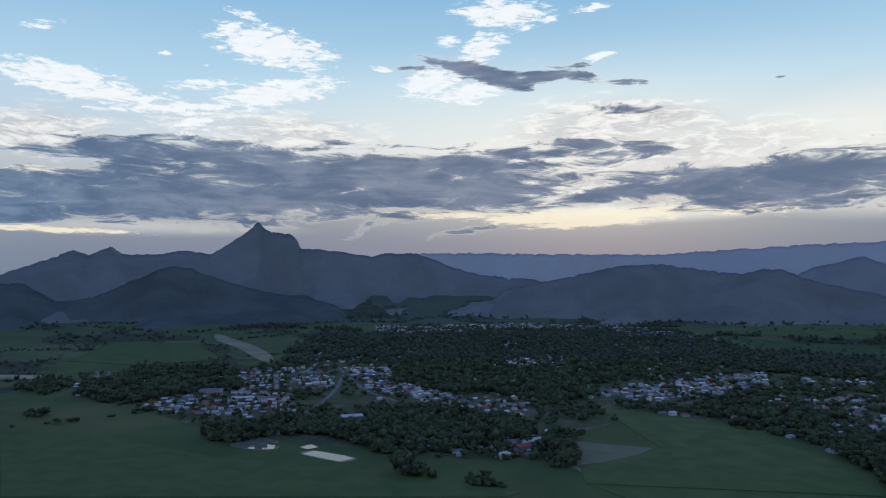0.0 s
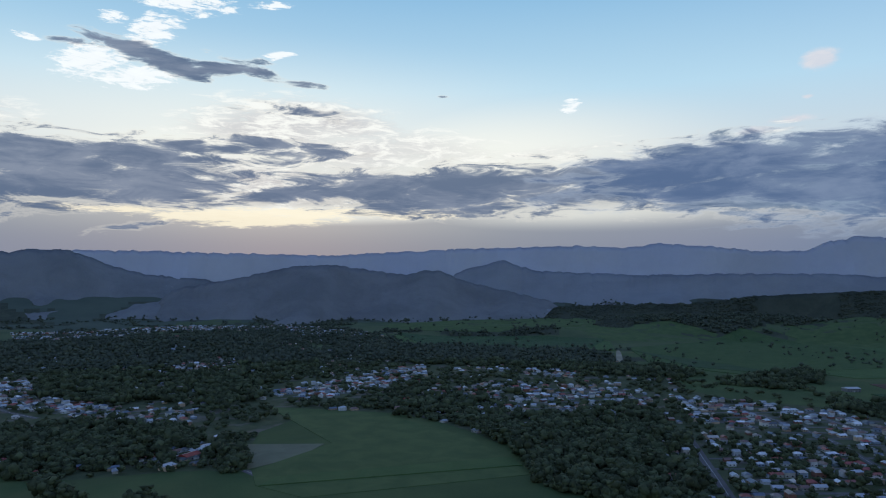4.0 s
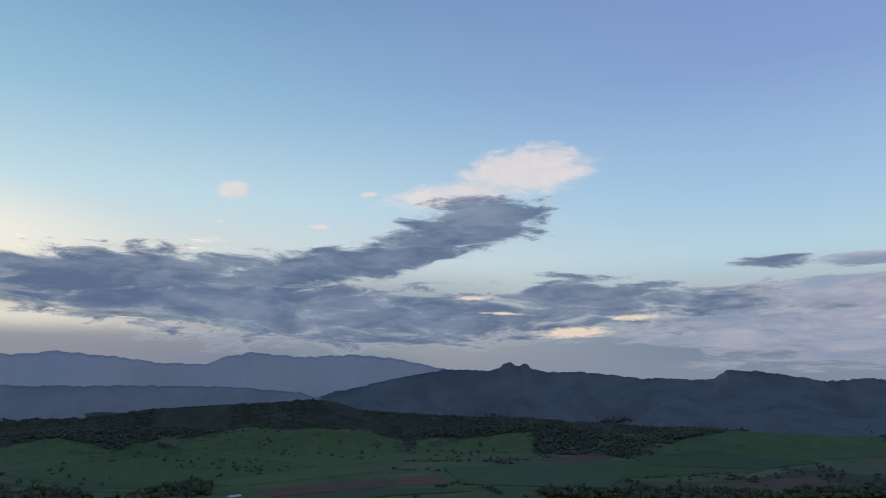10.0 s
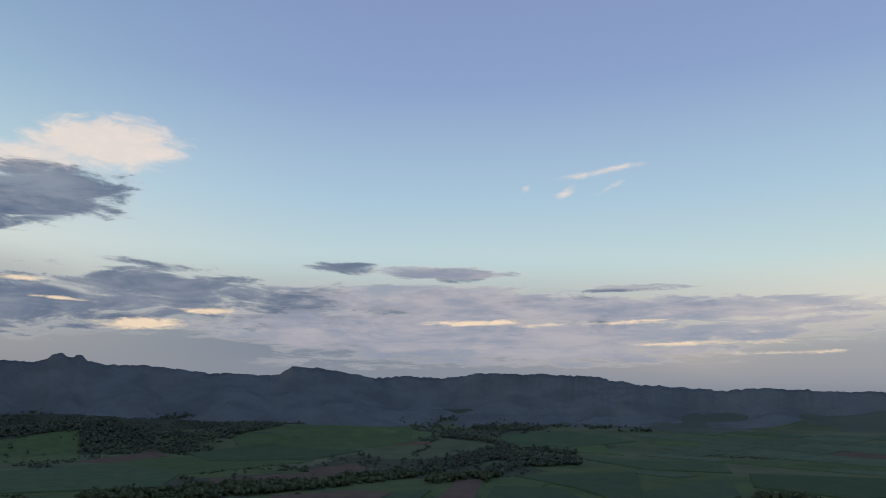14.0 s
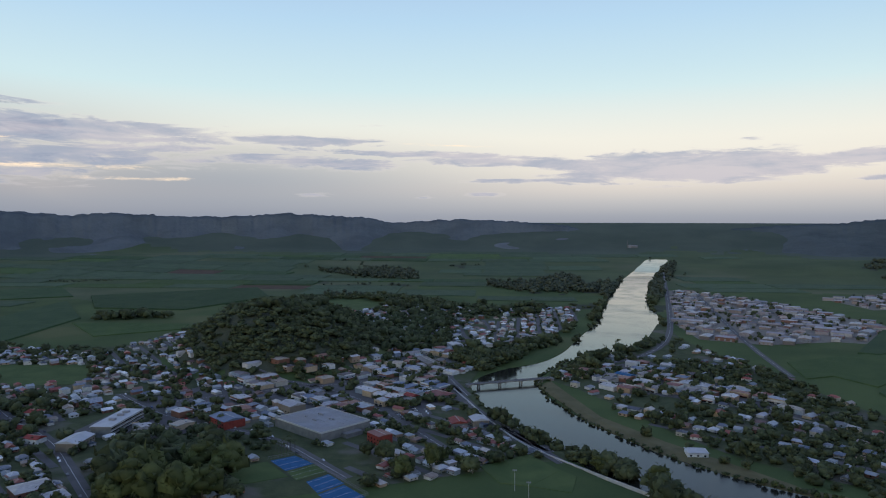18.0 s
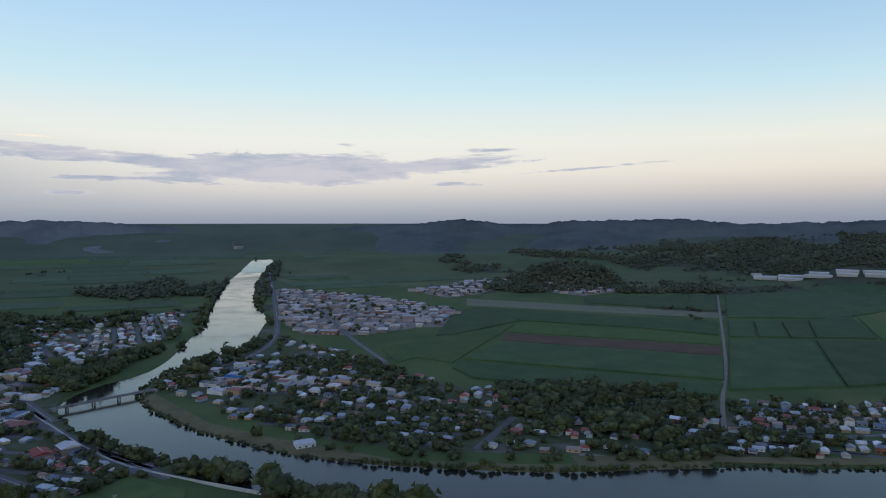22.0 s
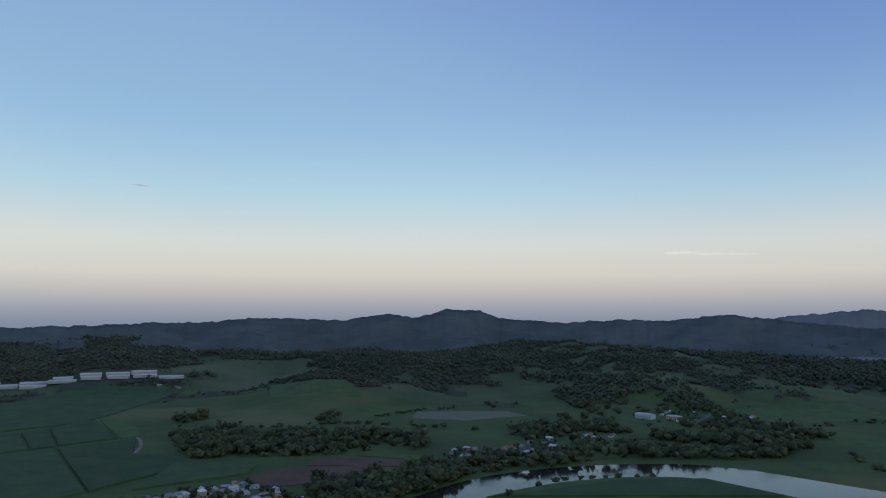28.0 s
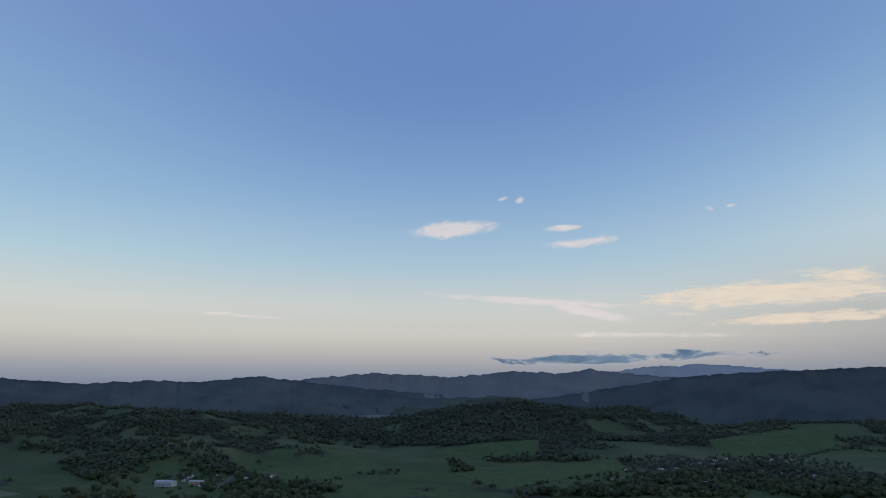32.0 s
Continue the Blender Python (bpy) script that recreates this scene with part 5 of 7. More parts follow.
wood([(232, 1499), (337, 1544), (294, 1350), (210, 1225), (102, 1347)], 14, 11)
wood([(778, 2478), (1210, 1947), (991, 1597), (760, 1695), (608, 1938)], 14, 12)
wood([(441, 1126), (498, 965), (476, 773), (557, 902), (547, 1126)], 12, 11)
wood([(133, 955), (174, 998), (157, 843), (127, 805)], 11, 12)
wood([(-332, 994), (-232, 1120), (-118, 1035), (-98, 928), (-280, 927)], 16, 11)
wood([(-329, 867), (-329, 910), (-314, 881)], 6, 11)
wood([(-206, 743), (-197, 752), (-195, 731)], 7, 11)
wood([(-144, 773), (-137, 778), (-136, 756)], 7, 10)
wood([(-136, 713), (-116, 732), (-108, 708)], 8, 11)
wood([(-669, 1140), (-643, 1175), (-610, 1107), (-636, 1098)], 10, 12)
wood([(-52, 792), (-42, 841), (-8, 781), (-14, 770)], 8, 11)
wood([(28, 770), (69, 749), (70, 732), (31, 745)], 7, 8)
wood([(-850, 1408), (-851, 1529), (-757, 1488), (-745, 1338)], 17, 12)
wood([(-21, 710), (-1, 745), (7, 710)], 8, 11)
wood([(-1017, 2823), (-740, 3069), (-332, 2903), (-345, 3018), (-776, 3216)], 24, 14)
wood([(-433, 1922), (-480, 2705), (-396, 2456), (-346, 1793)], 14, 12)
wood([(428, 1060), (505, 910), (470, 763), (413, 634), (437, 561), (512, 494), (683, 679), (826, 903), (671, 1205), (498, 1233)], 16, 11)
wood([(1117, 1334), (1051, 1046), (1470, 1067), (1575, 1180), (1236, 1155), (1302, 1424)], 13, 12)
wood([(1166, 860), (1210, 725), (1316, 561), (1406, 417), (1308, 389), (1243, 531), (1107, 731)], 13, 12)
wood([(1476, 1177), (1592, 1165), (1373, 1005), (1305, 1025)], 11, 12)
wood([(858, 2134), (1399, 1826), (1233, 1484), (1128, 1404), (788, 1707)], 16, 12)
wood([(2737, 2554), (2893, 1672), (2610, 973), (2437, 927), (2451, 1417), (2285, 2133)], 26, 14)
wood([(2838, 1204), (2547, 752), (2710, 799), (2926, 1090)], 19, 14)
wood([(1192, 3158), (2160, 3064), (2109, 2460), (1668, 2529)], 36, 14)
wood([(1214, 1866), (1340, 1821), (1301, 1554), (1144, 1294), (1294, 1051), (1267, 911), (977, 1495)], 14, 12)
wood([(1670, 335), (1743, 85), (1915, -158), (1792, -147), (1564, 314)], 16, 12)
wood([(2087, 3249), (3091, 3501), (2563, 2289), (2204, 2022), (1844, 2522)], 29, 14)
wood([(3126, 1985), (3103, 1188), (2675, 799), (2425, 1016), (2544, 1455)], 19, 14)
wood([(4800, 1120), (4702, 351), (3196, -282), (3014, -263), (2881, 223), (3354, 735)], 20, 14)
wood([(1574, 318), (1719, 88), (1830, -185), (2009, -406), (2656, -878), (2121, -993), (2015, -925), (2227, -752), (1813, -395), (1670, -168), (1554, 78)], 12, 12)
wood([(4644, 2292), (4355, 1049), (3649, 305), (2911, 110), (2604, 136), (2752, 555), (2672, 1305)], 19, 14)
wood([(4364, 564), (3639, -84), (3068, -381), (2884, -347), (3096, 69), (3481, 447)], 17, 13)
wood([(3254, -843), (2788, -1013), (2696, -979), (3063, -793)], 17, 12)
wood([(3823, -296), (3998, -974), (3213, -1893), (3021, -1778), (3398, -880)], 29, 16)
wood([(900, -2048), (533, -2269), (470, -2002), (648, -1865)], 31, 13)
wood([(1789, -2331), (1285, -2374), (1126, -2079), (1372, -2114)], 17, 13)
wood([(1039, -1413), (521, -1576), (498, -1432), (798, -1337)], 18, 12)
wood([(-770, -3284), (-1298, -3744), (-1944, -3085), (-1593, -2528), (-1213, -2771), (-801, -3079)], 26, 16)
wood([(-942, -1133), (-1046, -1009), (-881, -848), (-809, -910)], 16, 13)
wood([(-1246, -449), (-1229, -249), (-1322, -87), (-1240, -83), (-1126, -314)], 17, 12)
wood([(-2012, -2420), (-2478, -1763), (-2096, -942), (-2057, -652), (-2659, -887), (-2853, -1866)], 24, 14)
wood([(-3798, -1361), (-4138, 5), (-2692, 105), (-2344, -147), (-2719, -751)], 24, 16)
wood([(-1376, -350), (-1466, -192), (-1400, -57), (-1330, -71), (-1315, -266)], 19, 13)
wood([(-3765, -1721), (-3632, -762), (-3190, 170), (-2369, 18), (-2614, -351), (-2798, -883), (-2925, -1329)], 24, 16)
wood([(-1967, -750), (-2419, -588), (-1695, -188), (-1506, -32), (-1421, -50), (-1550, -480)], 26, 13)
wood([(-2989, 21), (-2502, 1037), (-2352, 955), (-2345, 308), (-2584, 20)], 24, 14)
wood([(-2085, 258), (-1695, 342), (-1473, 308), (-1816, 238)], 16, 13)
wood([(-1399, 315), (-1614, 665), (-1936, 1095), (-1564, 1208), (-1316, 1012)], 16, 12)
wood([(-3068, 1147), (-3089, 2417), (-2456, 1915), (-2493, 1138)], 29, 16)
wood([(-2076, 354), (-2320, 599), (-2034, 841), (-1849, 536)], 24, 13)
houses([(-313, 3178), (-60, 3140), (304, 3293), (645, 3173), (801, 2915), (962, 2688), (897, 2481), (449, 2617), (143, 2717), (-223, 2709)], 23.4, 15.7, 20, 'h')
houses([(-258, 1771), (-147, 1796), (-76, 1495), (67, 1270), (56, 1145), (-66, 1313), (-161, 1415)], 21.5, 15.7, 35, 'h')
houses([(-518, 1207), (-409, 1141), (-245, 1096), (-280, 1343), (-402, 1399), (-472, 1376)], 23.4, 16.5, 10, 'h')
houses([(-318, 1795), (-483, 1679), (-395, 1413), (-206, 1415)], 26.9, 18.4, 15, 'h')
houses([(-840, 1674), (-595, 1656), (-546, 1490), (-769, 1557)], 47.2, 30.7, 15, 'h')
houses([(17, 1313), (155, 1253), (141, 1147), (15, 1197)], 25.1, 18.4, 15, 'h')
houses([(309, 1406), (430, 1485), (760, 1695), (678, 1488), (514, 1338), (294, 1254)], 21.5, 15.7, 5, 'h')
houses([(13, 928), (90, 980), (129, 930), (101, 875), (55, 897)], 23.4, 18.4, 30, 'h')
houses([(804, 2433), (949, 2233), (889, 2093), (718, 2176)], 26.9, 18.4, 0, 'h')
houses([(185, 2422), (258, 2380), (228, 2115), (164, 2149)], 19.7, 14.8, 0, 'h')
houses([(25, 1929), (357, 2085), (319, 1866), (22, 1740)], 28.7, 18.4, 0, 'h')
houses([(973, 1032), (1054, 910), (1092, 745), (1065, 617), (1012, 540), (881, 601), (855, 739), (813, 809)], 21.5, 14.8, -25, 'h')
houses([(1000, 580), (1064, 318), (808, 242), (549, 475), (648, 624), (771, 755), (848, 580)], 26.0, 17.5, -25, 'h')
houses([(763, 1326), (973, 1116), (886, 969), (762, 889), (568, 1060), (525, 1249)], 26.9, 18.4, -10, 'h')
houses([(616, 694), (676, 685), (589, 568), (519, 568)], 30.4, 20.3, -20, 'h')
houses([(825, 1596), (927, 1505), (1107, 1422), (938, 1287)], 30.4, 20.3, -10, 'h')
houses([(626, -442), (672, -578), (637, -756), (557, -890), (491, -1015), (364, -769), (336, -731), (386, -651), (503, -598), (535, -475)], 24.8, 18.9, -18, 's')
houses([(400, -581), (350, -717), (270, -659), (207, -608), (221, -550), (253, -503), (315, -458)], 21.5, 15.7, -18, 'h')
houses([(854, -200), (748, -249), (853, -399), (776, -434), (708, -501), (538, -371), (444, -314), (615, -144)], 25.1, 16.5, -20, 'h')
houses([(969, -732), (948, -928), (720, -788), (682, -711), (749, -644)], 25.1, 17.5, -30, 'h')
houses([(812, -1364), (554, -1341), (440, -1067), (470, -1036), (679, -1123)], 30.4, 20.3, -60, 'h')
houses([(540, -1308), (496, -1504), (452, -1604), (396, -1425), (379, -1128), (459, -1113)], 21.5, 15.7, -70, 'h')
houses([(720, -788), (568, -909), (546, -874), (637, -756)], 23.4, 16.5, -50, 'h')
houses([(260, -949), (196, -1063), (127, -991), (-15, -864), (-35, -865), (-28, -823), (25, -834), (137, -858), (193, -855)], 26.0, 22.4, -20, 's')
houses([(185, -815), (87, -781), (-7, -750), (-66, -732), (-88, -685), (-32, -657), (10, -699), (78, -696), (174, -766)], 26.9, 18.4, -15, 'h')
houses([(323, -2131), (126, -2006), (-158, -1641), (-209, -1371), (-67, -1365), (39, -1280), (144, -1288), (230, -1511)], 35.4, 31.9, -10, 'i')
houses([(-76, -2062), (-305, -2388), (-489, -2463), (-267, -1963), (-165, -1875)], 42.5, 37.8, -10, 'i')
houses([(-428, -2076), (-592, -2202), (-697, -2009), (-539, -1890)], 42.5, 37.8, -10, 'i')
houses([(-309, -727), (-354, -721), (-309, -624), (-273, -643)], 25.1, 17.5, -27, 'h')
houses([(-372, -728), (-476, -750), (-627, -722), (-729, -703), (-573, -550), (-435, -589), (-315, -605)], 24.2, 15.7, -27, 'h')
houses([(-172, -720), (-218, -697), (-211, -685), (-164, -700)], 16.2, 12.9, 0, 'h')
houses([(-456, -757), (-644, -742), (-701, -636), (-661, -525), (-598, -533), (-494, -570), (-309, -594), (-374, -729)], 24.2, 15.7, -27, 'h')
houses([(-1012, -557), (-1257, -477), (-1159, -433), (-970, -493)], 23.4, 15.7, -15, 'h')
houses([(-1303, -456), (-1380, -398), (-1330, -382), (-1263, -433)], 23.4, 16.5, 0, 'h')
houses([(-1236, -2332), (-1648, -2467), (-1716, -2010), (-1532, -1795), (-1203, -2173)], 47.2, 42.5, -5, 'i')
houses([(-1747, 367), (-1830, 756), (-2262, 1284), (-1782, 1273), (-1484, 1056), (-1532, 567)], 82.6, 59.0, 20, 'h')
houses([(-1777, -451), (-1803, -186), (-1602, -176), (-1567, -410)], 70.8, 40.1, 0, 'h')
houses([(-1064, -594), (-1179, -447), (-1119, -423), (-994, -545)], 21.5, 15.7, -15, 'h')
houses([(5150, 899), (4679, -472), (3625, -310), (3480, 185)], 106.2, 70.8, 0, 'h')
houses([(2681, -1126), (2570, -1271), (2439, -1184), (2493, -1067)], 59.0, 35.4, 0, 'h')
houses([(592, -1166), (498, -1131), (476, -1081), (542, -1088)], 26.0, 23.6, -60, 's')
# ---- the built-up land as a whole: outline, street turn, rows, plots, share of plots built on ----
TOWN_CENTRE = ([(865, -203), (847, -272), (1238, -479), (1214, -679), (965, -753), (1009, -988), (1058, -1296), (869, -1487), (619, -1495), (444, -1613), (396, -1407), (385, -1121), (395, -855), (277, -676), (185, -620), (158, -598), (615, -144)], -20, 21, 12, 0.95)
TOWN_RIVERSIDE = ([(311, -899), (262, -1084), (220, -1180), (246, -1525), (161, -1235), (36, -1079), (-29, -959), (-95, -861), (-255, -858), (-391, -777), (-501, -764), (-378, -574), (-216, -605), (-50, -630), (66, -673), (207, -826)], -24, 21, 13, 0.3)
TOWN_WEST = ([(514, 2963), (880, 2908), (907, 2212), (1331, 1711), (1214, 1327), (1007, 1001), (1147, 781), (1047, 568), (1159, 409), (1077, 234), (951, 171), (811, 147), (536, 472), (445, 553), (447, 633), (496, 802), (494, 920), (433, 1116), (262, 1270), (228, 1299)], -22, 21, 15, 0.10)
TOWN_NORTH = ([(-855, 1653), (-517, 1700), (-426, 1894), (-435, 2454), (-113, 3237), (962, 2658), (1210, 1947), (476, 773), (482, 932), (441, 1126), (231, 1100), (139, 818), (105, 855), (-57, 868), (-105, 927), (-305, 959), (-392, 1095), (-685, 1326)], 12, 22, 15, 0.07)
TOWN = [TOWN_CENTRE, TOWN_RIVERSIDE, TOWN_WEST, TOWN_NORTH]
for k, (poly, turned, row, along, share) in enumerate(TOWN):
    sheet = flat("ground_gardens", rounded(poly, 1), 0.04 + 0.02 * k, TOWN_GROUND)
    tagged(sheet, "patchy gardens, yards and verges between the houses", "ground", kind="structure")

# ---- cane blocks in a loose grid over the open plain ----
def parcels():
    c, s = math.cos(radians(22)), math.sin(radians(22))
    v = -4200
    while v < 1100:
        deep = RNG.uniform(90, 160)
        u = -3200 + RNG.uniform(0, 200)
        while u < 3900:
            wide = RNG.uniform(170, 350)
            corner = [(u, v), (u + wide - 6, v), (u + wide - 6, v + deep - 6), (u, v + deep - 6)]
            poly = [(p * c - q * s, p * s + q * c) for p, q in corner]
            u += wide
            px, py = np.array([p[0] for p in poly] + [sum(p[0] for p in poly) / 4]), np.array([p[1] for p in poly] + [sum(p[1] for p in poly) / 4])
            r, az = np.hypot(px, py), np.degrees(np.arctan2(py, px))
            if r.min() < 1120 or r.max() > 3640 or az.min() < -112 or az.max() > -26:
                continue
            if np.abs(land_height(px, py) - valley_rim(r)).max() > 0.4 or edge_distance(px, py, RIVER).min() < 63:
                continue
            test = [(px[i] * f + px[4] * (1 - f), py[i] * f + py[4] * (1 - f)) for i in range(4) for f in (1.0, 0.5)] + [(px[4], py[4])]
            tx0, ty0 = np.array([t[0] for t in test]), np.array([t[1] for t in test])
            if any(inside(tx0, ty0, q).any() for q in PLANNED + ZONES + WOODS + [q[0] for q in TOWN]):
                continue
            if RNG.uniform() < 0.88:
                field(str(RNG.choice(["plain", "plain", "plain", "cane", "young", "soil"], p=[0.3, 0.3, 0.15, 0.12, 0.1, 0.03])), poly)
        v += deep


FOOT_PADDOCKS = FIELDS[83:87]
PLANNED = list(FIELDS)
parcels()

# ---- houses: templates, copies near by, the rest joined ----
def gable(bm, x0, x1, y0, y1, z, rise, eave=0.5, hip=0.0, thick=0.18):
    """A pitched roof with eaves; hip is how far the ridge stops short of the ends."""
    x0, x1, y0, y1 = x0 - eave, x1 + eave, y0 - eave, y1 + eave
    ym = (y0 + y1) / 2
    pts = [(x0, y0, z), (x1, y0, z), (x1, y1, z), (x0, y1, z), (x0 + hip, ym, z + rise), (x1 - hip, ym, z + rise)]
    top = [bm.verts.new((x, y, w + thick)) for x, y, w in pts]
    low = [bm.verts.new(p) for p in pts[:4]]
    for f in ((0, 1, 5, 4), (2, 3, 4, 5), (1, 2, 5), (3, 0, 4)):
        bm.faces.new([top[i] for i in f])
    for i in range(4):
        j = (i + 1) % 4
        bm.faces.new((low[i], low[j], top[j], top[i]))
    bm.faces.new(low[::-1])
    return bm


HOUSE_FORMS = ((12.6, 9.0, 2.9, 0.5, 2.1, 3.4), (11.4, 9.2, 2.9, 0.4, 2.3, 0.0), (13.8, 8.4, 2.9, 0.4, 1.9, 0.0), (11.0, 9.2, 2.9, 2.1, 2.4, 3.7),
               (14.8, 10.0, 2.9, 0.4, 2.2, 3.8), (10.0, 8.4, 2.9, 2.0, 2.2, 0.0), (12.4, 9.6, 5.6, 0.3, 2.2, 3.7))
HOUSE_LABELS = ("single-storey cottage with a hipped sheet-metal roof", "gabled bungalow with a pale corrugated roof", "long low house with a shallow gable roof",
                "raised timber house with a hipped roof on stumps", "wide suburban house with a hipped roof and carport", "small raised weatherboard house with a gable roof", "two-storey house with a hipped metal roof")


def template_house(i):
    w, d, h, base, rise, hip = HOUSE_FORMS[i]
    ob = tagged(new("house"), HOUSE_LABELS[i], "house", "houses of the town")
    part("wall", boxed(-w / 2, w / 2, -d / 2, d / 2, base if base > 1 else -0.6, base + h), WALL, ob)
    roof = part("roof", gable(bmesh.new(), -w / 2, w / 2, -d / 2, d / 2, base + h, rise, 0.6, hip), ROOF, ob)
    part("ridge_cap", boxed(-w / 2 + hip * 0.85, w / 2 - hip * 0.85, -0.15, 0.15, base + h + rise + 0.1, base + h + rise + 0.26), TRIM, roof)
    for k, (x, y) in enumerate(((-w * 0.28, -d / 2), (w * 0.26, -d / 2), (-w * 0.2, d / 2), (w * 0.25, d / 2))):
        s = -1 if y < 0 else 1
        part("window", boxed(x - 0.8, x + 0.8, y - 0.02, y + 0.05 * s if s > 0 else y + 0.02, base + 0.9, base + 2.1) if s > 0 else boxed(x - 0.8, x + 0.8, y - 0.05, y + 0.02, base + 0.9, base + 2.1), GLASS, ob)
    part("door", boxed(-0.45, 0.45, -d / 2 - 0.05, -d / 2 + 0.02, base, base + 2.05), TRIM, ob)
    if i in (0, 3, 5, 6):
        bm = bmesh.new()
        gx = w * 0.44
        vs = [bm.verts.new(p) for p in ((-gx, -d / 2 - 2.6, base + h - 0.55), (gx, -d / 2 - 2.6, base + h - 0.55), (gx, -d / 2 - 0.1, base + h - 0.05), (-gx, -d / 2 - 0.1, base + h - 0.05))]
        f = bm.faces.new(vs)
        bmesh.ops.solidify(bm, geom=[f], thickness=0.12)
        part("verandah_roof", bm, ROOF, ob)
        for x in (-gx + 0.2, 0.0, gx - 0.2):
            part("post", boxed(x - 0.07, x + 0.07, -d / 2 - 2.5, -d / 2 - 2.36, -0.4, base + h - 0.6), TRIM, ob)
        if base > 1:
            part("deck", boxed(-gx, gx, -d / 2 - 2.6, -d / 2, base - 0.15, base), TRIM, ob)
    if base > 1:
        for x in (-w * 0.4, -w * 0.13, w * 0.13, w * 0.4):
            part("stump", boxed(x - 0.12, x + 0.12, -0.12, 0.12, -0.5, base), CONCRETE, ob)
            part("stump", boxed(x - 0.12, x + 0.12, -d * 0.42, -d * 0.42 + 0.24, -0.5, base), CONCRETE, ob)
    if i in (4, 1):
        part("carport_roof", boxed(w / 2 + 0.6, w / 2 + 4.0, -d * 0.4, d * 0.25, 2.4, 2.55), ROOF, ob)
        for x, y in ((w / 2 + 3.8, -d * 0.38), (w / 2 + 3.8, d * 0.23)):
            part("post", boxed(x - 0.06, x + 0.06, y - 0.06, y + 0.06, -0.4, 2.4), TRIM, ob)
    return ob


SHOP_FORMS = ((13, 20, 4.8), (17, 18, 7.4), (12, 24, 4.6), (24, 18, 5.4))
SHED_FORMS = ((26, 17, 5.6, 1.7), (18, 13, 4.8, 1.4), (36, 20, 6.4, 2.0))


def template_shop(i):
    w, d, h = SHOP_FORMS[i]
    ob = tagged(new("shop_building"), ("narrow shop with a parapet front and street awning", "two-storey commercial building with a parapet", "long single-storey shop under a low iron roof", "broad shop building with a low iron roof")[i], "shop", "shops of the main street")
    part("wall", boxed(-w / 2, w / 2, -d / 2, d / 2, -0.6, h), WALL, ob)
    part("roof", gable(bmesh.new(), -w / 2, w / 2, -d / 2 + 0.6, d / 2, h + 0.02, 1.1, 0.25), SHOP_ROOF, ob)
    part("parapet", boxed(-w / 2 - 0.1, w / 2 + 0.1, -d / 2 - 0.15, -d / 2 + 0.25, h - 0.2, h + 1.3), WALL, ob)
    part("awning", boxed(-w / 2, w / 2, -d / 2 - 2.8, -d / 2 - 0.16, 3.0, 3.2), SHOP_ROOF, ob)
    for x in (-w * 0.25, w * 0.25):
        part("shop_window", boxed(x - w * 0.18, x + w * 0.18, -d / 2 - 0.06, -d / 2 + 0.02, 0.5, 2.6), GLASS, ob)
        if h > 6:
            part("window", boxed(x - 1.4, x + 1.4, -d / 2 - 0.06, -d / 2 + 0.02, 4.2, 5.6), GLASS, ob)
    part("door", boxed(-0.6, 0.6, -d / 2 - 0.07, -d / 2 + 0.02, 0, 2.2), TRIM, ob)
    part("roof_vent", boxed(w * 0.15, w * 0.15 + 1.3, d * 0.1, d * 0.1 + 1.3, h + 0.6, h + 2.0), STEEL, ob)
    return ob


def template_shed(i):
    w, d, h, rise = SHED_FORMS[i]
    ob = tagged(new("industrial_shed"), "large workshop shed with a pale low-pitched metal roof", "shed", "industrial sheds")
    part("wall", boxed(-w / 2, w / 2, -d / 2, d / 2, -0.5, h), SHED_ROOF, ob)
    roof = part("roof", gable(bmesh.new(), -w / 2, w / 2, -d / 2, d / 2, h, rise, 0.3), SHED_ROOF, ob)
    for x in (-w * 0.3, 0.0, w * 0.3):
        part("roller_door", boxed(x - 2, x + 2, -d / 2 - 0.08, -d / 2 + 0.02, 0, 4.0), STEEL, ob)
        part("ridge_vent", boxed(x - 0.5, x + 0.5, -0.5, 0.5, h + rise - 0.1, h + rise + 0.9), STEEL, roof)
    part("office_window", boxed(-w * 0.48, -w * 0.42, -d / 2 - 0.08, -d / 2 + 0.02, 1, 2.2), GLASS, ob)
    return ob


def clear_of(x, y):
    """Distance of plots to roads and water, for choosing which to build on."""
    ok = np.ones(len(x), bool)
    for line, width in ROADS:
        ok &= edge_distance(x, y, line, False) > width / 2 + 6.5
    ok &= ~inside(x, y, RIVER) & (edge_distance(x, y, RIVER) > 17)
    for cx, cy, rad in KEEP_FREE:
        ok &= np.hypot(x - cx, y - cy) > rad
    for poly in FIELDS:
        ok &= ~inside(x, y, poly)
    for line in STREETS:
        ok &= edge_distance(x, y, line, False) > 7.5
    ok &= land_height(x, y) - valley_rim(np.hypot(x, y)) < 19
    return ok


# ground kept free for the large buildings, courts and ponds
KEEP_FREE = ((420, -575, 52), (357, -469, 59), (-195, 913, 81), (-141, 1110, 30), (630, -479, 46), (-445, 1362, 35), (325, -658, 30), (346, -553, 27), (-1344, -2100, 128), (-1526, -2072, 148), (-1428, -2072, 135), (-1610, -1988, 94), (-1260, -2198, 81), (-1618, -371, 46))
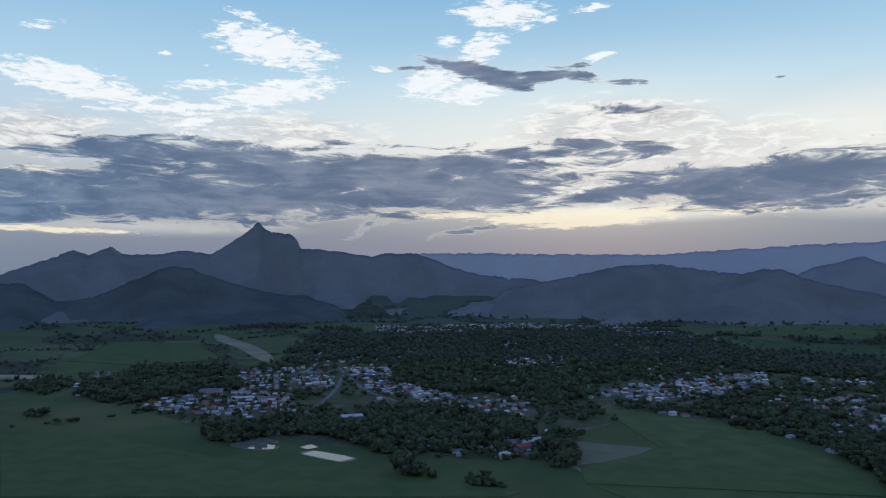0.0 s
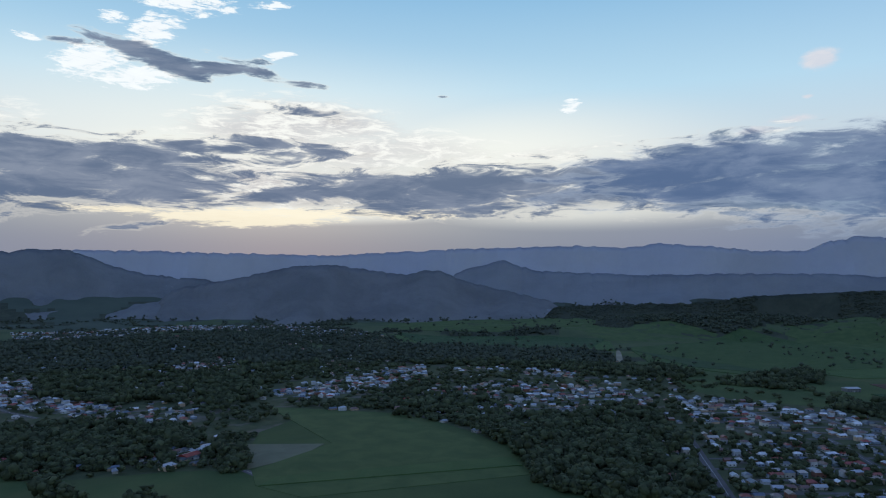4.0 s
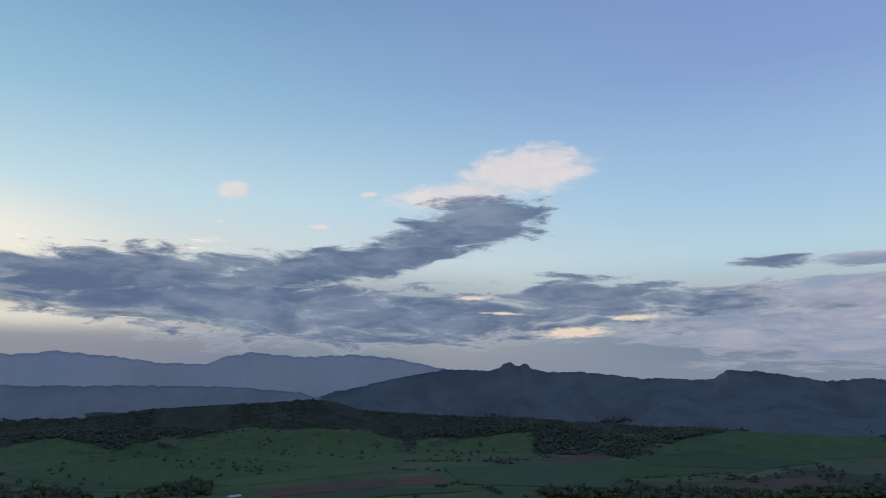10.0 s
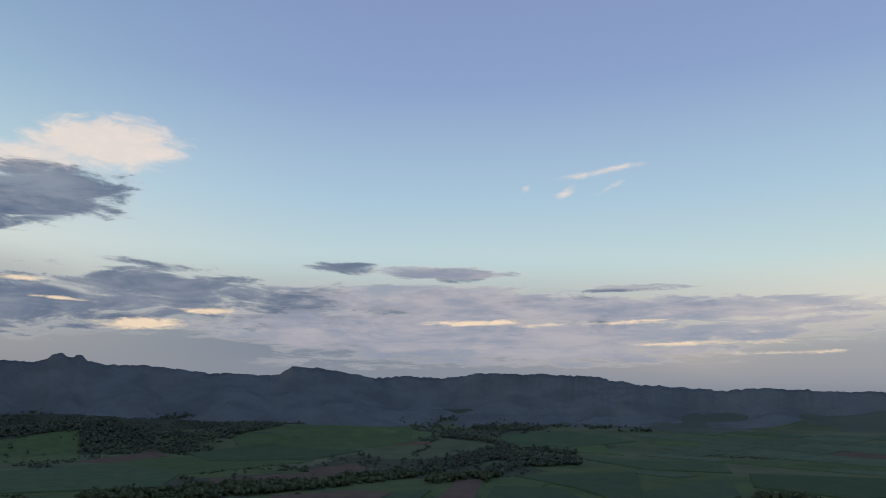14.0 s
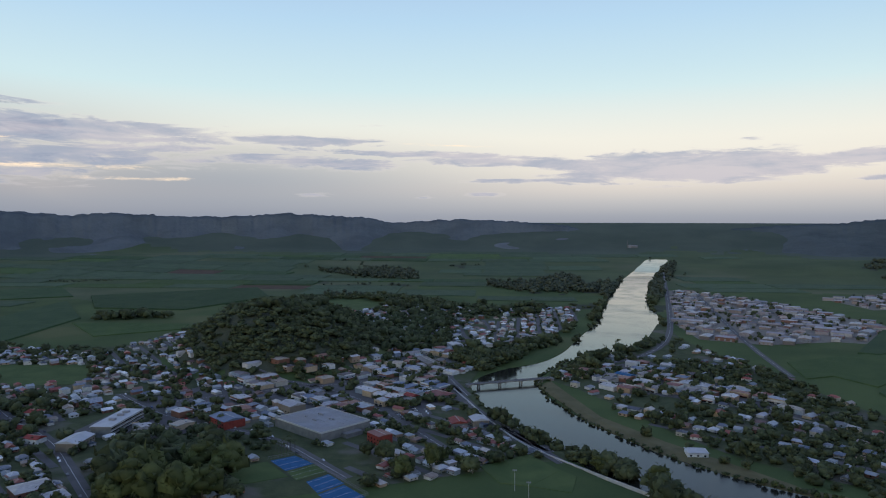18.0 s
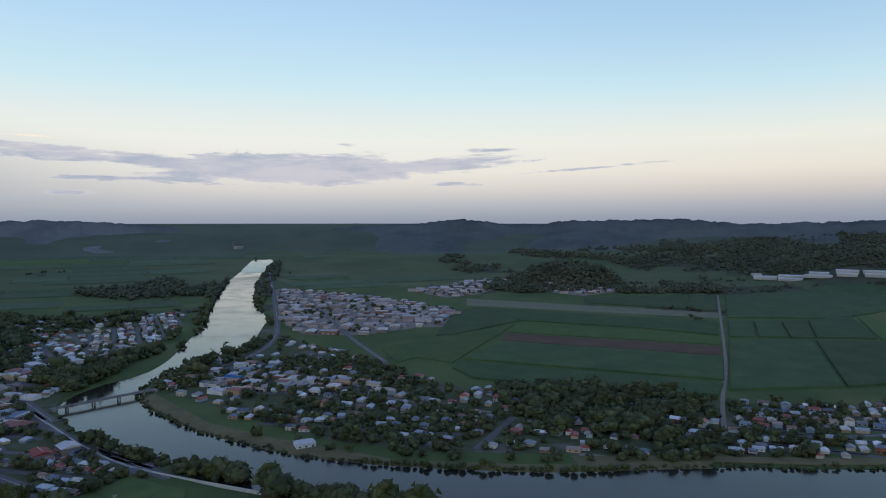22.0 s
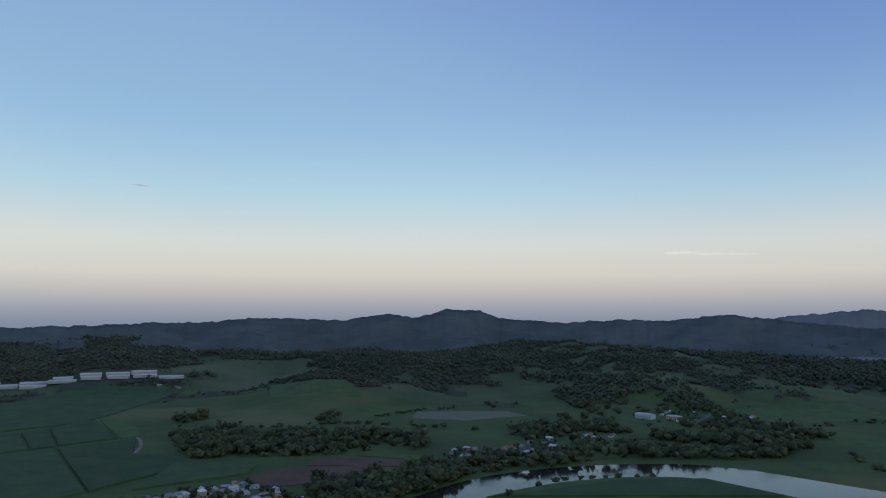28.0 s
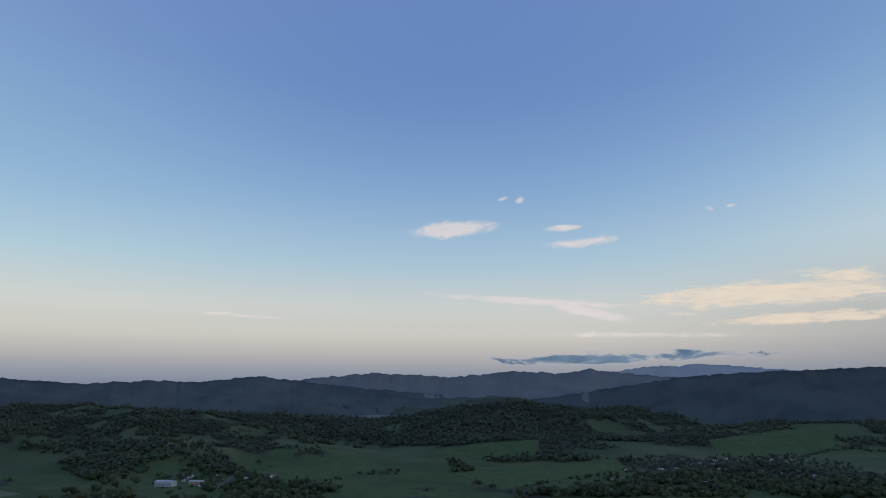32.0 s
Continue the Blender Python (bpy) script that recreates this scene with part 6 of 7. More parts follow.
for poly, turned, row, along, share in TOWN:
    a = radians(turned)
    x, y = spread(poly, along * 1.36, RNG, 0.3)
    # plots drawn towards loose neighbourhoods, none on the wooded knoll
    lean = fbm(x, y, 0.0086, 2, 3.0)
    for i in np.nonzero((RNG.uniform(0, 1, len(x)) < share * np.clip(1 + 0.9 * lean, 0.15, 2.2)) & (land_height(x, y) < 12))[0]:
        HOUSE_SPOTS.append((x[i], y[i], turned + 90 * int(RNG.integers(0, 4)) + RNG.normal(0, 7), "h"))
spots = [HOUSE_SPOTS[i] for i in np.nonzero(clear_of(np.array([h[0] for h in HOUSE_SPOTS]), np.array([h[1] for h in HOUSE_SPOTS])))[0]]
spots.sort(key=lambda h: math.hypot(h[0], h[1]))
kept, grid = [], {}
for h in spots:
    need = {"h": 10.6, "s": 15.0, "i": 24.0}[h[3]]
    cell = (int(h[0] // 40), int(h[1] // 40))
    close = [q for i in (-1, 0, 1) for j in (-1, 0, 1) for q in grid.get((cell[0] + i, cell[1] + j), ())]
    if all(math.hypot(h[0] - q[0], h[1] - q[1]) > need for q in close):
        grid.setdefault(cell, []).append(h)
        kept.append(h)
spots = kept

MADE = {}
LIMIT = {"h": 252, "s": 80, "i": 60}
done = {"h": 0, "s": 0, "i": 0}
rest = {"h": [], "s": [], "i": []}
for x, y, turned, sort in spots:
    z = float(land_height(np.array([x]), np.array([y]))[0])
    if done[sort] >= LIMIT[sort]:
        rest[sort].append((x, y, z, turned))
        continue
    n = {"h": 7, "s": 4, "i": 3}[sort]
    i = int(RNG.integers(0, n))
    k = RNG.uniform(0.74, 0.98) if sort == "h" else RNG.uniform(0.85, 1.1)
    m = pose(x, y, z, 0, 0, turned) @ Matrix.Diagonal((k * RNG.uniform(0.92, 1.08), k, k, 1))
    if (sort, i) in MADE:
        copy_thing(MADE[sort, i], m)
    else:
        MADE[sort, i] = {"h": template_house, "s": template_shop, "i": template_shed}[sort](i)
        MADE[sort, i].matrix_basis = m
    done[sort] += 1


def joined(name, rows, forms, mats, label, cat):
    """All far buildings of a kind as one mesh: walls, pitched roofs and dark openings."""
    verts, faces, index = [], [], []
    for x, y, z, turned in rows:
        f = forms[int(RNG.integers(0, len(forms)))]
        w, d, h = f[0] * RNG.uniform(0.68, 0.98), f[1] * RNG.uniform(0.70, 0.98), f[2]
        rise = 2.1 if cat == "house" else 1.5
        hip = RNG.choice([0.0, 3.0]) if cat == "house" else 0.0
        c, s = math.cos(radians(turned)), math.sin(radians(turned))
        def put(pts):
            b = len(verts)
            verts.extend((x + p * c - q * s, y + p * s + q * c, z + r) for p, q, r in pts)
            return b
        b = put([(-w / 2, -d / 2, -1), (w / 2, -d / 2, -1), (w / 2, d / 2, -1), (-w / 2, d / 2, -1), (-w / 2, -d / 2, h), (w / 2, -d / 2, h), (w / 2, d / 2, h), (-w / 2, d / 2, h)])
        for i in range(4):
            faces.append((b + i, b + (i + 1) % 4, b + 4 + (i + 1) % 4, b + 4 + i))
            index.append(0)
        e = 0.5
        b = put([(-w / 2 - e, -d / 2 - e, h), (w / 2 + e, -d / 2 - e, h), (w / 2 + e, d / 2 + e, h), (-w / 2 - e, d / 2 + e, h), (-w / 2 + hip - e, 0, h + rise), (w / 2 - hip + e, 0, h + rise)])
        for q in ((0, 1, 5, 4), (2, 3, 4, 5), (1, 2, 5), (3, 0, 4), (3, 2, 1, 0)):
            faces.append(tuple(b + i for i in q))
            index.append(1)
        for px in (-0.28, 0.22):
            b = put([(w * px - 0.9, -d / 2 - 0.05, 0.9), (w * px + 0.9, -d / 2 - 0.05, 0.9), (w * px + 0.9, -d / 2 - 0.05, 2.2), (w * px - 0.9, -d / 2 - 0.05, 2.2)])
            faces.append((b, b + 1, b + 2, b + 3))
            index.append(2)
    if verts:
        ob = mesh_object(name, verts, faces, None, mats=[*mats, GLASS], index=index)
        tagged(ob, label, cat, kind="stuff")


joined("far_houses", rest["h"], HOUSE_FORMS, (WALL_STUFF, ROOF_STUFF), "many distant suburban houses with pale roofs among trees", "house")
joined("far_shops", rest["s"], SHOP_FORMS, (WALL_STUFF, SHOP_STUFF), "distant shop buildings with low roofs", "shop")
joined("far_sheds", rest["i"], SHED_FORMS, (SHED_STUFF, SHED_STUFF), "distant industrial sheds with pale roofs", "shed")

# ---- trees: gardens, paddocks and hillsides as well as the woods ----
for poly in ZONES:
    r = math.hypot(poly[0][0], poly[0][1])
    x, y = spread(poly, 10.0 if r < 980 else 12.5, RNG)
    TREES.extend((x[i], y[i], RNG.uniform(5.0, 11.0), 1.1) for i in range(len(x)) if RNG.uniform() < (0.6 if r < 1400 else 0.3))
for poly, turned, row, along, share in TOWN:
    r = math.hypot(poly[0][0], poly[0][1])
    x, y = spread(poly, 12.5, RNG)
    far = np.hypot(x, y)
    thick = fbm(x, y, 0.0115, 3, 8.0) + RNG.normal(0, 0.5, len(x))
    built = np.zeros(len(x), bool)
    for zone in ZONES:
        built |= inside(x, y, zone)
    thick = np.where(built & (far > 1000) & (RNG.uniform(0, 1, len(x)) < 0.75), -9.0, thick)
    for i in np.nonzero(thick > np.where(far < 1260, -0.15 if along == 13 else -0.45, -0.45))[0]:
        if far[i] < 1260:
            TREES.append((x[i], y[i], RNG.uniform(6.5, 14.0), 0.95))
        elif RNG.uniform() < 0.62:
            TREES.append((x[i], y[i], RNG.uniform(9.0, 18.0) * max(1.0, far[i] / 2300), 0.75))
for poly in ZONES[32:]:
    big = rounded(poly, 1)
    cx, cy = sum(p[0] for p in big) / len(big), sum(p[1] for p in big) / len(big)
    wide = [(cx + (x - cx) * 1.2, cy + (y - cy) * 1.2) for x, y in big]
    x, y = spread(wide, 19, RNG)
    TREES.extend((x[i], y[i], RNG.uniform(6.0, 12), 1.0) for i in range(len(x)) if RNG.uniform() < 0.4)
n = 34000
a, r = RNG.uniform(-np.pi, np.pi, n), np.sqrt(RNG.uniform(590 ** 2, 3820 ** 2, n))
x, y = r * np.cos(a), r * np.sin(a)
keep = wooded(x, y, land_height(x, y)) & (r > 590)
TREES.extend((x[i], y[i], RNG.uniform(9, 17) * max(1.0, r[i] / 2500), 0.8) for i in np.nonzero(keep)[0])
# hedges and creek lines over the paddocks
for q in range(190):
    a0, r0, w0 = RNG.uniform(-np.pi, np.pi), math.sqrt(RNG.uniform(1260 ** 2, 3530 ** 2)), RNG.uniform(0, 6.28)
    if -2.0 < a0 < -0.4 and RNG.uniform() < 0.8:
        continue
    x0, y0, long = r0 * math.cos(a0), r0 * math.sin(a0), RNG.uniform(160, 640)
    size = 10.5 * max(1.0, r0 / 2500)
    for i in range(int(long / (size * 0.75))):
        d = i * size * 0.75
        w1 = w0 + 0.5 * math.sin(d * 0.008 + q)
        x0, y0 = x0 + size * 0.75 * math.cos(w1), y0 + size * 0.75 * math.sin(w1)
        if RNG.uniform() < 0.82:
            TREES.append((x0 + RNG.normal(0, 2), y0 + RNG.normal(0, 2), size * RNG.uniform(0.7, 1.4), 0.75))
for cx, cy, aa, bb, turned, h in HILLS:
    close = math.hypot(cx, cy)
    size = 12.5 * max(1.0, close / 2500)
    k = int(aa * bb * (16 if h > 60 and close < 2380 else 8) / size ** 2)
    u, v = RNG.uniform(-1.5, 1.5, k) * aa, RNG.uniform(-1.5, 1.5, k) * bb
    c, s = math.cos(radians(turned)), math.sin(radians(turned))
    x, y = cx + u * c - v * s, cy + u * s + v * c
    lone = h > 60 and close < 2380
    ok = (np.hypot(u / aa, v / bb) < 1.4) & (wooded(x, y, land_height(x, y)) | lone)
    TREES.extend((x[i], y[i], size * RNG.uniform(0.8, 1.4), 0.8) for i in np.nonzero(ok)[0])

tx, ty, ts, th = (np.array([t[k] for t in TREES]) for k in range(4))
ok = np.hypot(tx, ty) > 210
for line, width in ROADS:
    ok &= edge_distance(tx, ty, line, False) > width / 2 + 2.0
for poly in [RIVER] + REACHES:
    ok &= ~inside(tx, ty, poly) & (edge_distance(tx, ty, poly) > 3.5)
for poly in FIELDS:
    ok &= ~(inside(tx, ty, poly))
for cx, cy, rad in KEEP_FREE:
    ok &= np.hypot(tx - cx, ty - cy) > rad
hx, hy = np.array([h[0] for h in spots]), np.array([h[1] for h in spots])
for lo in range(0, len(hx), 100):
    d = np.hypot(tx[:, None] - hx[None, lo:lo + 100], ty[:, None] - hy[None, lo:lo + 100]).min(1)
    ok &= d > np.where(np.hypot(tx, ty) < 980, 5.2 + 0.15 * np.minimum(ts, 14), 4.4)
for line in STREETS:
    ok &= edge_distance(tx, ty, line, False) > 4.2
tx, ty, ts, th = tx[ok], ty[ok], ts[ok], th[ok]
# one crown to a place, where woods overlap
first = {}
for i in RNG.permutation(len(tx)):
    first.setdefault((int(tx[i] // (0.58 * ts[i])), int(ty[i] // (0.58 * ts[i]))), i)
one = np.array(sorted(first.values()))
tx, ty, ts, th = tx[one], ty[one], ts[one], th[one]
RIVER_WALL = [(376, -783), (329, -731), (286, -678), (223, -614), (173, -585), (131, -563), (94, -544)]
# rows of large trees along the banks and roads
RIVER_ROWS = (([(288, -693), (231, -644), (179, -613), (133, -585), (91, -563), (34, -524), (-42, -483)], 11, 14), ([(291, -683), (235, -637), (182, -605), (136, -577)], 19, 11),
              ([(-357, -426), (-416, -416), (-463, -413), (-518, -403), (-563, -393), (-605, -400)], 10, 11), ([(134, -700), (70, -652), (0, -626), (-84, -606), (-154, -595), (-224, -594), (-294, -591)], 28, 11),
              ([(-896, -367), (-966, -316), (-1015, -238)], 18, 9), ([(-658, -504), (-763, -484), (-882, -479), (-980, -437)], 11, 12), ([(-210, -594), (-280, -588)], 11, 10), ([(-616, -515), (-700, -493), (-784, -487), (-896, -476)], 10, 18))
CREEK_ROWS = (([(1105, 793), (1158, 602), (1270, 404), (1321, 277)], 9, 17), ([(1120, 800), (1172, 606), (1284, 410), (1336, 283)], 12, 14), ([(1244, 1488), (1235, 1147), (1228, 882), (1171, 724)], 13, 16),
              (BANK_PLAIN[9:23], 5, 4), (BANK_TOWN[9:20], 7, 5), (BANK_PLAIN[2:6], 16, 12), (BANK_TOWN[1:5], 18, 12))
for line, gap, size in RIVER_ROWS + CREEK_ROWS:
    for (x1, y1), (x2, y2) in zip(line, line[1:]):
        k = max(1, int(math.hypot(x2 - x1, y2 - y1) / gap))
        for i in range(k):
            q = (i + RNG.uniform(0, 0.9)) / k
            tx, ty, ts = np.append(tx, x1 + (x2 - x1) * q + RNG.normal(0, 1.5)), np.append(ty, y1 + (y2 - y1) * q + RNG.normal(0, 1.5)), np.append(ts, size * RNG.uniform(0.75, 1.3))
            th = np.append(th, 1.0)
# lone trees and clumps in the hill-foot paddocks
for poly in FOOT_PADDOCKS:
    x, y = spread(poly, 44, RNG)
    some = fbm(x, y, 0.02, 2, 2.0) + RNG.normal(0, 0.5, len(x)) > 0.3
    tx, ty = np.append(tx, x[some]), np.append(ty, y[some])
    ts, th = np.append(ts, RNG.uniform(8, 17, some.sum())), np.append(th, np.full(some.sum(), 0.9))
clear = edge_distance(tx, ty, RIVER_WALL, False) > 6.0
tx, ty, ts, th = tx[clear], ty[clear], ts[clear], th[clear]
ts = np.where(np.hypot(tx, ty) > 1500, np.minimum(ts, 21), ts)
tz = land_height(tx, ty)
tr = np.hypot(tx, ty)
order = np.argsort(tr)
near_trees, far_trees = order[:250], order[250:]

TREE_SORTS = []
for i in range(7):
    rng = np.random.default_rng(100 + i)
    tall = (0.95, 1.1, 0.85, 1.25, 1.0, 0.8, 1.45)[i]
    TREE_SORTS.append(None)
    root = tagged(new("tree"), ("broad dark gum tree with an uneven crown", "tall gum tree with ragged clumped foliage", "spreading shade tree with dense dark leaves", "tall narrow-crowned tree beside houses",
                                "round-crowned riverside tree with dark foliage", "low wide fig-like tree with heavy foliage", "slender tall tree with light open foliage")[i], "tree", "trees of the town and river bank")
    h = 10 * tall
    part("trunk", trunk_mesh(bmesh.new(), h, 0.28, rng), BARK, root)
    v, f = crown_shape(rng, 26, 0, 260, tall)
    mesh_object("crown", v * 10, f, CROWN_LIGHT if i in (3, 6) else CROWN, parent=root)
    TREE_SORTS[i] = root
used = set()
for q, k in enumerate(near_trees):
    i = int(RNG.integers(0, 7))
    m = pose(tx[k], ty[k], tz[k], 0, 0, RNG.uniform(0, 360))
    s = ts[k] / 10 * 1.15
    m = m @ Matrix.Diagonal((s, s, s * RNG.uniform(0.85, 1.2), 1))
    if i in used:
        ob = copy_thing(TREE_SORTS[i], m)
    else:
        ob = TREE_SORTS[i]
        used.add(i)
    ob.matrix_basis = m


def forest(name, picks, lumps, level, tufts, label, mat=CROWN):
    kinds = [crown_shape(np.random.default_rng(300 + i), lumps, level, tufts, (0.8, 0.95, 1.1, 0.85, 1.3, 0.9)[i]) for i in range(6)]
    vs, fs, base = [], [], 0
    which = RNG.integers(0, 6, len(picks))
    angle = RNG.uniform(0, 6.28, len(picks))
    stretch = RNG.uniform(0.8, 1.25, len(picks))
    for q, k in enumerate(picks):
        v, f = kinds[which[q]]
        c, s = math.cos(angle[q]) * ts[k], math.sin(angle[q]) * ts[k]
        w = np.column_stack([v[:, 0] * c - v[:, 1] * s + tx[k], v[:, 0] * s + v[:, 1] * c + ty[k], (v[:, 2] - 0.16) * ts[k] * th[k] * stretch[q] + tz[k]])
        vs.append(w)
        fs.append(f + base)
        base += len(w)
    if vs:
        tagged(mesh_object(name, np.vstack(vs), np.vstack(fs), mat), label, "trees", kind="stuff")


mid = far_trees[tr[far_trees] < 1064]
out = far_trees[(tr[far_trees] >= 1064) & (tr[far_trees] < 1890)]
rim = far_trees[tr[far_trees] >= 1890]
forest("town_trees", RNG.permutation(mid)[:6200], 8, 0, 52, "dense dark trees filling gardens and river banks")
forest("valley_woods", RNG.permutation(out)[:10500], 3, 0, 16, "dark woods and hedgerows beyond the town")
forest("far_woods", RNG.permutation(rim)[:62000], 3, "rough", 2, "far hedgerows, woods and scattered paddock trees", HAZED_CROWN)

# forest canopy on the hills and lower mountains
def canopy(name, mat, faces, x, y, z, size, share, label):
    cx, cy = x[faces].mean(1), y[faces].mean(1)
    a, b = np.stack([x, y], 1)[faces[:, 2]] - np.stack([x, y], 1)[faces[:, 0]], np.stack([x, y], 1)[faces[:, 3]] - np.stack([x, y], 1)[faces[:, 1]]
    area = np.abs(a[:, 0] * b[:, 1] - a[:, 1] * b[:, 0]) / 2
    p = area * (fbm(cx, cy, 0.006, 3, 5.0) > -0.55) * (np.hypot(cx, cy) < 4650)
    n = int(area.sum() * share / size ** 2)
    pick = RNG.choice(len(faces), n, p=p / p.sum())
    w = RNG.dirichlet((1, 1, 1, 1), n)
    px, py, pz = (x[faces[pick]] * w).sum(1), (y[faces[pick]] * w).sum(1), (z[faces[pick]] * w).sum(1)
    sv, sf = ico("rough")
    k = len(sv)
    s = size * RNG.uniform(0.4, 0.8, (n, 1, 1))
    v = sv[None] * (1 + 0.25 * RNG.standard_normal((n, k, 1))) * s * np.array([1, 1, 0.62]) + np.stack([px, py, pz - size * 0.10], 1)[:, None, :]
    f = (sf[None] + (np.arange(n) * k)[:, None, None]).reshape(-1, 3)
    tagged(mesh_object(name + "_forest", v.reshape(-1, 3), f, mat), label, "forest", kind="stuff")


for name, mat, faces, x, y, z, clearings in CANOPY:
    if name == "hill_north_ridge":
        canopy(name, mat, faces, x, y, z, 15, 1.9, "dense forest canopy covering the hillside")

# ---- particular buildings and works ----
def thing(name, label, cat, x, y, turned, z=0.0, group=""):
    ob = tagged(new(name), label, cat, group)
    ob.matrix_basis = pose(x, y, z, 0, 0, turned)
    return ob


def supermarket():
    ob = thing("supermarket", "large white flat-roofed supermarket with a stepped front and rooftop plant", "supermarket", 420, -575, -17)
    w, d, h = 76, 60, 8.5
    bm = boxed(-w / 2, w / 2, -d / 2, d / 2, -0.5, h)
    part("wall", bm, CONCRETE, ob)
    part("roof", boxed(-w / 2 + 0.5, w / 2 - 0.5, -d / 2 + 0.5, d / 2 - 0.5, h + 0.004, h + 0.35), GREY_ROOF, ob)
    for x0, x1, y0, y1 in ((-w / 2, w / 2, -d / 2 - 0.2, -d / 2 + 0.3), (-w / 2, w / 2, d / 2 - 0.3, d / 2 + 0.2), (-w / 2 - 0.2, -w / 2 + 0.3, -d / 2 + 0.31, d / 2 - 0.31), (w / 2 - 0.3, w / 2 + 0.2, -d / 2 + 0.31, d / 2 - 0.31)):
        part("parapet", boxed(x0, x1, y0, y1, h - 0.4, h + 1.1), TRIM, ob)
    part("loading_bay", boxed(-w / 2 - 8, -w / 2 - 0.21, -14, 6, -0.4, 4.2), CONCRETE, ob)
    part("entrance_canopy", boxed(w / 2 + 0.21, w / 2 + 4.5, -12, 10, 3.2, 3.7), TRIM, ob)
    for i in range(6):
        part("roof_joint", boxed(-w / 2 + 0.6, w / 2 - 0.6, -22 + i * 8.6, -21.8 + i * 8.6, h + 0.351, h + 0.45), STEEL, ob)
    for x, y in ((-12, -6), (-8, -5), (9, -9), (12, -9), (15, -9), (-2, 8), (2, 8), (17, 6)):
        unit = part("air_conditioner", boxed(x, x + 2.0, y, y + 1.4, h + 0.3, h + 1.7), STEEL, ob)
        part("fan_cowl", boxed(x + 0.5, x + 1.5, y + 0.2, y + 1.2, h + 1.71, h + 1.95), STEEL, unit)


def office_block():
    ob = thing("council_office", "long white office block with banded windows and a flat roof", "office building", 602, -483, -67)
    part("wall", boxed(-32, 32, -10, 10, -0.5, 10.5), CONCRETE, ob)
    part("roof", boxed(-32.6, 32.6, -10.6, 10.6, 10.504, 10.9), WHITE_ROOF, ob)
    for k in range(3):
        for s in (-1, 1):
            part("window_band", boxed(-31, 31, s * 10.04 - 0.06, s * 10.04 + 0.06, 1.0 + k * 3.4, 2.5 + k * 3.4), GLASS, ob)
            part("sun_screen", boxed(-32, 32, s * 10.5 - 0.3, s * 10.5 + 0.3, 2.6 + k * 3.4, 3.1 + k * 3.4), TRIM, ob)
    for x in (-12, 4, 15):
        part("plant_room", boxed(x, x + 4, -3, 3, 10.901, 12.8), STEEL, ob)


def hall(x, y, turned, w, d, h, roof_mat, wall_mat, label, name="hall", cat="building", rise=2.4, hip=0.0):
    z = float(land_height(np.array([float(x)]), np.array([float(y)]))[0])
    ob = thing(name, label, cat, x, y, turned, z)
    part("wall", boxed(-w / 2, w / 2, -d / 2, d / 2, -0.8, h), wall_mat, ob)
    roof = part("roof", gable(bmesh.new(), -w / 2, w / 2, -d / 2, d / 2, h, rise, 0.5, hip), roof_mat, ob)
    part("ridge_cap", boxed(-w / 2 + hip, w / 2 - hip, -0.2, 0.2, h + rise + 0.1, h + rise + 0.3), TRIM, roof)
    n = max(2, int(w / 5))
    for i in range(n):
        px = -w / 2 + (i + 0.5) * w / n
        for s in (-1, 1):
            part("window", boxed(px - 0.9, px + 0.9, s * (d / 2 + 0.02) - 0.04, s * (d / 2 + 0.02) + 0.04, 1.0, 2.4), GLASS, ob)
            if h > 6:
                part("window", boxed(px - 0.9, px + 0.9, s * (d / 2 + 0.02) - 0.04, s * (d / 2 + 0.02) + 0.04, 4.2, 5.6), GLASS, ob)
    part("door", boxed(-0.7, 0.7, -d / 2 - 0.08, -d / 2 + 0.02, 0, 2.3), TRIM, ob)
    return ob


def bridge():
    a, b = Vector((356, -801, 0)), Vector((283, -874, 0))
    mid, turned = (a + b) / 2, math.degrees(math.atan2(b.y - a.y, b.x - a.x))
    span = (b - a).length
    ob = thing("road_bridge", "low concrete road bridge on paired piers across the river", "bridge", mid.x, mid.y, turned)
    part("deck", boxed(-span / 2 - 4, span / 2 + 4, -4.4, 4.4, 3.1, 3.5), CONCRETE, ob)
    part("road_surface", boxed(-span / 2 - 4, span / 2 + 4, -3.7, 3.7, 3.504, 3.56), ASPHALT, ob)
    for s in (-1, 1):
        part("girder", boxed(-span / 2 - 4, span / 2 + 4, s * 3.4 - 0.3, s * 3.4 + 0.3, 2.5, 3.097), CONCRETE, ob)
        rail = part("railing", boxed(-span / 2 - 4, span / 2 + 4, s * 4.2 - 0.06, s * 4.2 + 0.06, 4.3, 4.42), STEEL, ob)
        for i in range(22):
            x = -span / 2 - 3.5 + i * (span + 7) / 21
            part("rail_post", boxed(x - 0.07, x + 0.07, s * 4.2 - 0.07, s * 4.2 + 0.07, 3.501, 4.3), STEEL, rail)
    for x in (-span * 0.42, -span * 0.14, span * 0.14, span * 0.42):
        pier = part("pier_cap", boxed(x - 0.8, x + 0.8, -4.2, 4.2, 1.9, 2.497), CONCRETE, ob)
        for s in (-1, 1):
            bm = bmesh.new()
            bmesh.ops.create_cone(bm, cap_ends=True, segments=12, radius1=0.9, radius2=0.8, depth=6.6, matrix=Matrix.Translation((x, s * 3.0, -1.62)))
            part("pier_column", bm, CONCRETE, pier)
    part("abutment", boxed(-span / 2 - 8, -span / 2 - 3.9, -4.8, 4.8, -1.5, 3.3), CONCRETE, ob)
    part("abutment", boxed(span / 2 + 3.9, span / 2 + 8, -4.8, 4.8, -1.5, 3.3), CONCRETE, ob)


